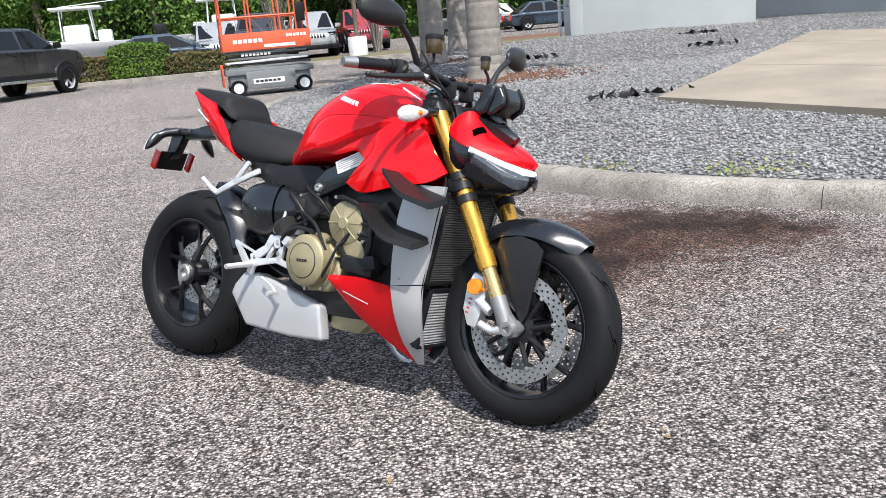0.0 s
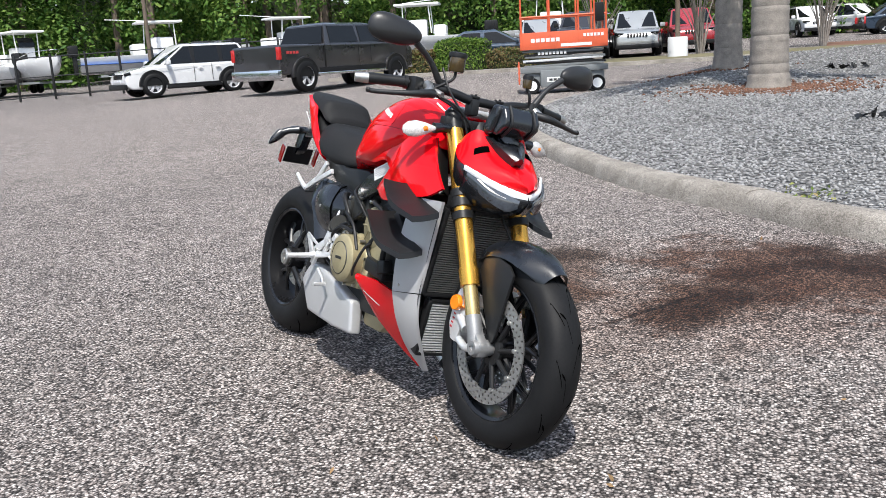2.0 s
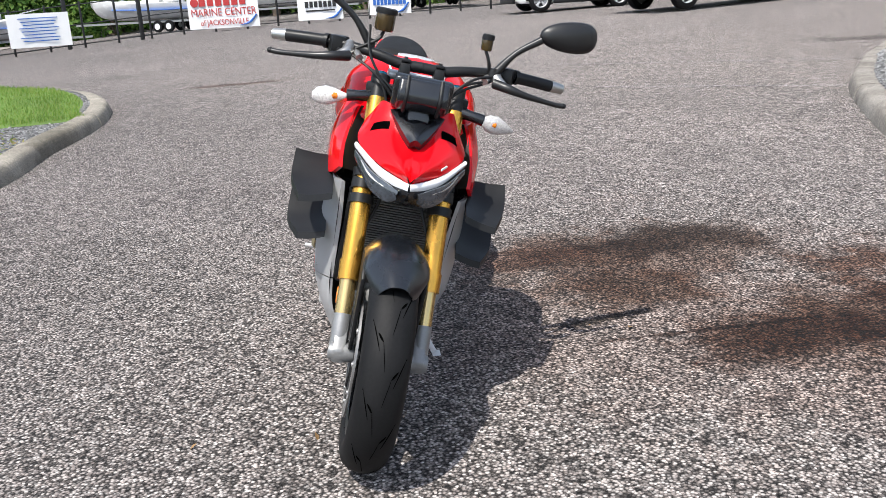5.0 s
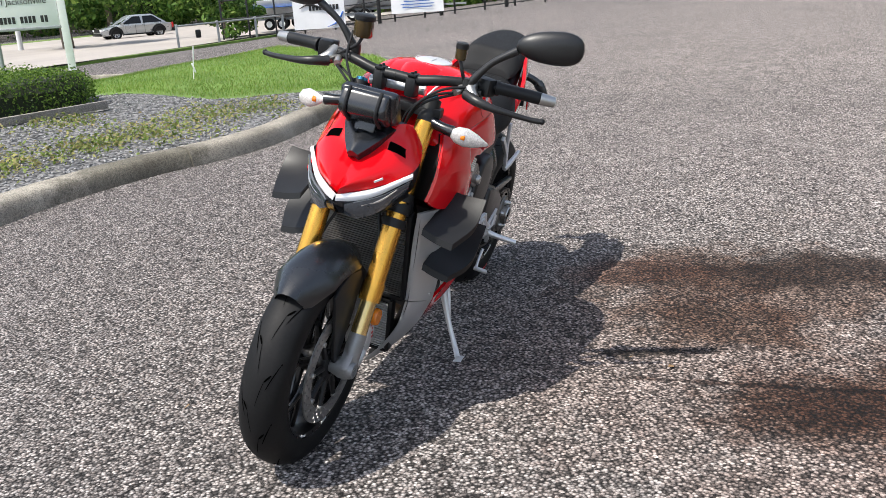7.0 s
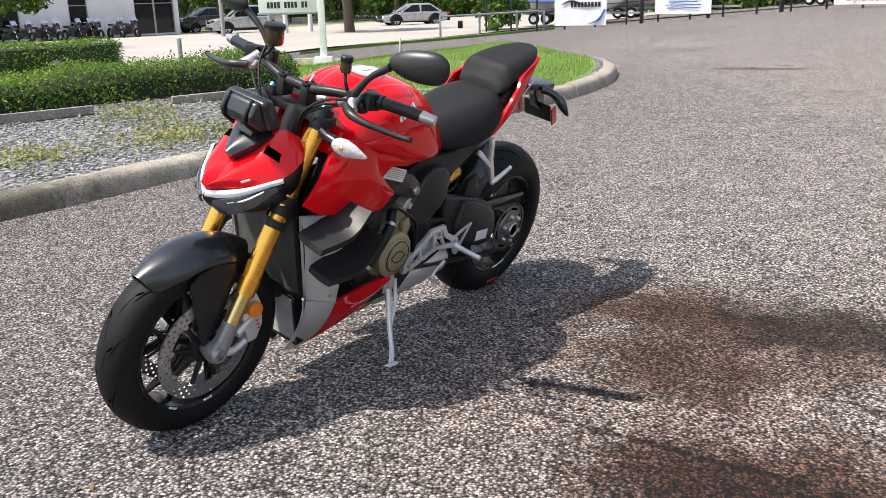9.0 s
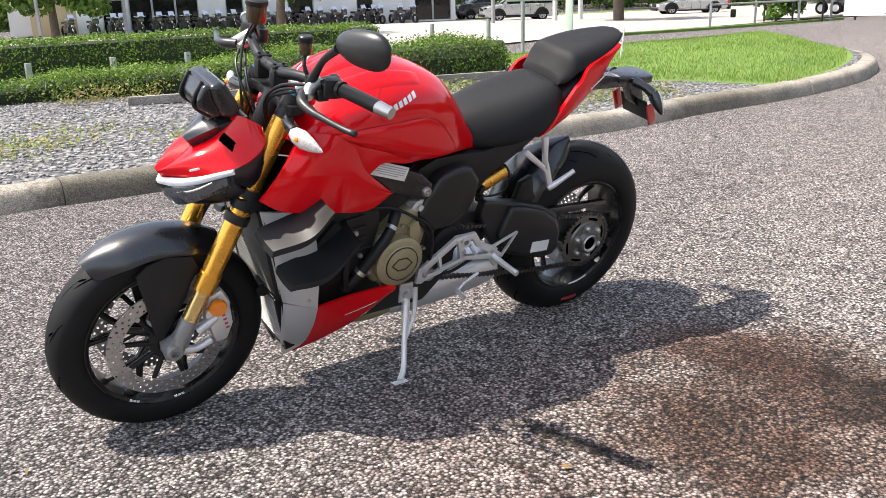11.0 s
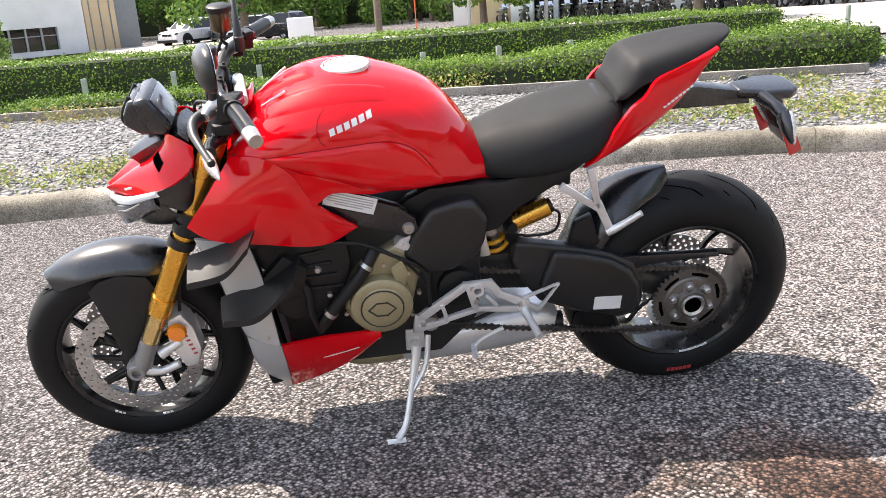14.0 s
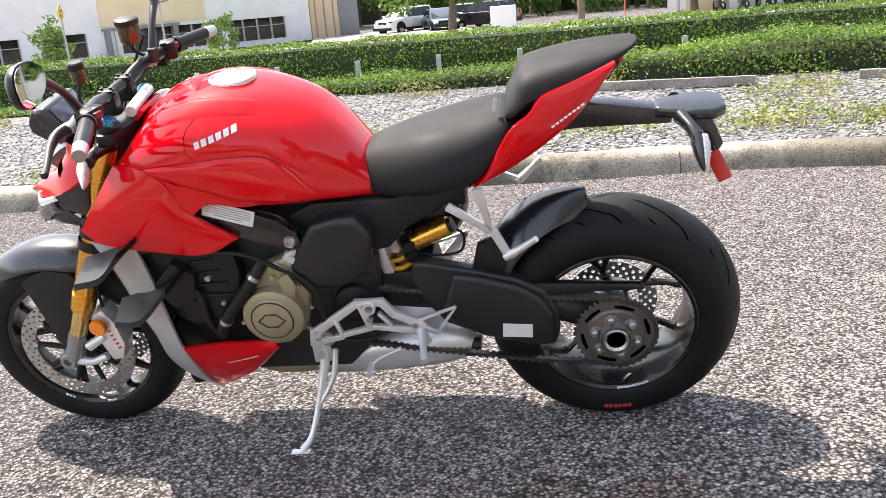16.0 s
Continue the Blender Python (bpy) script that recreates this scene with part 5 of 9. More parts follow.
bp("tank_spine", tank_rib([(0.965, 0.060), (1.03, 0.052), (1.10, 0.040), (1.150, 0.030)], [(0.965, -0.060), (1.03, -0.052), (1.10, -0.040), (1.150, -0.030)], 0.010), M_RED, "", tank, 28)
for s in (1, -1):
    bp("tank_shoulder", tank_rib([(0.80, 0.094 * s), (0.90, 0.098 * s), (1.00, 0.092 * s), (1.09, 0.080 * s)], [(0.80, 0.140 * s), (0.90, 0.155 * s), (1.00, 0.150 * s), (1.09, 0.126 * s)], 0.0045), M_RED, "", tank, 28)
cap_m = pose(0.892, 0.0, 1.0405, 0, 2, 0)
bp("filler_cap", join(moved(lathe([(0.0, 0.006), (0.048, 0.006), (0.054, 0.003), (0.055, -0.006)], 40, "z"), cap_m), moved(box((0.008, 0, 0.007), (0.05, 0.006, 0.004), 0.001), cap_m), moved(lathe([(0.052, 0.0065), (0.057, 0.0055), (0.058, 0.0)], 40, "z"), cap_m)), M_CASTALU, "round silver filler cap", tank)
# thin white bars on both sides of the tank's front
each(bp, "tank_recess", [box((1.065, 0.075 * s, 1.0), (0.075, 0.005, 0.006), 0.002, (0, 32, -20 * s)) for s in (1, -1)], M_DRL, tank, 0)
bp("ignition_cover", box((1.135, -0.01, 0.975), (0.05, 0.12, 0.01), 0.004, (0, 45, 0)), M_RED, "", tank)

up = [(1.175, 0.158, 0.900), (1.110, 0.186, 0.905), (1.045, 0.201, 0.868), (1.010, 0.203, 0.802), (0.975, 0.203, 0.766), (0.903, 0.190, 0.706)]
dn = [(1.296, 0.182, 0.742), (1.240, 0.200, 0.712), (1.130, 0.214, 0.696), (0.990, 0.206, 0.673), (0.900, 0.190, 0.704)]
crease = [(1.252, 0.184, 0.800), (1.160, 0.212, 0.806), (1.060, 0.220, 0.790), (0.985, 0.209, 0.742), (0.902, 0.190, 0.704)]
both(bp, "side_panel", join(ribbon(up, crease, (0, 0.003, 0.0), 30, 8, 0.01), ribbon(crease, dn, (0, 0.002, 0.0), 30, 8, 0.01)), M_RED, "glossy red side air scoop panel", 28)


def tank_side(edge_a, edge_b, sg, lift, nu=34, nv=14):
    """A raised panel on the tank's flank between two lines of (x, z), with bevelled edges."""
    a, b = spline(edge_a, nu), spline(edge_b, nu)
    rows, last = [], 0.19
    for i in range(nu):
        e, r = min(1.0, min(i, nu - 1 - i) / 2.0), []
        for t in np.linspace(0, 1, nv):
            x, z = a[i] + (b[i] - a[i]) * t
            y = tank_at(float(x), float(z), sg)
            last = y if y is not None else last
            r.append((float(x), sg * (last + lift * e * min(1.0, min(t, 1 - t) / 0.11) - 0.0006), float(z)))
        rows.append(r)
    return grid(rows)


for s in (1, -1):
    bp("tank_flank", tank_side([(1.10, 0.902), (1.04, 0.911), (0.975, 0.918), (0.871, 0.923), (0.805, 0.918), (0.753, 0.89), (0.71, 0.837), (0.69, 0.81)], [(1.07, 0.86), (1.02, 0.850), (0.95, 0.840), (0.87, 0.812), (0.80, 0.798), (0.75, 0.792), (0.71, 0.790), (0.685, 0.788)], s, 0.006), M_RED, "glossy red lower tank flank", None, 30)
    bp("tank_key_panel", tank_side([(0.925, 1.012), (0.86, 1.014), (0.76, 0.985), (0.66, 0.900)], [(0.962, 0.932), (0.871, 0.931), (0.80, 0.926), (0.70, 0.848)], s, 0.0022), M_RED, "", tank, 30)
both(bp, "tank_tail", ribbon([(1.075, 0.192, 0.895), (1.02, 0.198, 0.862), (0.95, 0.200, 0.845), (0.87, 0.198, 0.817), (0.80, 0.193, 0.800)], [(1.035, 0.198, 0.80), (1.000, 0.202, 0.776), (0.950, 0.202, 0.806), (0.87, 0.197, 0.793), (0.80, 0.193, 0.797)], (0, 0.003, 0), 24, 8, 0.01), M_RED, "glossy red panel under the tank", 60)
both(bp, "scoop_edge", ribbon([(1.175, 0.158, 0.900), (1.235, 0.172, 0.825), (1.294, 0.182, 0.742)], [(1.14, 0.09, 0.90), (1.18, 0.10, 0.82), (1.23, 0.11, 0.72)], (0, 0, 0), 10, 4, 0.006, False, 1, (-1, 0, 0)), M_MATTEBLACK, "", 40)
bp("seat", loft([(0.605, [(0, 0.846), (0.05, 0.840), (0.085, 0.805), (0.085, 0.77), (0, 0.76)]), (0.53, [(0, 0.872), (0.07, 0.866), (0.118, 0.82), (0.122, 0.762), (0, 0.752)]), (0.42, [(0, 0.898), (0.09, 0.893), (0.142, 0.845), (0.146, 0.772), (0, 0.762)]),
                 (0.32, [(0, 0.918), (0.09, 0.915), (0.140, 0.872), (0.146, 0.802), (0, 0.79)]), (0.25, [(0, 0.932), (0.075, 0.928), (0.115, 0.90), (0.12, 0.86), (0, 0.85)]), (0.222, [(0, 0.920), (0.06, 0.917), (0.09, 0.90), (0.09, 0.88), (0, 0.875)])], 30, 40), M_SEAT, "black suede rider seat", None, 60)
bp("seat", loft([(0.243, [(0, 0.955), (0.06, 0.950), (0.088, 0.940), (0.085, 0.925), (0, 0.92)]), (0.224, [(0, 0.985), (0.062, 0.982), (0.098, 0.958), (0.094, 0.93), (0, 0.93)]), (0.208, [(0, 1.012), (0.074, 1.010), (0.106, 0.978), (0.102, 0.945), (0, 0.945)]), (0.185, [(0, 1.026), (0.078, 1.024), (0.109, 0.994), (0.106, 0.966), (0, 0.965)]),
                 (0.10, [(0, 1.046), (0.074, 1.043), (0.103, 1.016), (0.10, 0.995), (0, 0.99)]), (0.02, [(0, 1.060), (0.056, 1.057), (0.083, 1.042), (0.08, 1.024), (0, 1.02)]), (-0.04, [(0, 1.067), (0.03, 1.065), (0.05, 1.061), (0.046, 1.052), (0, 1.047)]), (-0.058, [(0, 1.068), (0.015, 1.067), (0.022, 1.064), (0.02, 1.060), (0, 1.058)])], 40, 44), M_SEAT, "raised black suede passenger seat", None, 50)
bp("seat_latch", join(box((0.262, 0.0, 0.905), (0.03, 0.10, 0.05), 0.008), tube([(0.255, 0.08, 0.925), (0.245, 0.10, 0.905)], 0.007, 8, 3, False)), M_MATTEBLACK, "")
both(bp, "seat_edge", tube([(0.600, 0.088, 0.790), (0.53, 0.124, 0.782), (0.42, 0.149, 0.790), (0.32, 0.149, 0.818), (0.26, 0.122, 0.868)], 0.0035, 6, 30), M_MATTEBLACK, "", 60)
tu = [(0.324, 0.126, 0.786), (0.297, 0.140, 0.812), (0.250, 0.152, 0.895), (0.222, 0.150, 0.932), (0.190, 0.140, 0.950), (0.160, 0.128, 0.986), (0.095, 0.110, 1.010), (-0.004, 0.082, 1.044)]
tl_ = [(0.327, 0.122, 0.772), (0.262, 0.130, 0.806), (0.217, 0.132, 0.834), (0.160, 0.124, 0.870), (0.106, 0.112, 0.908), (0.075, 0.104, 0.936), (0.048, 0.096, 0.965), (-0.010, 0.074, 1.034)]
for s in (1, -1):
    g = ribbon(tu, tl_, (0, 0.012, 0), 26, 8, 0.012)
    tc = bp("tail_cowl", g if s > 0 else mirror(g), M_RED, "glossy red tail cowl", None, 60)
    each(bp, "tail_lettering", [box((0.135 - 0.0095 * i, 0.1325 * s - 0.0012 * s * i, 0.920 + 0.0062 * i), (0.0082, 0.002, 0.0045), 0, (0, 33, 0)) for i in range(8)], M_STICKER, tc, 0)
bp("tail_underside", loft([(0.34, [(0, 0.80), (0.09, 0.80), (0.115, 0.785), (0.11, 0.765), (0, 0.755)]), (0.20, [(0, 0.93), (0.08, 0.93), (0.11, 0.91), (0.105, 0.875), (0, 0.86)]), (0.08, [(0, 0.99), (0.07, 0.99), (0.095, 0.98), (0.09, 0.95), (0, 0.935)]), (-0.015, [(0, 1.045), (0.05, 1.045), (0.07, 1.04), (0.065, 1.025), (0, 1.015)])], 14, 28), M_MATTEBLACK, "black underside of the tail", None, 60)
arm = bp("plate_carrier", join(prism([(0.24, 0.905), (0.08, 0.926), (0.00, 0.920), (-0.135, 0.897), (-0.142, 0.862), (0.07, 0.864), (0.24, 0.850)], -0.026, 0.026, "y", 0.008), prism([(-0.10, -0.030), (-0.135, -0.042), (-0.175, -0.060), (-0.232, -0.062), (-0.258, -0.040), (-0.262, 0.0), (-0.258, 0.040), (-0.232, 0.062), (-0.175, 0.060), (-0.135, 0.042), (-0.10, 0.030)], 0.880, 0.906, "z", 0.010, 3), prism([(-0.15, 0.885), (-0.225, 0.885), (-0.262, 0.800), (-0.245, 0.775), (-0.205, 0.80)], -0.020, 0.020, "y", 0.005)), M_SATIN, "black number plate carrier arm")
bp("plate_bracket", moved(box((0, 0, 0), (0.006, 0.13, 0.080), 0.002), pose(-0.246, 0, 0.775, 0, 26, 0)), M_MATTEBLACK, "", arm)
for s in (1, -1):
    bp("reflector", moved(box((0, 0, 0), (0.034, 0.008, 0.080), 0.003), pose(-0.240, 0.084 * s, 0.775, 0, 26, 0)), M_REDLENS, "red side reflector", arm)
    q = tube([(-0.155, 0.050, 0.890), (-0.172, 0.092, 0.880), (-0.184, 0.116, 0.866)], [0.019, 0.015, 0.017], 12, 8)
    ri = bp("rear_indicator", q if s > 0 else mirror(q), M_SATIN, "", arm)
    q = moved(lathe([(0, 0.062), (0.006, 0.055), (0.016, 0.024), (0.020, -0.004), (0.018, -0.022), (0, -0.024)], 20, "y"), pose(-0.192, 0.132, 0.851, -48, 0, 8) @ Matrix.Diagonal((0.9, 1, 1.1, 1)))
    bp("lens", q if s > 0 else mirror(q), M_CLEAR, "", ri)
    q = moved(q, Matrix.Translation((0.006, 0.0, 0.001)))
    bp("lens_shell", q if s > 0 else mirror(q), M_SATIN, "", ri)
bp("tail_light", box((-0.012, 0, 1.030), (0.03, 0.08, 0.016), 0.005), M_REDLENS, "dark red tail light")

# frame covers, engine
sub = [(0.805, 0.705), (0.775, 0.735), (0.72, 0.760), (0.64, 0.762), (0.545, 0.757), (0.335, 0.806), (0.335, 0.782), (0.40, 0.735), (0.50, 0.676), (0.545, 0.626), (0.60, 0.615), (0.655, 0.652), (0.72, 0.680)]
bp("subframe", join(prism(sub, 0.095, 0.135, "y", 0.010), prism(sub, -0.135, -0.095, "y", 0.010), box((0.55, 0, 0.74), (0.40, 0.2, 0.05), 0.01)), M_MATTEBLACK, "black subframe cover under the seat")
bp("cylinder_cover", prism([(0.798, 0.600), (0.765, 0.665), (0.722, 0.725), (0.66, 0.738), (0.612, 0.734), (0.578, 0.685), (0.588, 0.62), (0.605, 0.585), (0.67, 0.545), (0.735, 0.540)], 0.10, 0.182, "y", 0.018, 3), M_SWING, "black plastic cover over the rear cylinders")
for s in (1, -1):
    arm2 = [(1.03, 0.785), (0.972, 0.810), (0.80, 0.742), (0.758, 0.705), (0.752, 0.672), (0.785, 0.655), (0.915, 0.706)]
    fr = bp("frame_arm", prism(arm2, 0.150 * s, 0.180 * s, "y", 0.007), M_SATIN, "dark frame arm with white sticker")
    bp("sticker", moved(box((0, 0, 0), (0.125, 0.002, 0.042), 0), pose(0.913, 0.1815 * s, 0.770, 0, -19, 0)), M_STICKER, "white warning sticker with fine grey print", fr, 0)
    bp("sticker_print", join(*[moved(box((0.0, 0.0014 * s, 0.014 - 0.0065 * i), (0.11 if i < 4 else 0.07, 0.0008, 0.0025), 0), pose(0.913, 0.1815 * s, 0.770, 0, -19, 0)) for i in range(5)]), M_PRINTGREY, "", fr, 0)
    bp("frame_bolt", join(lathe([(0.006, 0.190 * s), (0.012, 0.190 * s), (0.0155, 0.185 * s), (0.0165, 0.178 * s)], 20, "y", (0.778, 0, 0.683)), lathe([(0.0, 0.186 * s), (0.006, 0.186 * s), (0.006, 0.190 * s)], 12, "y", (0.778, 0, 0.683))), M_STEEL, "", fr)
bp("engine_block", join(prism([(1.02, 0.66), (1.12, 0.50), (1.10, 0.34), (0.98, 0.255), (0.70, 0.255), (0.60, 0.36), (0.585, 0.60), (0.66, 0.70), (0.90, 0.72)], -0.13, 0.13, "y", 0.02), prism([(0.96, 0.26), (0.99, 0.30), (0.90, 0.42), (0.70, 0.42), (0.66, 0.30), (0.72, 0.225), (0.90, 0.225)], -0.11, 0.10, "y", 0.02)), M_ENGINE, "dark cast engine block")
bp("engine_sump", prism([(1.04, 0.40), (1.02, 0.28), (0.93, 0.205), (0.80, 0.21), (0.80, 0.36), (0.90, 0.44)], -0.115, 0.02, "y", 0.02), M_BRONZE, "bronze lower crankcase")
lc_ = bp("generator_cover", join(prism([(0.955, 0.46), (0.93, 0.55), (0.868, 0.605), (0.812, 0.632), (0.768, 0.60), (0.752, 0.55), (0.775, 0.46), (0.79, 0.41), (0.86, 0.385), (0.93, 0.405)], 0.12, 0.172, "y", 0.015, 3), lathe([(0.0, 0.214), (0.050, 0.214), (0.055, 0.211), (0.058, 0.207), (0.072, 0.206), (0.079, 0.200), (0.081, 0.165)], 40, "y", (0.858, 0, 0.475)), prism([(0.83, 0.58), (0.80, 0.60), (0.785, 0.56), (0.80, 0.50), (0.815, 0.50)], 0.17, 0.19, "y", 0.006)), M_BRONZE, "bronze generator cover")
bp("cover_ring", join(lathe([(0.0515, 0.2125), (0.0535, 0.2155), (0.0555, 0.2115)], 40, "y", (0.858, 0, 0.475)), tube([(0.893, 0.2145, 0.475), (0.872, 0.2145, 0.494), (0.845, 0.2145, 0.494), (0.824, 0.2145, 0.475), (0.845, 0.2145, 0.456), (0.872, 0.2145, 0.456), (0.893, 0.2145, 0.475)], 0.0022, 6, 7, False)), M_ENGINE, "", lc_, 30)
each(bp, "cover_bolt", [lathe([(0, 0.180), (0.0055, 0.180), (0.006, 0.165)], 8, "y", (0.858 + 0.098 * math.cos(a), 0, 0.485 + 0.098 * math.sin(a))) for a in np.linspace(0.3, 5.9, 9)], M_STEEL, lc_)
rc_ = bp("clutch_cover", join(lathe([(0.0, -0.228), (0.052, -0.228), (0.060, -0.224), (0.078, -0.222), (0.086, -0.214), (0.089, -0.14)], 44, "y", (0.764, 0, 0.440)), prism([(0.66, 0.43), (0.70, 0.52), (0.78, 0.535), (0.86, 0.48), (0.90, 0.38), (0.84, 0.34), (0.72, 0.335)], -0.175, -0.12, "y", 0.015, 3)), M_BRONZE, "bronze clutch cover")
bp("cover_ring", join(lathe([(0.055, -0.2235), (0.0575, -0.2275), (0.0605, -0.2225)], 40, "y", (0.764, 0, 0.440)), *[box((0.764 - 0.02 + 0.008 * i, -0.2285, 0.440), (0.006, 0.001, 0.010), 0) for i in range(6)]), M_ENGINE, "", rc_, 30)
each(bp, "cover_bolt", [lathe([(0, -0.184), (0.0055, -0.184), (0.006, -0.165)], 8, "y", (0.765 + 0.105 * math.cos(a), 0, 0.435 + 0.095 * math.sin(a))) for a in np.linspace(0.2, 5.9, 9)], M_STEEL, rc_)
hd = bp("cam_cover", join(lathe([(0.0, -0.196), (0.018, -0.196), (0.024, -0.190), (0.062, -0.186), (0.072, -0.180), (0.075, -0.12)], 40, "y", (0.905, 0, 0.572)), lathe([(0.0, -0.18), (0.045, -0.18), (0.052, -0.17), (0.054, -0.12)], 32, "y", (0.945, 0, 0.475)), prism([(0.86, 0.62), (0.96, 0.62), (1.0, 0.50), (0.98, 0.42), (0.90, 0.42), (0.85, 0.52)], -0.155, -0.11, "y", 0.012)), M_BRONZE, "bronze cam drive cover with radial ribs")
each(bp, "rib", [tube([(0.905 + 0.02 * math.cos(a), -0.1905, 0.572 + 0.02 * math.sin(a)), (0.905 + 0.070 * math.cos(a), -0.184, 0.572 + 0.070 * math.sin(a))], 0.003, 6, 3, False) for a in np.linspace(0, 2 * math.pi, 9)[:-1]], M_BRONZE, hd)
both(bp, "duct_cover", prism([(1.225, 0.700), (1.15, 0.712), (0.985, 0.672), (0.93, 0.655), (0.925, 0.60), (0.945, 0.51), (0.985, 0.46), (1.08, 0.445), (1.12, 0.47), (1.135, 0.60)], 0.125, 0.178, "y", 0.012), M_MATTEBLACK, "black radiator duct cover", 40)
for i in range(4):
    both(bp, "duct_rib", tube([(1.10 - 0.012 * i, 0.181, 0.63 - 0.03 * i), (0.985 - 0.012 * i, 0.181, 0.645 - 0.035 * i)], 0.004, 6, 3, False), M_MATTEBLACK, "", 40)
both(bp, "duct_bolt", lathe([(0, 0.190), (0.007, 0.189), (0.010, 0.183), (0.011, 0.176)], 14, "y", (1.008, 0, 0.592)), M_STEEL, "", 40)
both(bp, "duct_bolt", lathe([(0, 0.188), (0.006, 0.187), (0.008, 0.176)], 14, "y", (0.985, 0, 0.515)), M_STEEL, "", 40)
bp("coolant_hose", join(tube([(1.02, 0.165, 0.405), (0.998, 0.188, 0.450), (0.956, 0.196, 0.510), (0.900, 0.190, 0.575), (0.865, 0.165, 0.625)], 0.0165, 16, 30), tube([(1.085, 0.185, 0.60), (1.04, 0.192, 0.545), (1.035, 0.190, 0.470), (1.02, 0.175, 0.41)], 0.010, 12, 24)), M_MATTEBLACK, "black rubber coolant hose", None, 60)
each(bp, "hose_clip", [tube([(0.990, 0.190, 0.462), (0.983, 0.1915, 0.472)], 0.0185, 16, 2, False), tube([(0.892, 0.187, 0.585), (0.885, 0.184, 0.593)], 0.0185, 16, 2, False)], M_STEEL, None)
bp("cylinder_bracket", join(prism([(0.772, 0.655), (0.800, 0.645), (0.852, 0.585), (0.842, 0.560), (0.812, 0.552), (0.785, 0.580), (0.768, 0.62)], 0.125, 0.168, "y", 0.006), lathe([(0.0, 0.178), (0.010, 0.177), (0.012, 0.165)], 14, "y", (0.786, 0, 0.628))), M_CASTALU, "bare aluminium cylinder casting")
for pts, r in ([[(0.98, 0.17, 0.66), (0.90, 0.185, 0.655), (0.83, 0.19, 0.62), (0.75, 0.185, 0.56), (0.735, 0.185, 0.47), (0.74, 0.17, 0.40)], 0.005], [[(0.95, 0.165, 0.65), (0.87, 0.18, 0.64), (0.80, 0.185, 0.595), (0.745, 0.18, 0.52), (0.73, 0.175, 0.42)], 0.004], [[(0.66, -0.16, 0.58), (0.72, -0.20, 0.60), (0.79, -0.20, 0.56), (0.84, -0.2, 0.48)], 0.006], [[(0.60, -0.15, 0.47), (0.66, -0.19, 0.54), (0.74, -0.19, 0.57), (0.82, -0.18, 0.62)], 0.005], [[(0.62, -0.14, 0.42), (0.64, -0.20, 0.50), (0.70, -0.20, 0.545), (0.78, -0.19, 0.535)], 0.008]):
    bp("wiring", tube(pts, r, 8, 24), M_MATTEBLACK)
bp("front_cylinder", join(prism([(1.0, 0.66), (1.1, 0.52), (1.02, 0.44), (0.93, 0.56)], -0.12, 0.12, "y", 0.01)), M_ENGINE)
bp("oil_filler", join(tube([(0.735, 0.13, 0.395), (0.735, 0.185, 0.395)], 0.020, 16, 3, False), lathe([(0.012, 0.19), (0.021, 0.19), (0.023, 0.18)], 20, "y", (0.735, 0, 0.395))), M_STEEL, "")
bp("thermostat", join(tube([(0.60, -0.17, 0.54), (0.66, -0.19, 0.55)], [0.03, 0.034], 16, 4, False), box((0.70, -0.17, 0.62), (0.05, 0.04, 0.05), 0.01), tube([(0.56, -0.15, 0.49), (0.60, -0.19, 0.53)], 0.014, 10, 4, False)), M_ENGINE, "")

for pts, r in (([(0.60, -0.13, 0.66), (0.66, -0.185, 0.655), (0.72, -0.19, 0.60), (0.735, -0.185, 0.555)], 0.0095), ([(0.68, -0.14, 0.70), (0.74, -0.185, 0.675), (0.80, -0.19, 0.640), (0.83, -0.175, 0.60)], 0.006), ([(0.86, -0.15, 0.66), (0.90, -0.19, 0.655), (0.97, -0.19, 0.63), (1.01, -0.17, 0.56)], 0.0075), ([(0.58, -0.12, 0.52), (0.62, -0.185, 0.505), (0.68, -0.195, 0.525), (0.70, -0.17, 0.57)], 0.0045), ([(0.83, -0.20, 0.39), (0.87, -0.215, 0.43), (0.90, -0.20, 0.50), (0.93, -0.17, 0.53)], 0.005), ([(1.00, -0.16, 0.60), (1.03, -0.195, 0.54), (1.02, -0.195, 0.48), (0.99, -0.17, 0.45)], 0.010)):
    bp("engine_hose", tube(pts, r, 10, 26), M_MATTEBLACK, "", None, 60)
bp("rear_cam_cover", join(lathe([(0.0, -0.178), (0.040, -0.178), (0.048, -0.170), (0.050, -0.11)], 28, "y", (0.735, 0, 0.625)), prism([(0.69, 0.67), (0.80, 0.66), (0.815, 0.585), (0.70, 0.575)], -0.160, -0.11, "y", 0.010)), M_ENGINE, "dark rear cylinder casting")
each(bp, "cover_bolt", [lathe([(0, -0.186), (0.006, -0.185), (0.007, -0.165)], 8, "y", (x, 0, z)) for x, z in ((0.70, 0.655), (0.775, 0.66), (0.79, 0.60), (0.97, 0.545), (0.985, 0.45), (0.86, 0.655), (0.88, 0.50))], M_STEEL, None)
bp("clutch_actuator", join(lathe([(0.0, -0.205), (0.016, -0.205), (0.019, -0.198), (0.020, -0.15)], 20, "y", (0.655, 0, 0.500)), tube([(0.655, -0.195, 0.500), (0.635, -0.20, 0.545), (0.63, -0.18, 0.60)], 0.005, 8, 14), box((0.685, -0.172, 0.535), (0.035, 0.03, 0.03), 0.006)), M_CASTALU, "silver clutch slave cylinder")
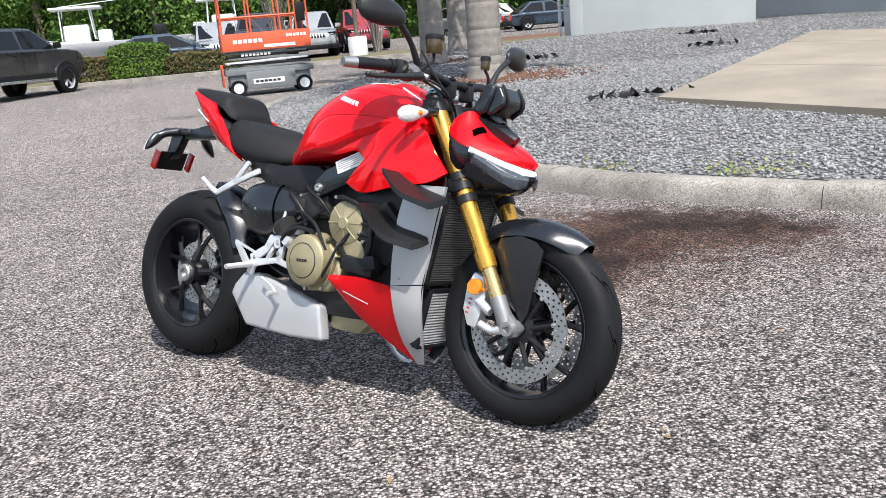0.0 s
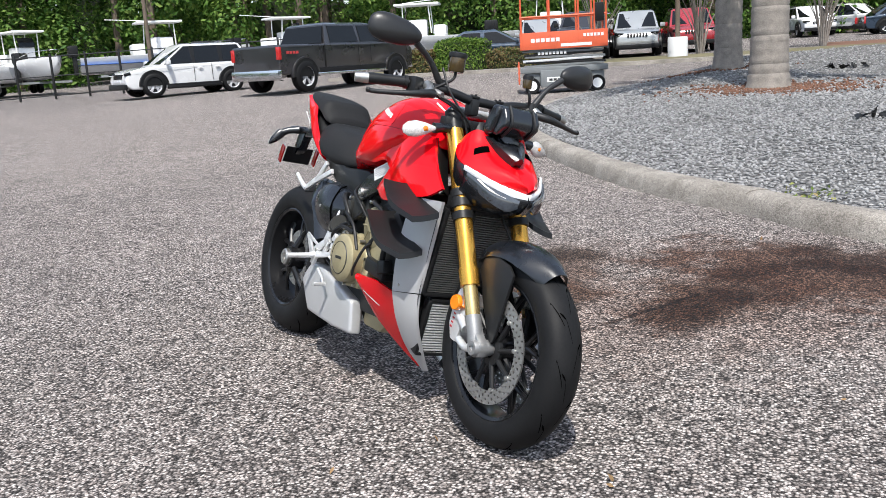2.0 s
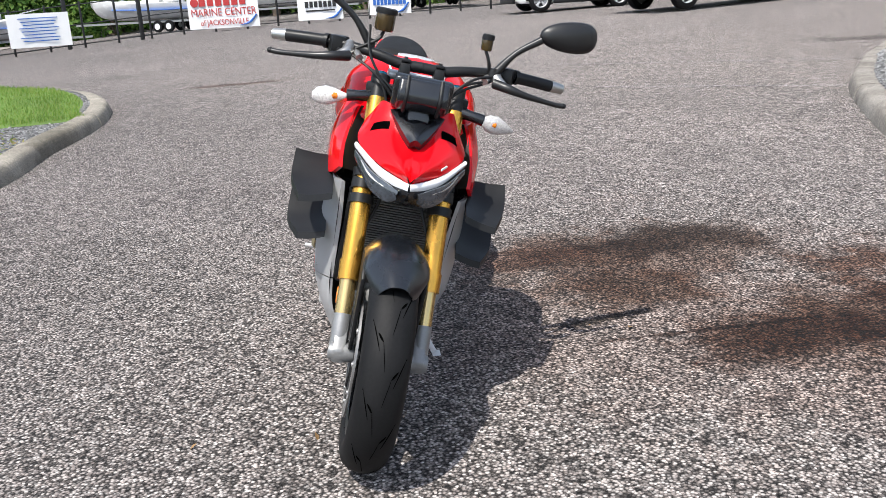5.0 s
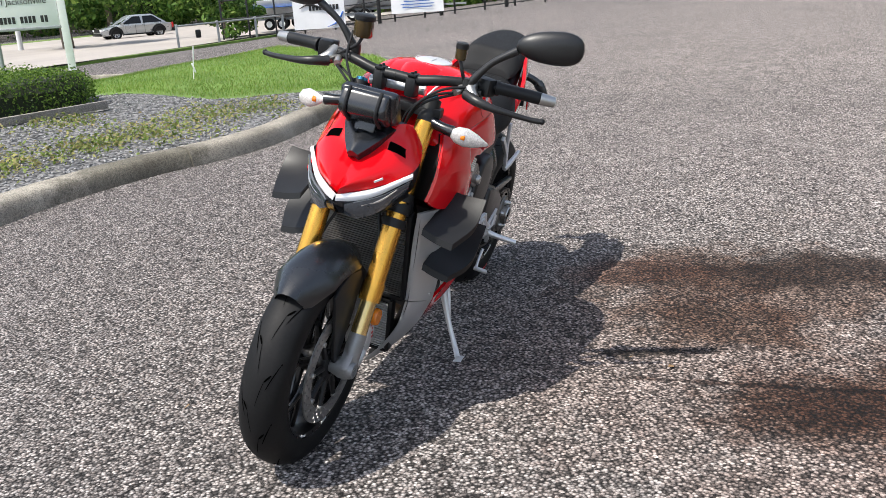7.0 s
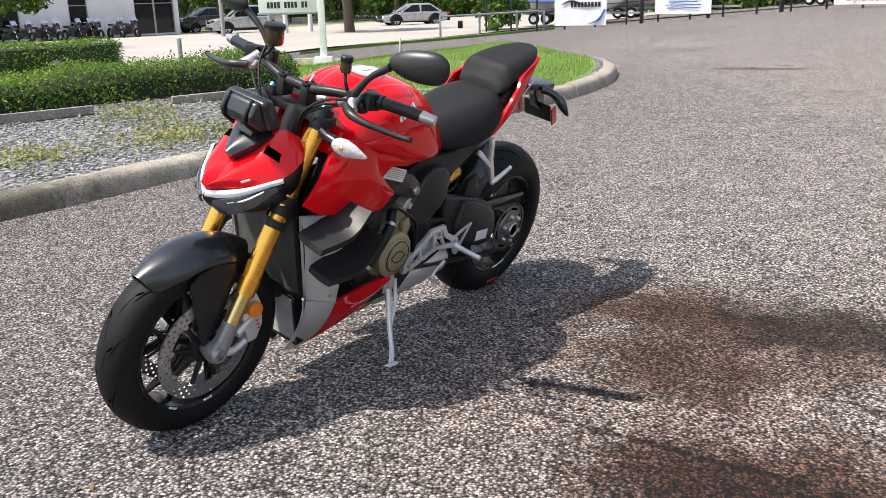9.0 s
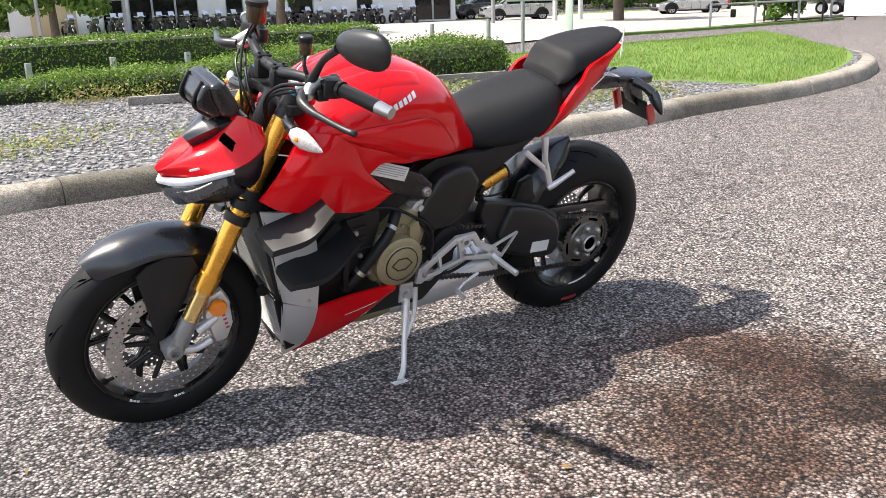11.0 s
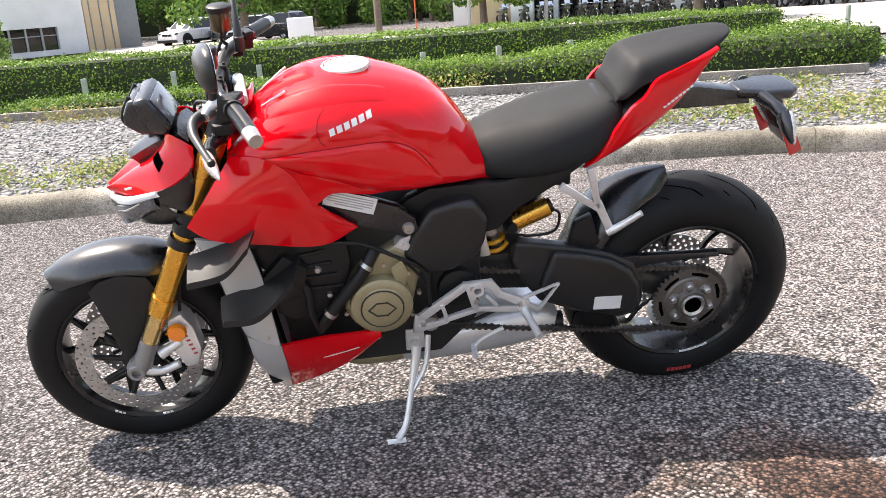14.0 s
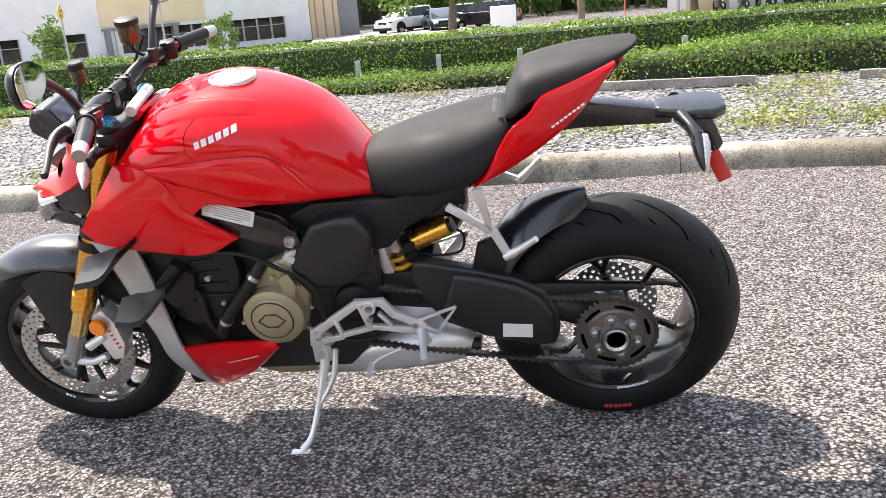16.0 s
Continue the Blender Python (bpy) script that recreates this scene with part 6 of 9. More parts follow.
# radiators with fins, silver fairing, wings
def rad(cx, cz, w, h, tilt, pitch, matl, name, label):
    m = pose(cx, 0, cz, 0, tilt, 0)
    body = bp(name, moved(join(box((0, w / 2, 0), (0.034, 0.014, h), 0.004), box((0, -w / 2, 0), (0.034, 0.014, h), 0.004), box((0, 0, h / 2), (0.034, w, 0.014), 0.004), box((0, 0, -h / 2), (0.034, w, 0.014), 0.004), box((-0.006, 0, 0), (0.018, w, h), 0)), m), M_MATTEBLACK, label)
    n = int(h / pitch)
    each(bp, "fin", [moved(box((0.008, 0, -h / 2 + (i + 0.5) * h / n), (0.014, w - 0.012, pitch * 0.45), 0), m) for i in range(n)], matl, body, 0)
    return body


rad(1.235, 0.545, 0.272, 0.29, 13, 0.0075, M_RADIATOR, "radiator", "black finned radiator behind the fork")
rad(1.175, 0.290, 0.20, 0.19, 13, 0.0095, M_RADFIN, "oil_cooler", "bright finned oil cooler low at the front")
bp("radiator_cap", tube([(1.22, 0.0, 0.385), (1.22, 0.05, 0.385)], 0.022, 16, 3, False), M_MATTEBLACK)
gu_f = [(1.288, 0.168, 0.702), (1.259, 0.160, 0.60), (1.231, 0.157, 0.48), (1.210, 0.154, 0.400)]
gu_r = [(1.165, 0.198, 0.705), (1.142, 0.208, 0.60), (1.130, 0.209, 0.48), (1.124, 0.201, 0.390)]
gl_f = [(1.209, 0.154, 0.396), (1.200, 0.140, 0.31), (1.178, 0.094, 0.215), (1.145, 0.035, 0.128)]
gl_r = [(1.122, 0.200, 0.388), (1.118, 0.168, 0.30), (1.118, 0.115, 0.21), (1.124, 0.040, 0.130)]
rd_u = [(1.120, 0.201, 0.387), (1.02, 0.206, 0.402), (0.94, 0.206, 0.404), (0.868, 0.200, 0.402)]
rd_l = [(1.122, 0.055, 0.140), (1.045, 0.110, 0.205), (0.95, 0.160, 0.285), (0.864, 0.192, 0.375)]
both(bp, "side_fairing", ribbon(gu_f, gu_r, (0, 0.008, 0), 20, 8, 0.01), M_SILVERPANEL, "silver grey radiator side fairing", 60)
both(bp, "lower_fairing", ribbon(gl_f, gl_r, (0, 0.006, 0), 20, 8, 0.01), M_SILVERPANEL, "silver grey lower fairing tip", 60)
both(bp, "belly_panel", ribbon(rd_u, rd_l, (0, 0.010, 0), 20, 10, 0.01), M_RED, "glossy red belly panel", 60)
belly_at = surface(join(ribbon(rd_u, rd_l, (0, 0.010, 0), 20, 10, 0.01), mirror(ribbon(rd_u, rd_l, (0, 0.010, 0), 20, 10, 0.01))))
for sg in (1, -1):
    bp("belly_lettering", decal(belly_at, [(1.02, 0.318), (0.925, 0.352), (0.926, 0.356), (1.021, 0.322)], sg), M_STICKER, "", None, 0)
both(bp, "fairing_bolt", lathe([(0, 0.200), (0.005, 0.199), (0.006, 0.188)], 10, "y", (1.15, 0, 0.415)), M_STEEL, "", 40)
both(bp, "fairing_bolt", lathe([(0, 0.066), (0.005, 0.065), (0.006, 0.055)], 10, "y", (1.14, 0, 0.16)), M_STEEL, "", 40)
both(bp, "fairing_inner", ribbon([(1.286, 0.168, 0.702), (1.230, 0.157, 0.48), (1.201, 0.140, 0.33), (1.146, 0.036, 0.135)], [(1.24, 0.145, 0.69), (1.19, 0.138, 0.46), (1.16, 0.11, 0.32), (1.12, 0.03, 0.15)], (0, 0, 0), 16, 4, 0.004, False, 1, (-1, 0, 0)), M_MATTEBLACK, "", 40)
wu_in = [(1.306, 0.186, 0.670), (1.218, 0.190, 0.698), (1.135, 0.182, 0.742)]
wu_out = [(1.302, 0.276, 0.648), (1.212, 0.306, 0.684), (1.150, 0.308, 0.746)]
wl_in = [(1.248, 0.188, 0.546), (1.150, 0.192, 0.580), (1.045, 0.182, 0.646)]
wl_out = [(1.240, 0.266, 0.526), (1.150, 0.302, 0.556), (1.062, 0.304, 0.640)]
both(bp, "winglet", ribbon(wu_in, wu_out, (0.002, 0, -0.003), 18, 10, 0.020, False, 1, (0.2, 0, -0.9)), M_MATTEBLACK, "black aerodynamic winglet", 45)
both(bp, "winglet", ribbon(wl_in, wl_out, (0.002, 0, -0.003), 18, 10, 0.020, False, 1, (0.2, 0, -0.9)), M_MATTEBLACK, "black aerodynamic winglet", 45)
both(bp, "winglet_root", join(prism([(1.21, 0.700), (1.135, 0.748), (1.08, 0.720), (1.10, 0.680), (1.17, 0.672)], 0.165, 0.197, "y", 0.010), prism([(1.15, 0.585), (1.085, 0.652), (1.03, 0.61), (1.05, 0.53), (1.11, 0.515)], 0.165, 0.204, "y", 0.010)), M_MATTEBLACK, "black duct joining the winglet", 45)

# rear end
sw = bp("swingarm", join(prism([(0.500, 0.575), (0.462, 0.570), (0.373, 0.550), (0.245, 0.515), (0.172, 0.474), (0.142, 0.416), (0.138, 0.350), (0.152, 0.308), (0.205, 0.302), (0.336, 0.341), (0.43, 0.385), (0.475, 0.446), (0.510, 0.520)], 0.085, 0.128, "y", 0.012, 3), prism([(0.400, 0.545), (0.33, 0.532), (0.238, 0.502), (0.180, 0.460), (0.155, 0.412), (0.152, 0.355), (0.168, 0.325), (0.205, 0.318), (0.330, 0.352), (0.41, 0.392), (0.436, 0.440)], 0.11, 0.148, "y", 0.016, 3), tube([(0.24, 0.085, 0.43), (0.12, 0.060, 0.39), (0.0, 0.055, 0.331)], [0.06, 0.048, 0.05], 16, 10), prism([(0.68, 0.52), (0.46, 0.53), (0.44, 0.40), (0.62, 0.42)], -0.10, 0.09, "y", 0.02)), M_SWING, "black single sided swingarm with pale sticker")
bp("chain_guard", prism([(0.33, 0.525), (0.22, 0.496), (0.10, 0.490), (-0.064, 0.480), (-0.074, 0.464), (0.10, 0.462), (0.22, 0.462), (0.33, 0.48)], 0.100, 0.122, "y", 0.005), M_SATIN, "", sw)
bp("sticker", box((0.247, 0.1492, 0.372), (0.076, 0.002, 0.040), 0, (0, -4, 0)), M_STICKER, "", sw, 0)
hg_rows = []
for k in range(22):
    t = k / 21
    th = radians(80 - t * 58)
    w = 0.108 * (0.22 + 0.78 * min(1, t * 2.0) ** 0.8)
    o, q = [], []
    for u in np.linspace(-1, 1, 15):
        dr = 0.032 - 0.060 * abs(u) ** 2.6
        for off, row in ((0, o), (-0.004, q)):
            r = 0.340 + dr + off + 0.022 * math.sin(math.pi * min(1, t * 1.1))
            row.append((RC[0] + r * math.cos(th), u * w, RC[2] + r * math.sin(th)))
    hg_rows.append(o + q[::-1])
bp("rear_mudguard", grid(hg_rows, True, True), M_SATIN, "satin graphite rear tyre hugger", None, 50)
bp("hugger_arm", prism([(0.36, 0.50), (0.335, 0.60), (0.29, 0.62), (0.27, 0.55), (0.25, 0.53)], 0.075, 0.10, "y", 0.006), M_MATTEBLACK)
nt_ = 42
teeth = []
for i in range(nt_ * 4):
    a = 2 * math.pi * i / (nt_ * 4)
    r = 0.1075 if i % 4 in (0, 1) else 0.0995
    teeth.append((r * math.cos(a), 0.331 + r * math.sin(a)))
spk = bp("sprocket", join(prism(teeth, 0.116, 0.1225, "y"), ), M_SPROCKET, "large toothed steel rear sprocket", None, 30)
bp("sprocket_carrier", lathe([(0.030, 0.128), (0.036, 0.150), (0.040, 0.150), (0.046, 0.132), (0.072, 0.129), (0.076, 0.122)], 36, "y", RC), M_SPROCKET, "", spk)
each(bp, "carrier_lug", [prism([(0.05 * math.cos(a) + 0.018 * math.cos(a + b), 0.331 + 0.05 * math.sin(a) + 0.018 * math.sin(a + b)) for b in np.linspace(0, 2 * math.pi, 9)[:-1]], 0.122, 0.1335, "y") for a in np.linspace(0.3, 6.58, 7)[:-1]], M_CASTGREY, spk)
each(bp, "sprocket_bolt", [lathe([(0, 0.1475), (0.006, 0.1475), (0.0095, 0.143), (0.0105, 0.132)], 12, "y", (0.056 * math.cos(a), 0, 0.331 + 0.056 * math.sin(a))) for a in np.linspace(0.3, 6.58, 7)[:-1]], M_STEEL, spk)
# slots are thin black plates, shade painted instead of openings
each(bp, "sprocket_slot", [prism([(0.084 * math.cos(a + b * 1.0) + c * math.cos(a + b), 0.331 + 0.084 * math.sin(a + b) + c * math.sin(a + b)) for b, c in ((-0.3, -0.003), (0, -0.006), (0.3, -0.003), (0.3, 0.005), (0, 0.005), (-0.3, 0.005))], 0.1222, 0.1231, "y") for a in np.linspace(0.8, 7.08, 7)[:-1]], M_SLOTSHADE, spk, 0)
bp("axle_hub", lathe([(0.024, 0.15), (0.031, 0.155), (0.034, 0.150), (0.036, 0.10)], 30, "y", RC), M_STEEL, "", spk)
bp("axle_bore", lathe([(0.0, 0.128), (0.024, 0.128), (0.0245, 0.15)], 24, "y", RC), M_SLOTSHADE, "", spk)
chain_pts = [(0.66, 0.508), (0.40, 0.478), (0.15, 0.452), (0.0, 0.4395)]
arcp = [(-x, z) for x, z in [(0.1035 * math.cos(a), 0.331 + 0.1035 * math.sin(a)) for a in np.linspace(1.5, -1.45, 16)]]
low_pts = [(0.05, 0.242), (0.20, 0.255), (0.45, 0.295), (0.66, 0.33)]
path = spline(chain_pts + arcp[1:] + low_pts, 190, True)
links = []
for i in range(len(path) - 1):
    a, b = path[i], path[i + 1]
    ang = math.degrees(math.atan2(b[1] - a[1], b[0] - a[0]))
    mid = (a + b) / 2
    L = float(np.hypot(*(b - a)))
    links.append(box((mid[0], 0.119, mid[1]), (L * 1.02, 0.017 if i % 2 else 0.011, 0.0125 if i % 2 else 0.009), 0, (0, -ang, 0)))
bp("drive_chain", join(*links), M_CHAIN, "oily steel drive chain", None, 0)
bp("front_sprocket_cover", join(lathe([(0.0, 0.155), (0.035, 0.155), (0.05, 0.15), (0.058, 0.12)], 28, "y", (0.655, 0, 0.475)), prism([(0.72, 0.55), (0.60, 0.555), (0.585, 0.44), (0.66, 0.40), (0.73, 0.43)], 0.10, 0.135, "y", 0.012)), M_MATTEBLACK, "")
sh = bp("shock_absorber", join(tube([(0.565, 0.045, 0.655), (0.547, 0.045, 0.578)], [0.028, 0.034], 18, 4, False), tube([(0.545, 0.045, 0.58), (0.515, 0.045, 0.44)], 0.016, 12, 4, False), tube([(0.525, 0.045, 0.60), (0.505, 0.07, 0.592)], 0.022, 16, 3, False)), M_STEEL, "rear shock with yellow spring and gold reservoir")
hel = []
for i in range(90):
    t = i / 89
    c0, c1 = np.array((0.545, 0.045, 0.575)), np.array((0.520, 0.045, 0.462))
    d = (c1 - c0) / np.linalg.norm(c1 - c0)
    e1 = np.cross(d, (0, 1, 0))
    e2 = np.cross(d, e1)
    p = c0 + (c1 - c0) * t + 0.032 * (math.cos(t * 28) * e1 + math.sin(t * 28) * e2)
    hel.append(tuple(p))
bp("spring", tube(hel, 0.0068, 8, 180), M_SPRING, "yellow coil spring", sh, 60)
bp("reservoir", join(tube([(0.498, 0.075, 0.608), (0.402, 0.075, 0.648)], 0.0255, 20, 3, False)), M_GOLD, "gold shock reservoir", sh)
each(bp, "reservoir_cap", [tube([(0.52, 0.075, 0.599), (0.494, 0.075, 0.610)], 0.027, 18, 3, False), tube([(0.406, 0.075, 0.646), (0.392, 0.075, 0.652)], 0.020, 18, 3, False), tube([(0.508, 0.09, 0.580), (0.500, 0.105, 0.577)], 0.016, 14, 3, False), tube([(0.512, 0.09, 0.610), (0.504, 0.108, 0.608)], 0.016, 14, 3, False)], M_MATTEBLACK, sh)
bp("hose", tube([(0.40, 0.075, 0.64), (0.37, 0.07, 0.62), (0.38, 0.07, 0.57), (0.44, 0.07, 0.56), (0.50, 0.06, 0.565)], 0.004, 8, 24), M_MATTEBLACK, "", sh)
bp("spring_linkage", prism([(0.60, 0.60), (0.575, 0.61), (0.55, 0.50), (0.575, 0.43), (0.60, 0.45), (0.585, 0.51)], 0.05, 0.085, "y", 0.008), M_CASTALU)

# exhaust
bp("silencer", join(loft([(0.365, [(0, 0.31), (0.06, 0.31), (0.085, 0.295), (0.085, 0.275), (0, 0.265)]), (0.40, [(0, 0.335), (0.08, 0.333), (0.108, 0.30), (0.10, 0.25), (0, 0.235)]), (0.52, [(0, 0.34), (0.095, 0.337), (0.122, 0.29), (0.10, 0.226), (0, 0.215)]), (0.74, [(0, 0.31), (0.10, 0.30), (0.118, 0.26), (0.10, 0.214), (0, 0.206)]), (0.86, [(0, 0.28), (0.07, 0.28), (0.085, 0.25), (0.07, 0.216), (0, 0.21)])], 24, 36)), M_CASTALU, "brushed steel belly silencer", None, 40)
bp("silencer_shield", prism([(0.355, 0.290), (0.372, 0.325), (0.420, 0.372), (0.50, 0.372), (0.60, 0.345), (0.795, 0.290), (0.80, 0.255), (0.815, 0.172), (0.66, 0.168), (0.44, 0.182)], -0.168, -0.118, "y", 0.014, 3), M_SILVERPANEL, "pale silver exhaust shield")
each(bp, "exhaust_tip", [tube([(0.40, -0.08, 0.275), (0.35, -0.085, 0.27)], [0.03, 0.028], 18, 3, False), tube([(0.40, 0.07, 0.275), (0.352, 0.072, 0.272)], [0.034, 0.030], 18, 3, False)], M_MATTEBLACK, None)
can_secs = []
for x, zt, zb_, w in ((0.370, 0.632, 0.596, 0.018), (0.384, 0.664, 0.556, 0.045), (0.42, 0.690, 0.515, 0.068), (0.49, 0.702, 0.492, 0.082), (0.56, 0.692, 0.502, 0.080), (0.63, 0.670, 0.530, 0.066), (0.69, 0.642, 0.574, 0.040), (0.716, 0.624, 0.600, 0.015)):
    zm, hh = (zt + zb_) / 2, (zt - zb_) / 2
    can_secs.append((x, [(0, zt), (w * 0.62, zm + hh * 0.80), (w, zm + hh * 0.1), (w * 0.70, zm - hh * 0.72), (0, zb_)]))
can_m = Matrix.Translation((0, -0.120, 0))
can = bp("exhaust_can", moved(loft(can_secs, 44, 48), can_m), M_SATIN, "satin black exhaust heat shield", None, 60)
bp("shield_seam", moved(tube([(0.575, -0.02, 0.689), (0.580, -0.051, 0.671), (0.584, -0.079, 0.603), (0.580, -0.058, 0.530), (0.574, -0.02, 0.508)], 0.0028, 6, 24), can_m), M_SLOTSHADE, "", can)
each(bp, "shield_bolt", [moved(lathe([(0, -0.086), (0.005, -0.085), (0.007, -0.076)], 10, "y", (0.50, 0, 0.600)), can_m)], M_STEEL, can)
bp("control_unit", join(box((0.975, -0.172, 0.438), (0.135, 0.055, 0.050), 0.010, (0, 8, 0)), box((1.035, -0.185, 0.452), (0.05, 0.05, 0.045), 0.008, (0, -12, 0)), tube([(0.92, -0.18, 0.455), (0.90, -0.19, 0.50), (0.93, -0.185, 0.54)], 0.007, 8, 12)), M_MATTEBLACK, "black control unit above the belly panel")
bp("header_pipe", join(tube([(1.04, 0.05, 0.33), (0.96, 0.07, 0.245), (0.86, 0.08, 0.235), (0.76, 0.07, 0.245)], 0.026, 16, 20), tube([(1.04, -0.05, 0.33), (0.97, -0.06, 0.25), (0.88, -0.06, 0.225), (0.78, -0.06, 0.235)], 0.026, 16, 20)), M_BRONZE, "heat browned exhaust pipes")

# stand, rests
st = bp("side_stand", join(tube([(0.768, 0.120, 0.318), (0.776, 0.142, 0.262), (0.800, 0.190, 0.165), (0.822, 0.232, 0.098), (0.846, 0.254, 0.074)], [0.016, 0.0125, 0.0095, 0.0085, 0.010], 14, 24), tube([(0.738, 0.128, 0.318), (0.752, 0.158, 0.240), (0.800, 0.190, 0.165)], [0.0085, 0.0075, 0.006], 8, 10)), M_CASTALU, "polished aluminium side stand")
bp("stand_foot", moved(box((0, 0, 0), (0.055, 0.032, 0.010), 0.003), pose(0.850, 0.262, 0.0685, BLEAN, 0, 0)), M_CASTALU, "", st)
bp("stand_pivot", join(prism([(0.80, 0.345), (0.75, 0.345), (0.745, 0.28), (0.80, 0.275)], 0.095, 0.135, "y", 0.006), lathe([(0, 0.146), (0.010, 0.145), (0.014, 0.135)], 14, "y", (0.776, 0, 0.305))), M_CASTALU, "", st)
def strut(p, q, w0, w1):
    """A flat bar in (x, z) from p to q, wide w0 at one end and w1 at the other."""
    d = np.array(q, float) - np.array(p, float)
    n = np.array([-d[1], d[0]]) / np.linalg.norm(d) / 2
    return [tuple(np.array(p) + n * w0), tuple(np.array(q) + n * w1), tuple(np.array(q) - n * w1), tuple(np.array(p) - n * w0)]


PLATE = [((0.770, 0.372), (0.764, 0.425), 0.026, 0.024), ((0.768, 0.410), (0.640, 0.500), 0.024, 0.020), ((0.650, 0.498), (0.572, 0.500), 0.022, 0.020), ((0.582, 0.505), (0.552, 0.462), 0.022, 0.020), ((0.556, 0.466), (0.478, 0.424), 0.020, 0.024), ((0.768, 0.385), (0.690, 0.400), 0.022, 0.014), ((0.700, 0.402), (0.600, 0.428), 0.014, 0.014), ((0.610, 0.428), (0.500, 0.412), 0.014, 0.020), ((0.634, 0.500), (0.616, 0.425), 0.020, 0.016), ((0.705, 0.452), (0.690, 0.396), 0.010, 0.010), ((0.590, 0.470), (0.560, 0.430), 0.010, 0.010), ((0.500, 0.430), (0.472, 0.372), 0.026, 0.018)]
HEEL = [((0.492, 0.440), (0.394, 0.476), 0.010, 0.005), ((0.394, 0.476), (0.450, 0.396), 0.005, 0.010), ((0.492, 0.432), (0.446, 0.398), 0.014, 0.012)]
for s in (1, -1):
    y0, y1 = 0.176 * s, 0.190 * s
    wide = 1.0 if s > 0 else 1.35
    fr = bp("footrest_plate", prism(strut(*PLATE[1][:2], PLATE[1][2] * wide, PLATE[1][3] * wide), y0, y1, "y", 0.0025), M_CASTALU, "bare aluminium footrest plate")
    each(bp, "plate_arm", [prism(strut(p, q, w0 * wide, w1 * wide), y0 + 0.0004 * k * s, y1 + 0.0004 * k * s, "y", 0.0025) for k, (p, q, w0, w1) in enumerate(PLATE[:1] + PLATE[2:])], M_CASTALU, fr)
    bp("plate_boss", lathe([(0.010, 0.171 * s), (0.017, 0.171 * s), (0.017, 0.197 * s), (0.010, 0.197 * s)], 20, "y", (0.612, 0, 0.486), True), M_CASTALU, "", fr)
    each(bp, "plate_bolt", [lathe([(0, 0.197 * s), (0.007, 0.196 * s), (0.0095, 0.186 * s)], 12, "y", (x, 0, z)) for x, z in ((0.625, 0.492), (0.615, 0.452), (0.755, 0.40), (0.50, 0.43))], M_STEEL, fr)
    if s > 0:
        bp("heel_guard", join(*[prism(strut(*k), 0.178 * s, 0.187 * s, "y", 0.002) for k in HEEL]), M_CASTALU, "aluminium heel guard", fr)
    else:
        bp("heel_guard", prism([(0.498, 0.448), (0.390, 0.486), (0.384, 0.474), (0.444, 0.388), (0.476, 0.392), (0.496, 0.420), (0.462, 0.414), (0.418, 0.466), (0.480, 0.446)], 0.178 * s, 0.187 * s, "y", 0.002), M_CASTALU, "aluminium heel guard", fr)
    bp("foot_peg", join(tube([(0.49, 0.18 * s, 0.415), (0.484, 0.21 * s, 0.405), (0.47, 0.295 * s, 0.395)], [0.012, 0.010, 0.0095], 12, 10)), M_CASTALU, "knurled foot peg", fr)
    bp("foot_lever", join(tube([(0.545, 0.195 * s, 0.362), (0.60, 0.20 * s, 0.338), (0.626, 0.205 * s, 0.318)], [0.006, 0.005, 0.005], 8, 10), tube([(0.626, 0.197 * s, 0.318), (0.628, 0.245 * s, 0.316)], 0.008, 10, 3, False)), M_CASTALU, "", fr)
    bp("linkage_rod", tube([(0.74, 0.17 * s, 0.40), (0.65, 0.172 * s, 0.375), (0.56, 0.172 * s, 0.405)], 0.005, 8, 8), M_MATTEBLACK, "", fr)
    legs = (((0.392, 0.742), (0.292, 0.668), 0.020, 0.016), ((0.318, 0.784), (0.292, 0.668), 0.022, 0.014), ((0.297, 0.690), (0.252, 0.592), 0.022, 0.020)) if s > 0 else (((0.455, 0.735), (0.330, 0.690), 0.020, 0.018), ((0.400, 0.765), (0.322, 0.690), 0.018, 0.016), ((0.336, 0.696), (0.226, 0.648), 0.024, 0.018))
    hang = bp("passenger_hanger", join(*[prism(strut(*k), 0.144 * s, 0.157 * s, "y", 0.003) for k in legs]), M_CASTALU, "bare aluminium passenger peg hanger")
    peg = [(0.262, 0.150, 0.596), (0.240, 0.160, 0.612), (0.186, 0.178, 0.658)] if s > 0 else [(0.232, -0.150, 0.650), (0.212, -0.158, 0.664), (0.170, -0.170, 0.702)]
    bp("passenger_peg", tube(peg, [0.012, 0.009, 0.008], 10, 8), M_CASTALU, "", hang)
bp("rear_caliper", prism([(-0.02, 0.225), (0.045, 0.21), (0.085, 0.235), (0.075, 0.275), (0.02, 0.27)], 0.02, 0.085, "y", 0.01), M_CASTALU, "small rear brake caliper")

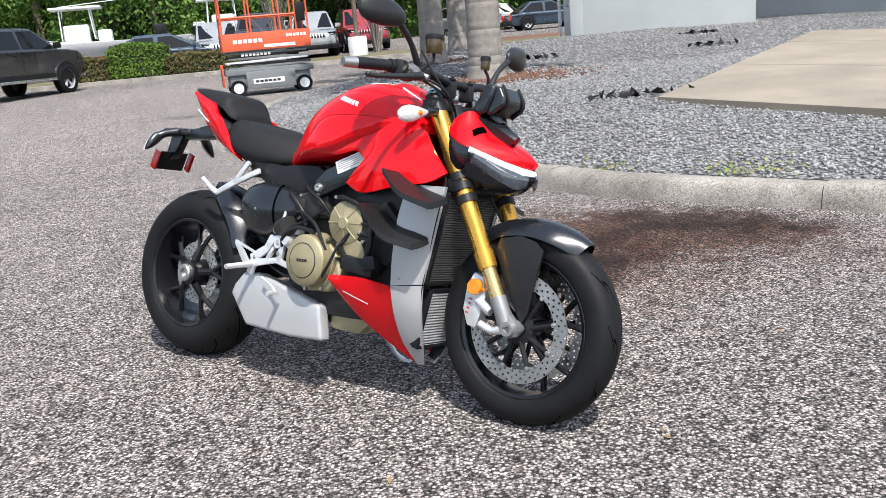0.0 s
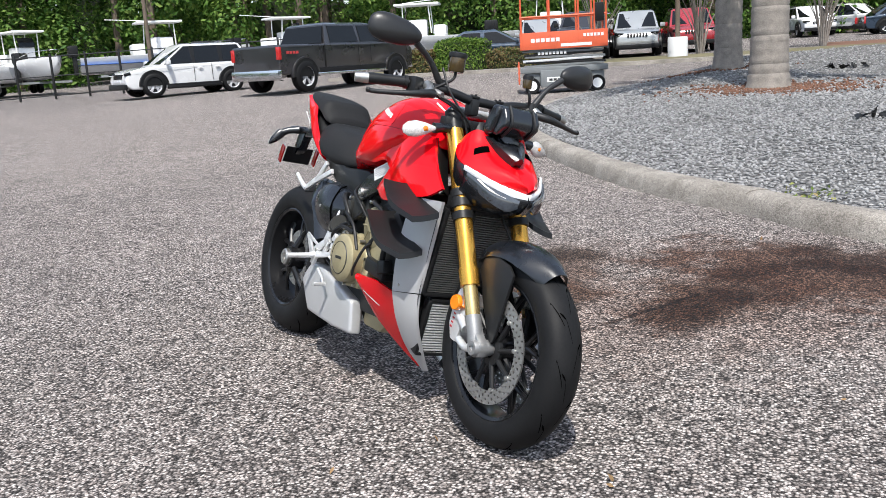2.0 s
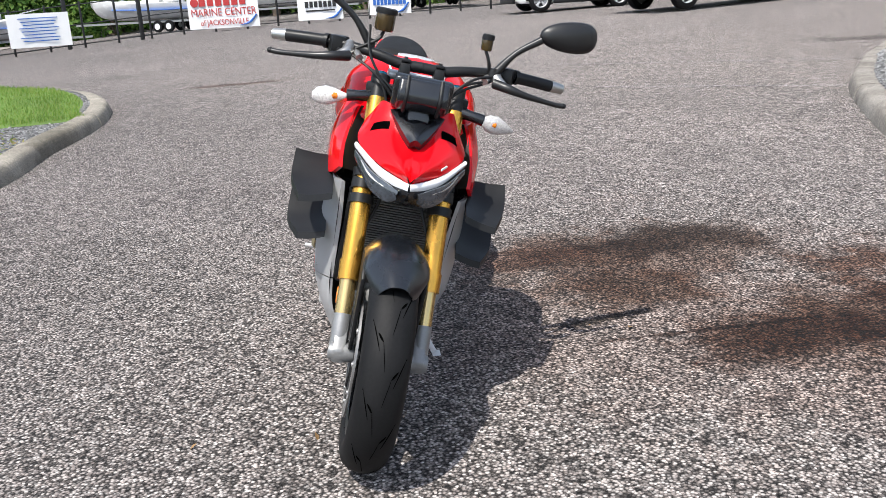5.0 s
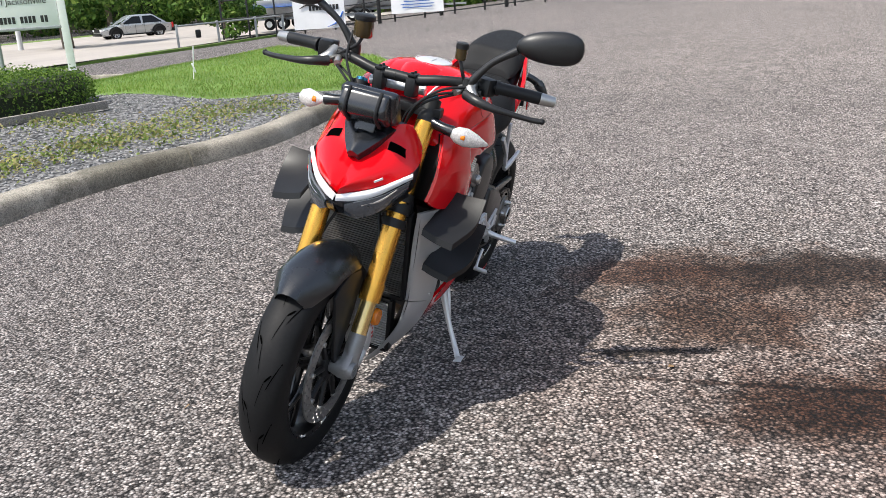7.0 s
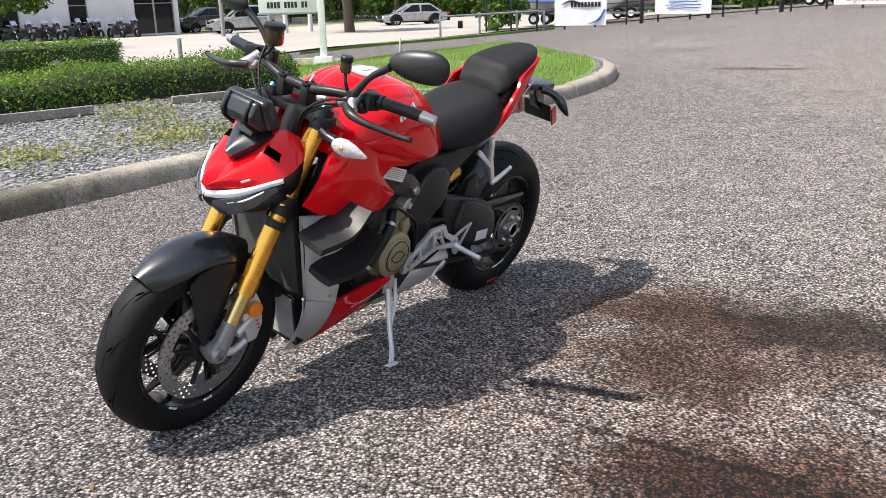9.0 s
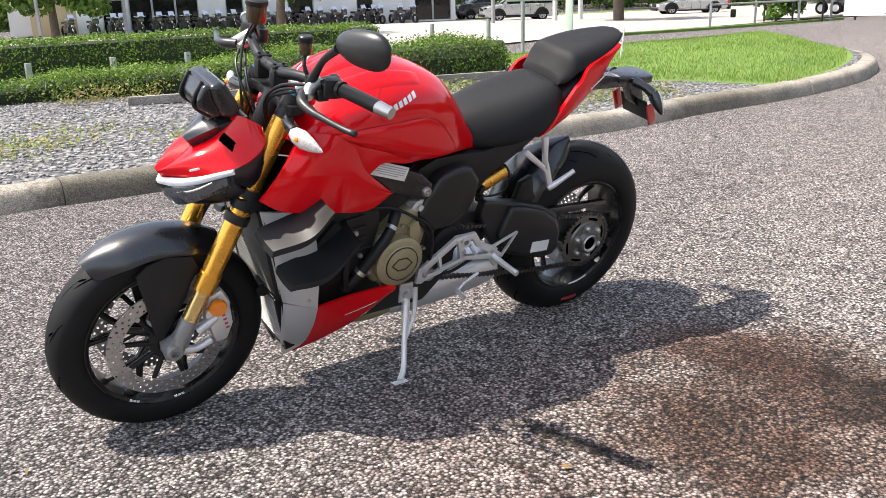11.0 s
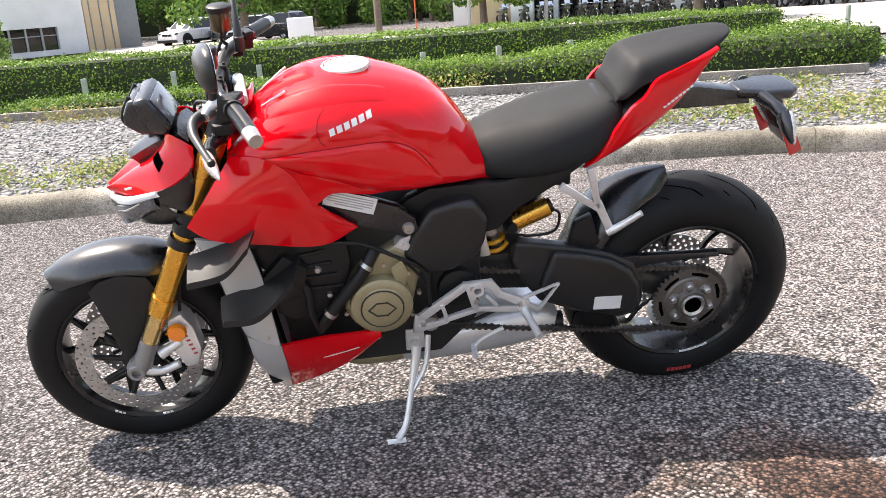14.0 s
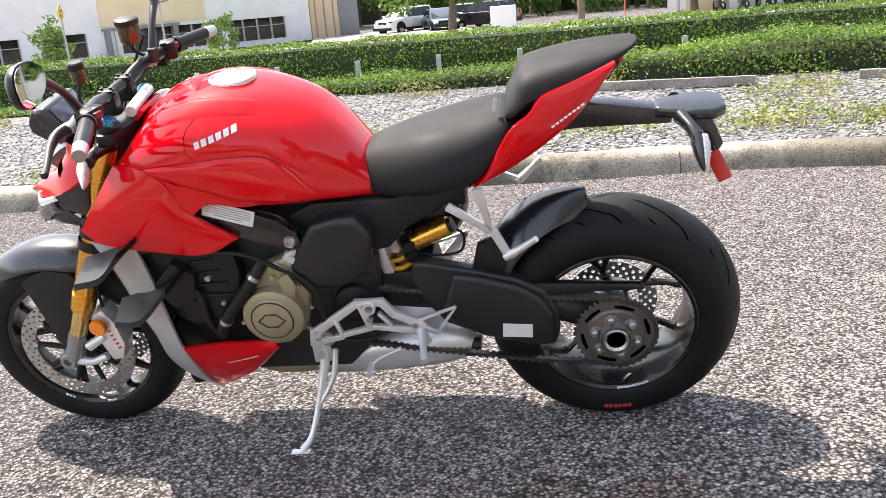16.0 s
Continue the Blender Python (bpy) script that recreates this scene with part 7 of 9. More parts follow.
# ---- palms, hedges, trees ----
def leaf_box(n, line, half, height, base, seed, ragged=0.06):
    """Points and normals over the sides and top of a clipped hedge along a line."""
    r = np.random.default_rng(seed)
    p = spline(line, 200)
    d = np.concatenate([[0], np.cumsum(np.linalg.norm(np.diff(p, axis=0), axis=1))])
    s = r.uniform(0, d[-1], n)
    x, y = np.interp(s, d, p[:, 0]), np.interp(s, d, p[:, 1])
    t = np.gradient(p, axis=0)
    t /= np.linalg.norm(t, axis=1)[:, None]
    tx, ty = np.interp(s, d, t[:, 0]), np.interp(s, d, t[:, 1])
    a = r.uniform(0, 1, n)
    tall = height
    height = tall(x, y) if callable(tall) else np.full(n, tall)
    lim = height / (2 * height + 2 * half)
    side = np.where(a < lim, 1, np.where(a > 1 - lim, -1, 0))
    w = np.where(side == 0, r.uniform(-half, half, n), side * half)
    z = np.where(side == 0, height, 0.03 + r.uniform(0, 1, n) * height)
    wob = ragged * (np.sin(s * 3.1) + np.sin(s * 7.7 + 2) * 0.6)
    ex = end_round(s, d[-1], half)
    w = w * ex
    z = z + np.where(side == 0, wob * 0.5, 0) - 0.25 * (1 - ex) * (z > 0.5 * height)
    w = w + np.where(side != 0, side * wob * 0.6, 0)
    q = np.stack([x - ty * w, y + tx * w, np.zeros(n)], 1)
    q[:, 2] = base(q[:, 0], q[:, 1]) + z
    q += r.normal(size=(n, 3)) * 0.035
    nn = np.stack([-ty * side, tx * side, np.where(side == 0, 1.0, 0.35)], 1)
    return q, nn


def end_round(s, total, half):
    e = np.minimum(s, total - s)
    return np.sqrt(np.clip(1 - np.clip(1 - e / half, 0, 1) ** 2, 0.05, 1))


def hedge(name, line, half, height, base, n, size, label, seed, material):
    p = spline(line, 60)
    t = np.gradient(p, axis=0)
    t /= np.linalg.norm(t, axis=1)[:, None]
    d = np.concatenate([[0], np.cumsum(np.linalg.norm(np.diff(p, axis=0), axis=1))])
    rows = []
    for i in range(len(p)):
        e = float(end_round(d[i], d[-1], half)) * 0.96
        r = []
        hh = float(height(*p[i])) if callable(height) else height
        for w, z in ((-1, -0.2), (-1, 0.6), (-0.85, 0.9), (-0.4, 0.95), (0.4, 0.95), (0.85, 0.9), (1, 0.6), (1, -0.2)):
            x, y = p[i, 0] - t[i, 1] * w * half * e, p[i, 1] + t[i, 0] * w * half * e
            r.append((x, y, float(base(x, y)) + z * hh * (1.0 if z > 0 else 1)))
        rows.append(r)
    # the dark core paints the shade behind the outer leaves
    root = tagged(part(name, grid(rows, True, True), M_LEAFSHADE, smooth=0), label, "hedge")
    q, nn = leaf_box(n, line, half, height, base, seed)
    scatter("leaves", material, q, nn, size, np.random.default_rng(seed + 1), "leaf", "", "", "stuff", root)
    return root


def south_base(x, y):
    s = behind(x, y)
    return level(x, y) + np.where(s < 8, south_height(x, y), 0.0)


hedge("hedge", [(-8.05, 1.35), (-7.2, 0.25), (-5.5, -2.1), (-3.95, -3.7), (-1.5, -7.3), (2.0, -11.0)], 0.58, lambda x, y: np.interp(np.hypot(np.asarray(x) + 8.0, np.asarray(y) - 1.3), [0, 2, 4, 6, 14], [0.35, 0.305, 0.215, 0.13, 0.11]), south_base, 90000, (0.010, 0.022), "clipped bright green hedge along the gravel bed", 11, M_HEDGE)
H2 = [(-18.4, -4.6), (-13.9, -7.9), (-11.0, -9.5), (-8.6, -11.2), (-3.0, -14.6), (4.0, -18.6)]
hedge("hedge", H2, 0.85, 1.0, lambda x, y: level(x, y) + 0.06, 62000, (0.018, 0.037), "long clipped green hedge before the road", 12, M_HEDGE)
hedge("hedge", [(-12.0, 28.9), (-11.1, 29.15), (-10.2, 29.3)], 0.6, 0.72, lambda x, y: level(x, y) + 0.1, 4600, (0.03, 0.06), "half brown hedge at the far side of the lot", 13, M_HEDGEDRY)
hedge("hedge", [(-10.35, 29.3), (-9.4, 29.4), (-8.45, 29.5)], 0.75, 1.02, lambda x, y: level(x, y) + 0.1, 6500, (0.03, 0.06), "green clipped shrub at the far side of the lot", 14, M_HEDGE)
hedge("hedge", [(-8.6, 29.5), (-7.4, 29.6), (-6.1, 29.7)], 0.6, 0.60, lambda x, y: level(x, y) + 0.1, 4200, (0.03, 0.06), "low half brown hedge at the far side of the lot", 15, M_HEDGEDRY)
# wooden edging below the near hedge
for a, b in (((-7.15, 1.6), (-6.2, 0.45)), ((-5.6, -0.1), (-4.6, -1.3)), ((-2.6, -3.6), (-1.3, -5.0))):
    mx, my = (a[0] + b[0]) / 2, (a[1] + b[1]) / 2
    L = math.hypot(b[0] - a[0], b[1] - a[1])
    tagged(part("garden_edging", box((0, 0, 0.0), (L, 0.05, 0.08), 0.012), M_CONCRETE, m=pose(mx + 0.05, my + 0.05, float(south_base(mx, my)) + 0.045, 0, 0, math.degrees(math.atan2(b[1] - a[1], b[0] - a[0])))), "low grey timber edging below the hedge", "edging", "hedge edging")

# posts before the far hedge
post = thing("hedge_post", pose(0, 0, 0), "short square grey post with wire before the hedge", "post", "hedge posts")
part("post", box((0, 0, 0.27), (0.10, 0.10, 0.80), 0.008), M_GALV, post)
hp = spline([(-17.7, -4.25), (-13.7, -6.67), (-10.8, -8.15), (-8.2, -10.0), (-2.2, -13.55), (4.2, -17.25)], 17)
for i, (px, py) in enumerate(hp):
    m = pose(px, py, lev(px, py) + 0.02, 0, 0, -30)
    if i == 0:
        post.matrix_basis = m
    else:
        copy_thing(post, m)
wire_pts = [(px, py, lev(px, py) + 0.5) for px, py in hp]
tagged(part("wire", tube(wire_pts, 0.003, 6, 40), M_FENCE), "thin sagging wire between the hedge posts", "wire")
# taller posts by the road
for px, py, h in ((-18.6, -3.1, 1.0), (-19.8, -2.0, 1.05), (-20.6, -1.3, 1.75)):
    tagged(part("bollard", lathe([(0, h), (0.05, h), (0.055, h - 0.03), (0.05, -0.1)], 14, "z"), M_GALV, m=pose(px, py, lev(px, py))), "thin grey steel post beside the road", "post", "road posts")


def palm(x, y, r, h, label):
    base = lev(x, y) + float(north_height(x, y))
    root = thing("palm_tree", pose(x, y, base - 0.05), label, "palm tree", "palms")
    rows = []
    n = 130
    for i in range(n):
        z = h * i / (n - 1)
        rr = r * (1.0 + 0.30 * math.exp(-z / 0.20) - 0.06 * z / h) * (1 + (0.014 if i % 3 else -0.014) + 0.010 * math.sin(i * 2.7))
        rows.append([(rr * math.cos(a) * (1 + 0.03 * math.sin(3 * a + z)), rr * math.sin(a), z) for a in np.linspace(0, 2 * math.pi, 29)[:-1]])
    part("trunk", grid(rows, True, True), M_PALM, root, smooth=25)
    g = np.random.default_rng(int(x * 100) + 900)
    fr = []
    for k in range(22):
        a, el = g.uniform(0, 6.28), g.uniform(-0.5, 0.9)
        L = g.uniform(1.5, 2.1)
        pts = [Vector((0, 0, h)) + Vector((math.cos(a) * L * t, math.sin(a) * L * t, L * (math.sin(el) * t - 0.55 * t * t))) for t in np.linspace(0, 1, 9)]
        for i in range(1, 9):
            d = (pts[i] - pts[i - 1]).normalized()
            sdv = d.cross(Vector((0, 0, 1))).normalized()
            for sg in (1, -1):
                e = pts[i] + (sdv * sg * 0.45 + d * 0.3 - Vector((0, 0, 0.12))) * (1.1 - abs(i / 8 - 0.5))
                fr.append(([tuple(pts[i - 1]), tuple(pts[i]), tuple(e)], [(0, 1, 2)]))
    part("fronds", join(*fr), M_TREE, root, smooth=0, flip=False)
    return root


palm(0.82, 12.55, 0.235, 5.2, "thick ringed grey palm trunk rising from red mulch")
palm(0.12, 16.0, 0.22, 5.6, "grey palm trunk standing further back in the gravel")
palm(0.72, 19.0, 0.22, 5.6, "grey palm trunk near the end of the bed")
g = np.random.default_rng(8)
q = np.stack([0.95 + g.normal(size=1500) * 0.55, 12.35 + g.normal(size=1500) * 0.35, np.zeros(1500)], 1)
q[:, 2] = level(q[:, 0], q[:, 1]) + north_height(q[:, 0], q[:, 1]) + 0.01
scatter("mulch", M_MULCH, q, None, (0.012, 0.04), g, "stone", "scattered reddish bark mulch round the palm", "mulch")
q = np.stack([-0.1 + g.normal(size=500) * 0.5, 16.1 + g.normal(size=500) * 0.3, np.zeros(500)], 1)
q[:, 2] = level(q[:, 0], q[:, 1]) + north_height(q[:, 0], q[:, 1]) + 0.01
scatter("mulch", M_MULCH, q, None, (0.012, 0.045), g, "stone", "scattered dark bark mulch round the palm", "mulch")


def tree(x, y, h, r, trunk_r, n, seed, label, size=(0.10, 0.24), lift=0.35, name="tree", leaf=None):
    g = np.random.default_rng(seed)
    root = thing(name, pose(x, y, lev(x, y)), label, "tree")
    tr = [tube([(0, 0, -0.1), (g.normal() * 0.15, g.normal() * 0.15, h * 0.4), (g.normal() * 0.4, g.normal() * 0.4, h * 0.8)], [trunk_r, trunk_r * 0.7, trunk_r * 0.2], 9, 10)]
    for k in range(6):
        a = g.uniform(0, 6.28)
        z = h * g.uniform(0.3, 0.6)
        tr.append(tube([(0, 0, z), (math.cos(a) * r * 0.4, math.sin(a) * r * 0.4, z + h * 0.12), (math.cos(a) * r * 0.8, math.sin(a) * r * 0.8, z + h * 0.2)], [trunk_r * 0.45, trunk_r * 0.25, trunk_r * 0.08], 6, 8))
    part("trunk", join(*tr), M_BARK, root, smooth=60)
    c = []
    nn = []
    for k in range(34):
        a, rr = g.uniform(0, 6.28), r * math.sqrt(g.uniform(0, 1))
        zc = h * (lift + (1 - lift) * g.uniform(0.0, 1.0)) * (1 - 0.25 * rr / r)
        m = n // 34
        d = g.normal(size=(m, 3))
        d /= np.linalg.norm(d, axis=1)[:, None]
        cr = r * g.uniform(0.25, 0.42)
        c.append(np.array([math.cos(a) * rr, math.sin(a) * rr, zc]) + d * cr * (0.6 + 0.4 * g.random((m, 1))) * np.array([1, 1, 0.7]))
        nn.append(d + np.array([0, 0, 0.4]))
    scatter("crown", leaf or M_TREE, np.concatenate(c), np.concatenate(nn), size, g, "leaf", "", "", "stuff", root)
    return root


# woods round the lot, far off: one sheet of foliage clumps on trunks
def woods(arc, r0, r1, h, clumps, per, seed, label, size):
    g = np.random.default_rng(seed)
    c, nn, tr = [], [], []
    for k in range(clumps):
        a = radians(g.uniform(*arc))
        r = g.uniform(r0, r1)
        x, y = r * math.cos(a), r * math.sin(a)
        z = lev(max(-90, min(90, x)), max(-90, min(90, y))) + h * g.uniform(0.03, 1.0)
        d = g.normal(size=(per, 3))
        d /= np.linalg.norm(d, axis=1)[:, None]
        cr = g.uniform(1.3, 2.9)
        c.append(np.array([x, y, z]) + d * cr * (0.5 + 0.5 * g.random((per, 1))))
        nn.append(d + np.array([0, 0, 0.5]))
        if k % 9 == 0:
            tr.append(tube([(x, y, -2), (x + g.normal() * 0.3, y, h * 0.5), (x + g.normal() * 0.5, y, h)], [0.3, 0.2, 0.08], 6, 4))
    root = tagged(part("woods", join(*tr), M_BARK, smooth=60), label, "woods", kind="stuff")
    scatter("foliage", M_TREE, np.concatenate(c), np.concatenate(nn), size, g, "leaf", "", "", "stuff", root)


woods((84, 165), 56, 72, 15, 620, 620, 21, "dense green woods behind the boat yard", (0.09, 0.22))
woods((165, 250), 84, 105, 14, 520, 380, 22, "green trees behind the road and shops", (0.14, 0.34))
woods((40, 84), 60, 75, 13, 160, 120, 23, "green trees beyond the building", (0.25, 0.6))
# a dark sheet closes the gaps between trunks, painted as the woods' deep shade
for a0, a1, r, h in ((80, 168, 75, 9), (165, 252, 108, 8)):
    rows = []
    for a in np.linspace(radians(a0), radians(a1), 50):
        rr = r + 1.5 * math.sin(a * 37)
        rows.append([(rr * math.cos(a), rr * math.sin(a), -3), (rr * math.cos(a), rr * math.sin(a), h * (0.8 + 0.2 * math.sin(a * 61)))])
    tagged(part("undergrowth", grid(rows), M_LEAFSHADE, smooth=0), "dark sheet standing for the shade deep in the woods", "undergrowth", kind="structure")
tree(-33, -15.0, 7, 2.6, 0.22, 5000, 31, "roadside tree with a round green crown")
tree(-29.5, -24.0, 6, 2.2, 0.2, 5000, 32, "small green tree before the shops")
tree(-11.9, -36.9, 2.5, 0.8, 0.05, 1500, 33, "slim young tree before the long building", (0.05, 0.11), 0.3, "tree", M_YOUNGLEAF)
tree(-4.2, -35.7, 2.6, 0.8, 0.05, 1500, 34, "slim young tree before the long building", (0.05, 0.11), 0.3, "tree", M_YOUNGLEAF)
tree(-24.0, -36.0, 7.5, 2.8, 0.25, 5000, 35, "broad green tree beside the drive")
tree(-38.5, 5.2, 4.5, 1.5, 0.06, 4000, 36, "leafy shrub like tree by the entrance gate", (0.07, 0.16), 0.1)
tree(-46, -2, 8, 3, 0.3, 4000, 37, "tall roadside tree with a dark crown")
# bare stemmed shrub trees behind the lift
for sx_, sy_, sd_ in ((-5.0, 31.0, 41), (-1.8, 33.5, 42), (2.4, 37.0, 43)):
    g = np.random.default_rng(sd_)
    root = thing("shrub_tree", pose(sx_, sy_, lev(sx_, sy_)), "many stemmed shrub tree with pale bare branches", "tree")
    br = []
    for k in range(26):
        a, L = g.uniform(0, 6.28), g.uniform(1.8, 3.4)
        sp_ = g.uniform(0.15, 0.5)
        br.append(tube([(0.1 * math.cos(a), 0.1 * math.sin(a), 0), (sp_ * 0.8 * math.cos(a), sp_ * 0.8 * math.sin(a), L * 0.5), (sp_ * 2.4 * math.cos(a + 0.2), sp_ * 2.4 * math.sin(a + 0.2), L)], [0.035, 0.022, 0.006], 5, 8))
    part("branch", join(*br), M_PALM, root, smooth=60)
    pts = np.stack([g.normal(size=900) * 0.8, g.normal(size=900) * 0.8, g.uniform(2.2, 3.8, 900)], 1)
    scatter("crown", M_TREE, pts, g.normal(size=(900, 3)), (0.05, 0.12), g, "leaf", "", "", "stuff", root)

# ---- far verge north of the lot, with its kerb ----
rows = []
for t in np.linspace(0, 1, 40):
    x = -14 + 30 * t
    y0 = 28.2 + 1.2 * t + 3.0 * t * t
    rows.append([(x, y0 + d, lev(x, y0 + d) + (0.10 if d > 0.02 else -0.05)) for d in (0, 0.03, 0.2, 1.2, 2.6, 4.0)])
tagged(part("verge", grid(rows), M_SOIL, smooth=40), "dry grass verge at the far side of the lot", "verge", kind="structure")
rows = []
for t in np.linspace(0, 1, 30):
    x = -14 + 30 * t
    y0 = 28.0 + 1.2 * t + 3.0 * t * t
    g0 = lev(x, y0)
    rows.append([(x, y0, g0 - 0.05), (x, y0 + 0.02, g0 + 0.12), (x, y0 + 0.17, g0 + 0.13), (x, y0 + 0.2, g0 - 0.05)])
tagged(part("kerb_far", grid(rows), M_CONCRETE, smooth=30), "pale concrete kerb along the far verge", "kerb", kind="structure")
rows = []
for t in np.linspace(0, 1, 12):
    x = 2.5 + 14 * t
    rows.append([(x, y, lev(x, y) + 0.03) for y in (34.5, 36, 38, 40)])
tagged(part("mulch_bed", grid(rows), M_MULCH, smooth=40), "reddish mulch bed beyond the lane", "mulch bed", kind="structure")

# ---- grey building beside the gravel ----
bw = thing("building", pose(0, 0, 0), "grey stucco building with a recessed entrance", "building")
b0 = 0.45


def wall(a, b, h, th, material, z0=0.0, name="wall", parent=bw):
    d = Vector((b[0] - a[0], b[1] - a[1]))
    L = d.length
    return part(name, box((L / 2, th / 2, h / 2), (L, th, h), 0.01), material, parent, m=pose(a[0], a[1], z0, 0, 0, math.degrees(math.atan2(d.y, d.x))))


BA, BB = (3.62, 20.4), (7.2, 19.45)
wall(BA, BB, 4.2, 0.3, M_WALL, b0)
wall((3.60, 20.37), (7.22, 19.41), 0.28, 0.36, M_WALLLIGHT, b0 - 0.05, "plinth")
wall((7.2, 19.45), (7.9, 22.0), 4.2, 0.3, M_WALL, b0)
wall((7.8, 21.6), (16.0, 19.4), 4.2, 0.3, M_WALL, b0)
wall((3.62, 20.4), (5.2, 26.0), 4.2, 0.3, M_WALL, b0)
part("floor", prism([(7.0, 19.5), (14.6, 17.4), (15.4, 19.6), (7.8, 21.7)], b0 + 0.02, b0 + 0.14, "z", 0.01), M_CONCRETE, bw)
part("soffit", prism([(7.0, 19.4), (14.4, 17.3), (15.6, 19.6), (7.8, 21.8)], b0 + 2.9, b0 + 4.2, "z", 0.01), M_WALL, bw)
part("pillar", box((11.0, 18.7, b0 + 1.5), (0.3, 0.3, 3.0), 0.02), M_WALL, bw)
part("roof", prism([(3.5, 20.3), (7.2, 19.35), (14.4, 17.2), (16.5, 24), (5.4, 26.5)], b0 + 4.2, b0 + 4.45, "z", 0.02), M_WALL, bw)
part("downpipe", box((7.15, 19.33, b0 + 0.12), (0.22, 0.12, 0.2), 0.02), M_BLACKPLASTIC, bw)
sgn = thing("lattice_sign", pose(3.9, 25.0, lev(3.9, 25.0) + 0.25, 0, 0, -8), "pale metal cabinet with a white louvred top", "cabinet")
part("body", box((0.5, 0, 0.45), (1.0, 0.3, 0.9), 0.02), M_WALLLIGHT, sgn)
for i in range(12):
    part("slat", box((0.05 + i * 0.082, -0.02, 1.35), (0.03, 0.05, 0.85), 0.004), M_WHITE, sgn)
part("louvre_back", box((0.5, 0.06, 1.35), (1.0, 0.03, 0.85), 0.01), M_WALLLIGHT, sgn)
part("pipe", tube([(-0.12, 0, 0.0), (-0.12, 0, 3.0)], 0.045, 12, 3, False), M_WHITE, sgn)
g = np.random.default_rng(77)
for px, py, n in ((2.15, 9.2, 26), (4.6, 14.6, 30), (5.4, 17.4, 40), (1.9, 15.0, 20)):
    pts = np.stack([px + g.normal(size=n) * 0.22, py + g.normal(size=n) * 0.08, np.zeros(n)], 1)
    pts[:, 2] = level(pts[:, 0], pts[:, 1]) + north_height(pts[:, 0], pts[:, 1]) + 0.03
    scatter("torn_liner", M_BLACKPLASTIC, pts, np.tile([0, 0, 1.0], (n, 1)), (0.03, 0.10), g, "leaf", "torn black weed liner showing through the gravel", "liner")

# ---- vehicles ----


def car_wheel(root, x, y, r, w, rim, side):
    wh = part("wheel", lathe([(0.0, 0.0), (r * 0.60, 0.0), (r * 0.66, w * 0.30 * side)], 28, "y"), M_CHARCOAL, root, m=pose(x, y, r))
    part("tyre", lathe([(r * 0.64, -w / 2), (r * 0.9, -w / 2), (r * 0.985, -w * 0.40), (r, -w * 0.2), (r, w * 0.2), (r * 0.985, w * 0.40), (r * 0.9, w / 2), (r * 0.70, w / 2), (r * 0.64, w * 0.40)], 32, "y"), M_TYRE, wh)
    part("rim", lathe([(r * 0.57, 0.03 * side), (r * 0.60, w * 0.36 * side), (r * 0.665, w * 0.42 * side), (r * 0.67, w * 0.30 * side)], 32, "y"), rim, wh)
    part("hub", lathe([(0.0, 0.085 * side), (r * 0.12, 0.080 * side), (r * 0.17, 0.055 * side), (r * 0.19, 0.0)], 20, "y"), rim, wh)
    for k in range(5):
        a = 2 * math.pi * k / 5 + 0.3
        for d in (-0.13, 0.13):
            part("spoke", tube([(r * 0.13 * math.cos(a), 0.062 * side, r * 0.13 * math.sin(a)), (r * 0.60 * math.cos(a + d), 0.075 * side, r * 0.60 * math.sin(a + d))], [r * 0.055, r * 0.06], 6, 3, False), rim, wh)


def nosed(g, f, amount=0.13, start=0.55):
    """Draws the ends of a car body in towards its middle line, as seen from above."""
    out = []
    for x, y, z in g[0]:
        k = max(0.0, (abs(x) / f - start) / (1 - start))
        out.append((x, y * (1 - amount * k * k), z))
    return out, g[1]


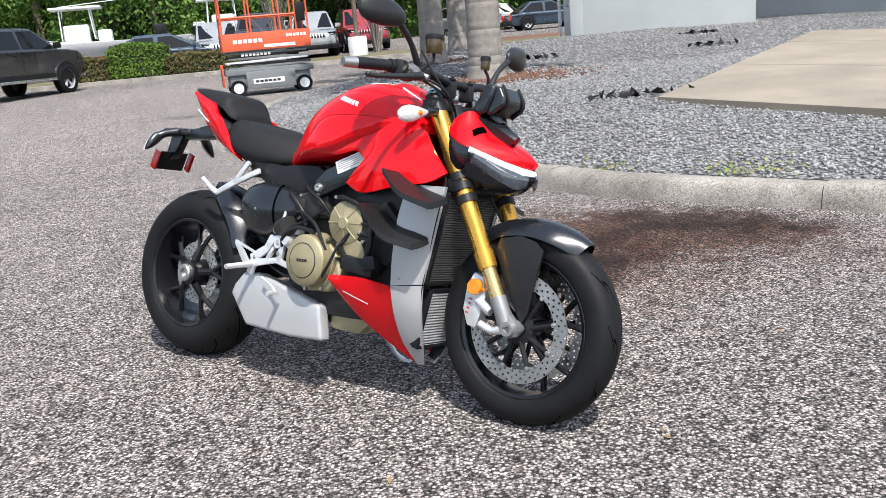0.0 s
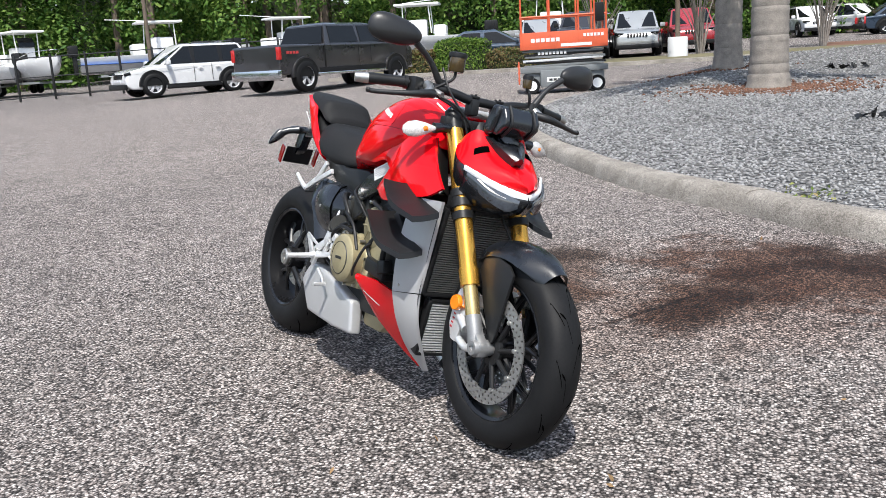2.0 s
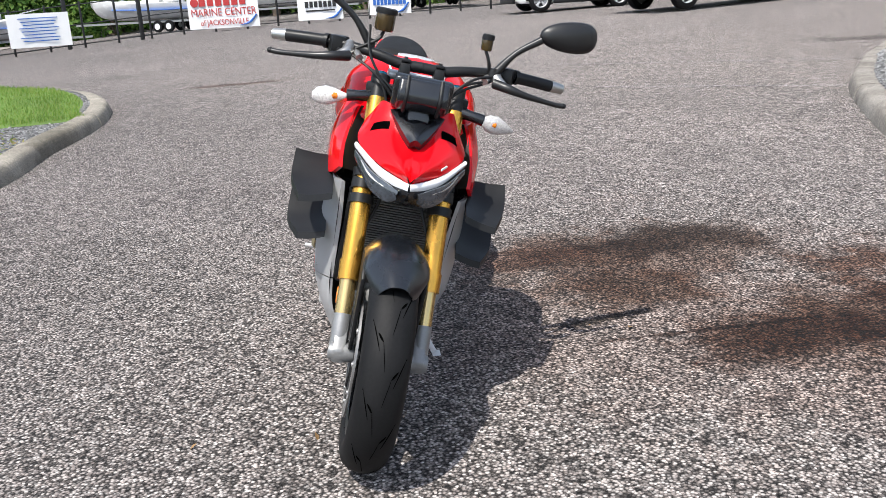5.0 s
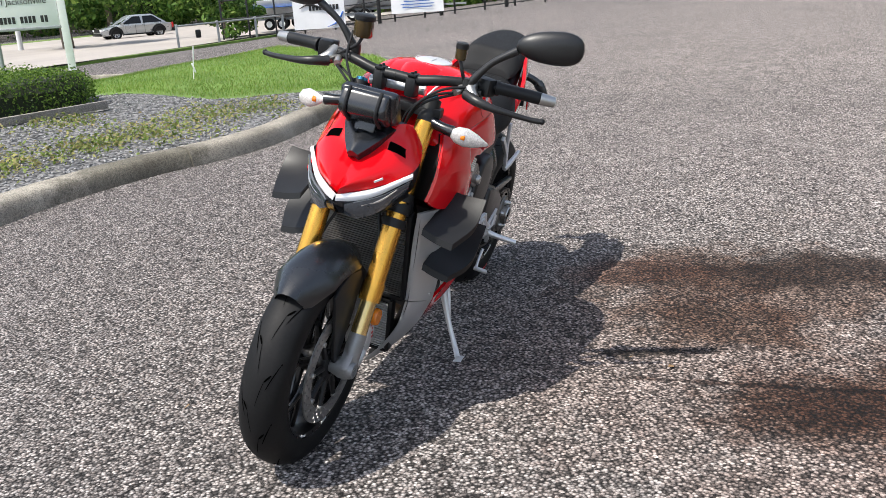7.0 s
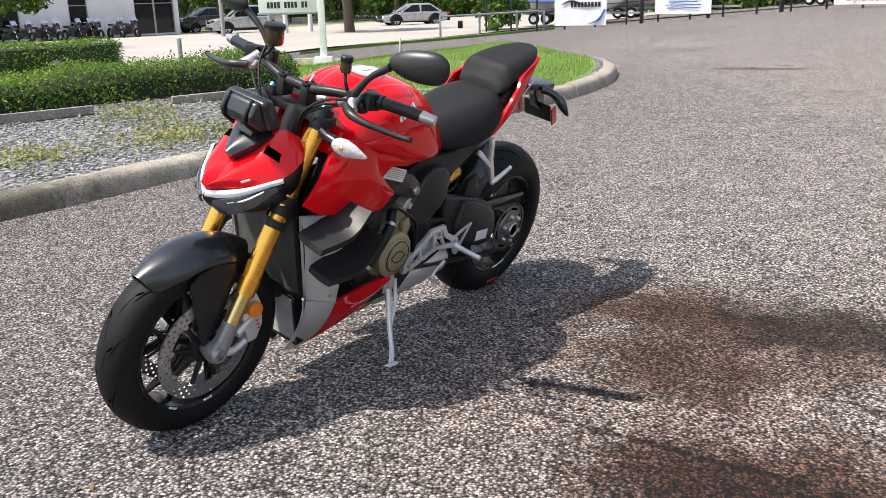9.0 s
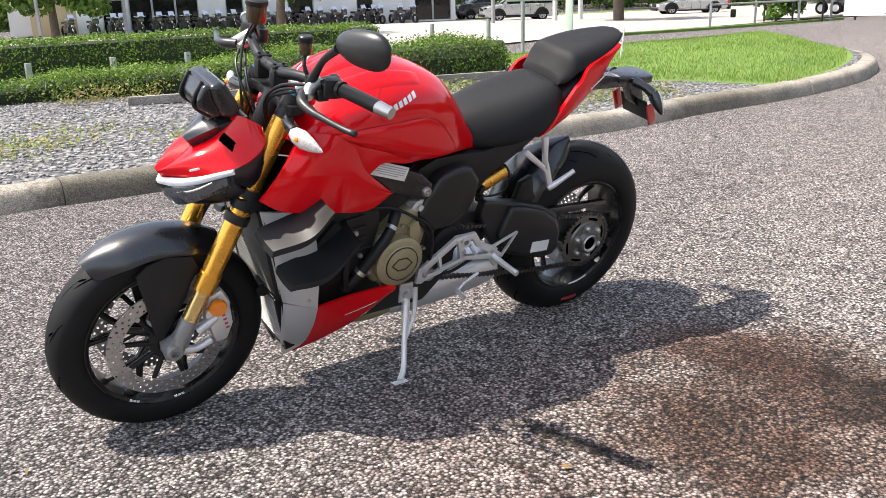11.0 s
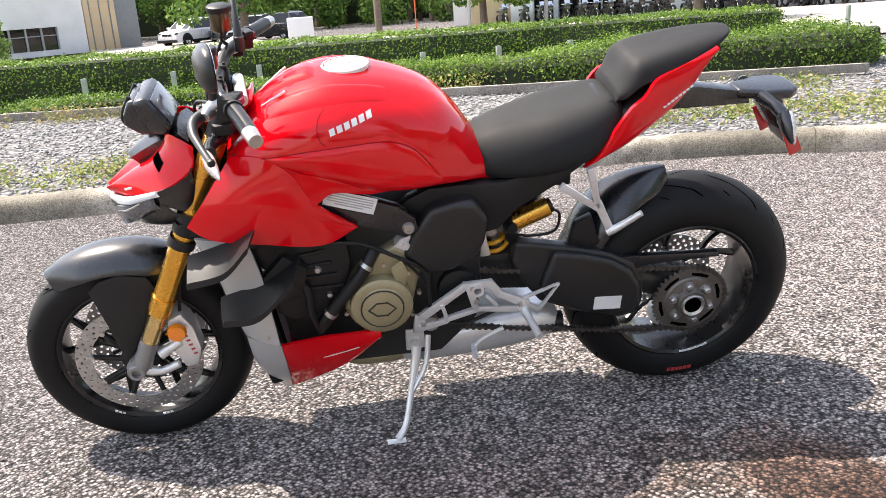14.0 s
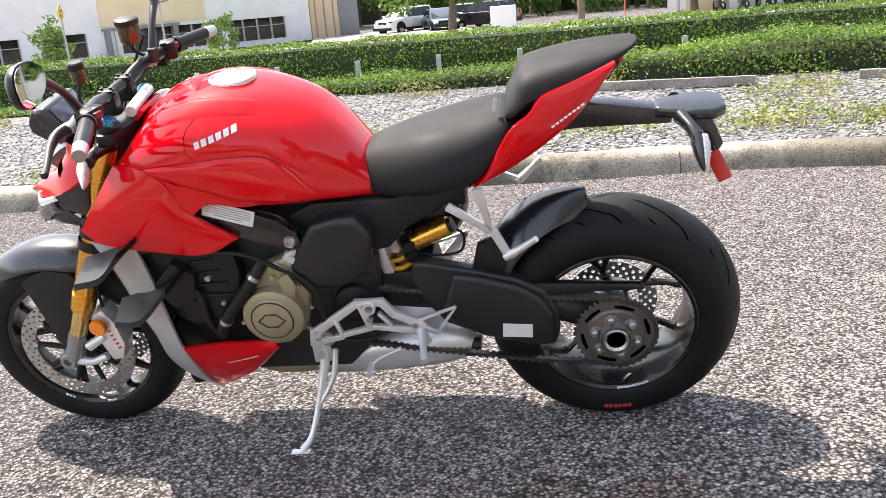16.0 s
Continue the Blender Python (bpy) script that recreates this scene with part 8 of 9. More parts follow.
def car(name, m, paint, label, L=4.7, W=1.85, H=1.75, wb=2.8, r=0.36, kind="suv", rim=None, trim=None, group=""):
    """Body from side sections: lower hull, glasshouse, windows, lamps, wheels."""
    root = thing(name, m, label, "car", group)
    f, b = L / 2, -L / 2
    zb, belt = r * (1.05 if kind == "pickup" else 0.72), H * (0.675 if kind == "pickup" else 0.60)
    if kind == "pickup":
        hull = [(b, zb + 0.05), (b, belt + 0.02), (b + 0.9, belt + 0.02), (b + 1.75, belt + 0.02), (f - 1.20, belt), (f - 0.65, belt - 0.02), (f - 0.22, belt - 0.07), (f - 0.05, belt - 0.16), (f, belt - 0.35), (f, zb + 0.1), (f - 0.3, zb), (0, zb)]
        cab0, cab1, top0, top1 = b + 1.80, f - 1.02, b + 2.00, f - 1.85
    elif kind == "sedan":
        hull = [(b, zb + 0.2), (b + 0.05, belt - 0.05), (b + 0.9, belt + 0.02), (f - 1.3, belt), (f - 0.2, belt - 0.2), (f, zb + 0.25), (f - 0.1, zb), (b + 0.2, zb)]
        cab0, cab1, top0, top1 = b + 0.45, f - 1.1, b + 1.2, f - 2.1
    else:
        hull = [(b + 0.10, zb), (b, zb + 0.12), (b - 0.01, zb + 0.35), (b + 0.03, belt - 0.18), (b + 0.10, belt + 0.03), (b + 1.2, belt + 0.015), (f - 1.35, belt), (f - 0.80, belt - 0.025), (f - 0.36, belt - 0.085), (f - 0.12, belt - 0.17), (f - 0.03, belt - 0.30), (f, zb + 0.26), (f - 0.04, zb + 0.10), (f - 0.20, zb), (0, zb)]
        cab0, cab1, top0, top1 = b + 0.10, f - 1.10, b + 0.50, f - 2.0
    part("body", nosed(prism(hull, -W / 2, W / 2, "y", 0.06 if kind == "pickup" else 0.09, 4), f, 0.05 if kind == "pickup" else 0.15), paint, root)
    rows = []
    for x0, x1, z, w in ((cab0, cab1, belt - 0.03, W / 2 - 0.05), (cab0 + 0.06, cab1 - 0.12, belt + 0.06, W / 2 - 0.07), (top0, top1, H - 0.06, W / 2 - 0.22), (top0 + 0.12, top1 - 0.12, H, W / 2 - 0.34)):
        rows.append([(x0, -w, z), (x1, -w, z), (x1 + 0.06, 0, z), (x1, w, z), (x0, w, z), (x0 - 0.04, 0, z)])
    part("cabin", grid(rows, True, True), paint, root, smooth=30)
    zl, zh = belt + 0.05, H - 0.10
    wl, wh_ = W / 2 - 0.06, W / 2 - 0.20
    n = 3 if kind == "suv" else 2
    x0l, x1l, x0h, x1h = cab0 + 0.18, cab1 - 0.20, top0 + 0.08, top1 - 0.04
    for s in (1, -1):
        if kind == "suv":
            v = [(x0l, s * (wl + 0.007), zl - 0.02), (x1l + 0.03, s * (wl + 0.007), zl - 0.02), (x1h + 0.02, s * (wh_ + 0.007), zh + 0.02), (x0h, s * (wh_ + 0.007), zh + 0.02)]
            v += [(x, y - 0.02 * s, z) for x, y, z in v]
            part("window_surround", (v, [(0, 1, 2, 3), (7, 6, 5, 4), (0, 4, 5, 1), (1, 5, 6, 2), (2, 6, 7, 3), (3, 7, 4, 0)]), M_BLACKPLASTIC, root, smooth=0)
        for k in range(n):
            a, c = k / n + 0.02, (k + 1) / n - 0.02
            v = [(x0l + (x1l - x0l) * a, s * (wl + 0.012), zl), (x0l + (x1l - x0l) * c, s * (wl + 0.012), zl), (min(max(x0l + (x1l - x0l) * c - 0.04, x0h), x1h), s * (wh_ + 0.012), zh), (min(max(x0l + (x1l - x0l) * a + 0.02, x0h), x1h - 0.12), s * (wh_ + 0.012), zh)]
            v += [(x, y - 0.02 * s, z) for x, y, z in v]
            part("window", (v, [(0, 1, 2, 3), (7, 6, 5, 4), (0, 4, 5, 1), (1, 5, 6, 2), (2, 6, 7, 3), (3, 7, 4, 0)]), M_CARGLASS, root, smooth=0)
    for nm, xl, xh, off in (("windscreen", cab1 - 0.13, top1 + 0.0, 0.07), ("rear_window", cab0 + 0.03, top0 + 0.0, -0.05)):
        v = [(xl + off, -wl + 0.1, zl), (xl + off, wl - 0.1, zl), (xh + off, wh_ - 0.06, zh), (xh + off, -wh_ + 0.06, zh)]
        v += [(x - 0.03 * (1 if off > 0 else -1), y, z) for x, y, z in v]
        part(nm, (v, [(0, 1, 2, 3), (7, 6, 5, 4), (0, 4, 5, 1), (1, 5, 6, 2), (2, 6, 7, 3), (3, 7, 4, 0)]), M_CARGLASS, root, smooth=0)
    tr = trim or M_BLACKPLASTIC
    part("bumper", box((f + 0.01, 0, zb + (0.16 if kind == "pickup" else 0.10)), (0.10, W * 0.9, 0.26 if kind == "pickup" else 0.17), 0.04), tr, root)
    part("bumper", box((b - 0.02, 0, zb + (0.06 if kind == "pickup" else 0.16)), (0.16, W * 0.96, 0.28), 0.04), tr, root)
    if kind == "suv":
        for k in range(7):
            part("grille", box((f - 0.035, (k - 3) * 0.115, belt - 0.29), (0.06, 0.075, 0.15), 0.012, (0, -8, 0)), M_BLACKPLASTIC, root)
        part("lower_intake", box((f - 0.02, 0, zb + 0.12), (0.08, W * 0.72, 0.10), 0.03), M_BLACKPLASTIC, root)
    else:
        part("grille", box((f - 0.005, 0, belt - 0.28), (0.05, W * 0.55, 0.2), 0.02), M_BLACKPLASTIC, root)
    for s in (1, -1):
        if kind == "suv":
            hl = part("headlight", box((f - 0.13, s * W * 0.365, belt - 0.215), (0.22, 0.30, 0.095), 0.03, (0, 10, 24 * -s)), M_CARGLASS, root)
            part("lamp_strip", box((f - 0.075, s * W * 0.345, belt - 0.245), (0.10, 0.22, 0.02), 0.006, (0, 0, 24 * -s)), M_DRL, hl)
            part("roof_rail", tube([(top0 + 0.15, s * (W / 2 - 0.30), H - 0.01), (top0 + 0.3, s * (W / 2 - 0.29), H + 0.04), (top1 - 0.5, s * (W / 2 - 0.29), H + 0.04), (top1 - 0.3, s * (W / 2 - 0.30), H - 0.02)], 0.016, 8, 16), M_CHARCOAL, root)
            part("cladding", box((0.02, s * (W / 2 - 0.015), zb + 0.05), (wb - 2.3 * r, 0.06, 0.16), 0.02), M_BLACKPLASTIC, root)
        else:
            part("headlight", box((f - 0.06, s * W * 0.38, belt - 0.26), (0.12, 0.3, 0.15), 0.03), M_DRL, root)
        for x in ((cab0 + cab1) / 2 - 0.12, (cab0 * 0.25 + cab1 * 0.75) - 0.32):
            part("door_handle", box((x - 0.22, s * (W / 2 + 0.012), belt - 0.12), (0.17, 0.03, 0.028), 0.01), paint if kind != "pickup" else M_BLACKPLASTIC, root)
            part("door_seam", box((x, s * (W / 2 + 0.0005), belt - 0.28), (0.014, 0.006, 0.52), 0), M_BLACKPLASTIC, root, smooth=0)
        if kind == "pickup":
            part("bed_gap", box((cab0 - 0.06, s * (W / 2 - 0.004), (belt + zb) / 2), (0.03, 0.02, belt - zb - 0.02), 0), M_BLACKPLASTIC, root, smooth=0)
            part("rocker_panel", box((0.02, s * (W / 2 - 0.01), zb + 0.10), (wb - 2.5 * r, 0.05, 0.20), 0.02), M_BLACKPLASTIC, root)
        part("tail_light", box((b + 0.02, s * (W / 2 - 0.08), belt - 0.2), (0.08, 0.14, 0.34), 0.02), M_REDLENS, root)
        part("side_mirror", box((cab1 - 0.25, s * (W / 2 + 0.1), belt + 0.1), (0.12, 0.2, 0.16), 0.03), paint if kind != "pickup" else M_BLACKPLASTIC, root)
        part("sill", box((0, s * (W / 2 - 0.03), zb + 0.02), (wb - 2.2 * r, 0.1, 0.08), 0.02), M_CHROME if kind == "pickup" else M_BLACKPLASTIC, root)
        for x in (wb / 2 + 0.02, -wb / 2 + 0.02):
            part("wheel_arch", lathe([(r * 1.14, s * (W / 2 - 0.25)), (r * 1.18, s * (W / 2 + 0.012)), (r * 1.28, s * (W / 2 + 0.012)), (r * 1.30, s * (W / 2 - 0.06))], 20, "y", (x, 0, r), False, (-0.02, math.pi + 0.02)), paint if kind == "pickup" else M_BLACKPLASTIC, root)
            part("wheel_well", lathe([(0.0, s * (W / 2 + 0.004)), (r * 1.17, s * (W / 2 + 0.004)), (r * 1.17, s * (W / 2 - 0.3))], 24, "y", (x, 0, r), False, (-0.02, math.pi + 0.02)), M_BLACKPLASTIC, root)
            car_wheel(root, x, s * (W / 2 - 0.10), r, 0.26, rim or M_ALU, s)
    return root


def on_ground(x, y, rz, lift=0.0):
    return pose(x, y, lev(x, y) + lift, 0, 0, rz)


truck = car("pickup_truck", on_ground(-11.75, 23.95, 74.8), M_CARGREY, "dark grey lifted crew cab pickup with chrome bumper", 5.80, 1.97, 1.88, 3.96, 0.42, "pickup", M_ALU, M_CHROME)
part("bed_rail", box((-2.0, 0, 1.27), (1.72, 1.64, 0.06), 0.02), M_BLACKPLASTIC, truck)
for i in range(4):
    part("decal", box((-2.62 + 0.12 * i, -0.985, 1.08), (0.09, 0.006, 0.07), 0), M_REDPRINT, truck, smooth=0)
car("suv", on_ground(-17.75, 24.9, -121), M_CARWHITE, "white family car with black cladding, alloy wheels and tinted windows", 4.48, 1.80, 1.64, 2.70, 0.375, "suv", M_ALU)
car("parked_car", on_ground(-9.6, 33.6, 12), M_CARBLUE, "dark blue parked saloon behind the hedge", 4.7, 1.8, 1.42, 2.7, 0.33, "sedan", group="parked cars")
car("parked_car", on_ground(-8.5, 36.6, -70), M_CARSILVER, "grey family car parked behind the hedge", 4.6, 1.85, 1.72, 2.7, 0.36, "suv", group="parked cars")
car("parked_car", on_ground(-6.6, 36.8, -82), M_CARGREY, "black pickup parked nose first by the verge", 5.6, 1.95, 1.9, 3.4, 0.4, "pickup", group="parked cars")
car("parked_car", on_ground(-4.7, 37.6, -80), M_CARSILVER, "silver off road car parked by the verge", 4.6, 1.85, 1.8, 2.7, 0.38, "suv", group="parked cars")
car("parked_car", on_ground(-2.8, 39.6, -78), M_CARRED, "dark red car parked by the verge", 4.8, 1.9, 1.78, 2.8, 0.37, "suv", group="parked cars")
car("parked_car", on_ground(2.2, 53.0, -75), M_CARWHITE, "white car parked under the trees", 4.6, 1.85, 1.6, 2.7, 0.35, "suv", group="parked cars")
car("parked_car", on_ground(4.6, 56.0, -40), M_CARWHITE, "white car parked under the trees", 4.6, 1.85, 1.6, 2.7, 0.35, "suv", group="parked cars")
car("parked_car", on_ground(6.8, 50.0, 10), M_CARBLUE, "dark car parked far off under the trees", 4.6, 1.85, 1.5, 2.7, 0.35, "sedan", group="parked cars")
for x, y, rz, p, lb, kd in ((-54.0, -9.4, -62, M_CARSILVER, "silver blue van across the road", "suv"), (-60.8, -13.5, -50, M_CARGREY, "dark pickup parked beyond the road", "pickup"), (-59.3, 0.9, -70, M_CARSILVER, "silver car across the road", "sedan"), (-66, 14, 120, M_CARWHITE, "white car far along the road", "suv"), (-62, 19, 120, M_CARWHITE, "white car far along the road", "suv"), (-28.5, -49.7, 20, M_CARWHITE, "white car parked by the drive", "suv"), (-29.6, -46.8, 70, M_CARBLUE, "dark blue car parked by the drive", "sedan"), (-38.0, -57.7, -60, M_CARSILVER, "car parked far behind the hedge", "suv"), (-32.5, -45.7, -75, M_CARGREY, "dark van parked before the shops", "suv")):
    car("parked_car", on_ground(x, y, rz), p, lb, 4.7, 1.85, 1.7 if kd != "sedan" else 1.45, 2.8, 0.35, kd, group="roadside cars")

# scissor lift
lift = thing("scissor_lift", on_ground(-3.25, 18.25, 16), "orange and grey scissor lift parked with its platform lowered", "scissor lift")
part("chassis", join(box((0, 0, 0.30), (1.62, 0.62, 0.24), 0.03), box((0, 0, 0.47), (1.76, 0.72, 0.12), 0.02)), M_GREYPAINT, lift)
part("battery_tray", box((0.0, -0.35, 0.29), (0.98, 0.10, 0.34), 0.02), M_GREYPAINT, lift)
part("battery_tray", box((0.0, 0.35, 0.29), (0.98, 0.10, 0.34), 0.02), M_GREYPAINT, lift)
part("label_plate", box((-0.05, -0.404, 0.27), (0.62, 0.006, 0.10), 0), M_STICKER, lift, smooth=0)
for i in range(6):
    part("label_print", box((-0.28 + 0.085 * i, -0.409, 0.27), (0.065, 0.004, 0.045), 0), M_BLACKPRINT, lift, smooth=0)
for sx_ in (-0.66, 0.66):
    for sy_ in (-0.33, 0.33):
        s = 1 if sy_ > 0 else -1
        wq = part("wheel", lathe([(0, 0.062 * s), (0.05, 0.062 * s), (0.055, 0.05 * s), (0.10, 0.055 * s)], 20, "y"), M_WHITE, lift, m=pose(sx_, sy_, 0.16))
        part("tyre", lathe([(0.10, -0.055), (0.15, -0.06), (0.16, -0.04), (0.16, 0.04), (0.15, 0.06), (0.10, 0.055)], 24, "y"), M_TYRE, wq)
for i, (z, c, dx) in enumerate(((0.555, M_GREYPAINT, 0), (0.61, M_BLACKPLASTIC, 0.03), (0.665, M_CASTALU, -0.02), (0.72, M_GREYPAINT, 0.02), (0.775, M_BLACKPLASTIC, 0), (0.83, M_GREYPAINT, -0.03))):
    for s in (-1, 1):
        part("scissor_arm", box((dx, 0.30 * s, z), (1.62, 0.05, 0.048), 0.008, (0, 1.2 if i % 2 else -1.2, 0)), c, lift)
part("platform", box((0, 0, 0.90), (1.74, 0.74, 0.08), 0.015), M_GREYPAINT, lift)
for s in (-1, 1):
    part("toe_panel", box((0, 0.375 * s, 1.05), (1.74, 0.025, 0.34), 0.006), M_ORANGE, lift)
    for i in range(6):
        part("panel_letter", box((-0.62 + 0.10 * i, 0.39 * s, 1.06), (0.075, 0.004, 0.075), 0), M_STICKER, lift, smooth=0)
        part("panel_letter", box((0.42 + 0.07 * i, 0.39 * s, 1.12), (0.05, 0.004, 0.06), 0), M_STICKER, lift, smooth=0)
    part("panel_label", box((0.25, 0.39 * s, 0.945), (0.62, 0.004, 0.06), 0), M_STICKER, lift, smooth=0)
    for z in (1.52, 1.98):
        part("rail", tube([(-0.86, 0.37 * s, z), (0.86, 0.37 * s, z)], 0.022, 10, 3, False), M_ORANGE, lift)
    for x in (-0.85, -0.28, 0.30, 0.62, 0.85):
        part("post", tube([(x, 0.37 * s, 0.95), (x, 0.37 * s, 1.98)], 0.02, 10, 3, False), M_ORANGE, lift)
for s in (-1, 1):
    part("end_panel", box((0.87 * s, 0, 1.05), (0.025, 0.74, 0.34), 0.006), M_ORANGE, lift)
    for z in (1.52, 1.98):
        part("rail", tube([(0.86 * s, -0.37, z), (0.86 * s, 0.37, z)], 0.022, 10, 3, False), M_ORANGE, lift)
part("ladder", join(box((-0.92, -0.2, 0.42), (0.03, 0.05, 0.45), 0.006), box((-0.92, 0.2, 0.42), (0.03, 0.05, 0.45), 0.006), *[box((-0.92, 0, 0.28 + 0.14 * i), (0.05, 0.4, 0.03), 0.004) for i in range(3)]), M_ORANGE, lift)
part("control_box", box((0.72, -0.36, 1.55), (0.18, 0.14, 0.36), 0.02), M_BLACKPLASTIC, lift)
for i in range(8):
    part("number_print", box((-0.5 + 0.075 * i, -0.335, 0.80), (0.05, 0.006, 0.055), 0), M_STICKER, lift, smooth=0)

# boats on trailers


def boat(m, label, L=8.0, stripe=None, top=True, cover=False):
    root = thing("boat", m, label, "boat", "boats on trailers")
    secs = []
    for x, w, zk, zs in ((-L / 2, 1.15, 0.75, 1.75), (-L / 4, 1.25, 0.70, 1.78), (0, 1.25, 0.70, 1.84), (L / 4, 1.05, 0.76, 1.94), (L * 0.42, 0.55, 1.02, 2.03), (L / 2, 0.04, 1.70, 2.08)):
        secs.append((x, [(0, zs - 0.12), (w * 0.8, zs - 0.10), (w, zs), (w * 0.92, (zs + zk) / 2 + 0.15), (w * 0.5, zk + 0.12), (0, zk)]))
    part("hull", loft(secs, 26, 32), M_CARWHITE, root, smooth=40)
    if stripe:
        part("boot_stripe", loft([(x, [(0, (h[2][1] + h[5][1]) / 2 + 0.1), (h[3][0] + 0.012, (h[2][1] + h[5][1]) / 2 + 0.1), (h[3][0] + 0.012, (h[2][1] + h[5][1]) / 2 + 0.02), (0, (h[2][1] + h[5][1]) / 2 + 0.02)]) for x, h in secs[:4]], 14, 16), stripe, root)
    part("console", box((-0.3, 0, 2.2), (1.3, 1.0, 1.0), 0.12), M_CARWHITE, root)
    part("windscreen", box((0.32, 0, 2.95), (0.06, 0.95, 0.6), 0.02, (0, -22, 0)), M_CARGLASS, root)
    part("bench", box((-1.7, 0, 2.05), (0.7, 1.4, 0.6), 0.1), M_WHITE, root)
    if top:
        part("hardtop", box((-0.4, 0, 3.55), (2.6, 1.9, 0.12), 0.05), M_WHITE, root)
        for x in (-1.2, 0.45):
            for s in (-1, 1):
                part("top_post", tube([(x, 0.62 * s, 1.9), (x * 0.9, 0.7 * s, 3.5)], 0.035, 8, 3, False), M_WHITE, root)
        part("outrigger", tube([(0.4, 0.8, 3.62), (-3.2, 0.95, 3.85)], 0.02, 6, 3, False), M_WHITE, root)
    if cover:
        part("cover", loft([(-L / 2 + 0.3, [(0, 2.5), (0.8, 2.4), (1.1, 1.8), (0, 1.75)]), (-1, [(0, 3.2), (0.7, 3.0), (1.15, 1.9), (0, 1.85)]), (L / 4, [(0, 2.6), (0.5, 2.5), (0.9, 2.1), (0, 2.05)])], 12, 20), M_BLACKPLASTIC, root)
    for s in (-0.4, 0.4):
        en = part("outboard", box((-L / 2 - 0.25, s, 2.1), (0.5, 0.42, 0.65), 0.10), M_BLACKPLASTIC, root)
        part("leg", box((-L / 2 - 0.2, s, 1.3), (0.2, 0.16, 1.1), 0.04), M_BLACKPLASTIC, en)
    part("bow_rail", tube([(L * 0.1, 1.12, 1.9), (L * 0.3, 0.85, 2.28), (L * 0.46, 0.25, 2.38), (L * 0.46, -0.25, 2.38), (L * 0.3, -0.85, 2.28), (L * 0.1, -1.12, 1.9)], 0.018, 6, 30), M_CHROME, root)
    part("trailer", join(box((0, 0.9, 0.62), (L * 0.8, 0.08, 0.12), 0), box((0, -0.9, 0.62), (L * 0.8, 0.08, 0.12), 0), box((L * 0.5, 0, 0.6), (L * 0.3, 0.1, 0.12), 0), *[box((x, 0, 0.6), (0.1, 1.9, 0.1), 0) for x in (-2.6, -1.2, 0, 1.6)]), M_GALV, root, "galvanised boat trailer")
    for x in (-1.9, -1.1):
        for s in (-1, 1):
            wq = part("wheel", lathe([(0, 0.09 * s), (0.18, 0.08 * s), (0.2, 0.1 * s)], 18, "y"), M_WHITE, root, m=pose(x, 1.15 * s, 0.34))
            part("tyre", lathe([(0.19, -0.1), (0.32, -0.1), (0.34, -0.06), (0.34, 0.06), (0.32, 0.1), (0.19, 0.1)], 20, "y"), M_TYRE, wq)
    return root


for x, y, rz, L, st, tp, cv in ((-13.6, 35.0, 196, 8.5, None, True, False), (-8.3, 38.6, 15, 7, None, True, False), (-20.5, 37.0, 60, 8, None, True, False), (-26.5, 35.4, 48, 10, M_BLUE, True, False), (-32.3, 32.4, -18, 7.5, None, True, False), (-34.6, 30.4, 205, 7, None, True, False), (-37.6, 27.0, 226, 10, M_REDPRINT, True, False), (-41, 20.6, -150, 9, M_BLUE, True, False), (-42, 13.4, 70, 8, M_BLUE, True, False), (-40.5, 9.2, 60, 7, M_BLUE, True, False)):
    boat(on_ground(x, y, rz, 0.1) @ Matrix.Scale(0.72 if x > -22 else 0.80, 4), "white motor boat on a galvanised trailer" if not st else "white motor boat with a coloured stripe on a trailer", L, st, tp, cv)

# fence, gate and banners
FL = [(-37.2, 5.0), (-35.3, 7.8), (-34.6, 11.3), (-33.0, 16.2), (-32.1, 18.1), (-30.8, 20.5), (-29.9, 21.9), (-28.8, 23.4), (-27.0, 25.6), (-24.9, 27.9), (-21.0, 31.0), (-16.0, 33.0)]
fence = thing("fence", pose(0, 0, 0), "black iron yard fence with rails and mesh", "fence")
fp_ = spline(FL, 30, True)
for px, py in fp_:
    part("post", box((px, py, lev(px, py) + 0.85), (0.07, 0.07, 1.8), 0.01), M_FENCE, fence)
for z in (0.15, 0.9, 1.65):
    part("rail", tube([(px, py, lev(px, py) + z) for px, py in fp_], 0.022, 6, 60, False), M_FENCE, fence)
for k in range(3):
    x, y = [(-34.6, 11.3), (-33.8, 13.8), (-32.9, 16.4)][k]
    part("gate_post", box((x, y, lev(x, y) + 1.1), (0.14, 0.14, 2.3), 0.02), M_FENCE, fence)


def banner(a, b, h, label, z0=0.12):
    d = Vector((b[0] - a[0], b[1] - a[1]))
    L = d.length
    ang = math.degrees(math.atan2(d.y, d.x))
    nrm = Vector((d.y, -d.x)).normalized() * 0.08
    root = thing("banner", pose((a[0] + b[0]) / 2 + nrm.x, (a[1] + b[1]) / 2 + nrm.y, lev(*a) * 0.5 + lev(*b) * 0.5 + z0 + h / 2, 0, 0, ang), label, "banner", "fence banners")
    rows = [[(x, 0.015 * math.sin(x * 5 + z * 2), z) for z in np.linspace(-h / 2, h / 2, 6)] for x in np.linspace(-L / 2, L / 2, 14)]
    part("sheet", join(grid(rows), grid([[(x, y + 0.012, z) for x, y, z in r][::-1] for r in rows])), M_BANNER, root, smooth=50)
    return root, L


def face(x, z, out=-0.03):
    return pose(x, out, z, 90, 0, 0)


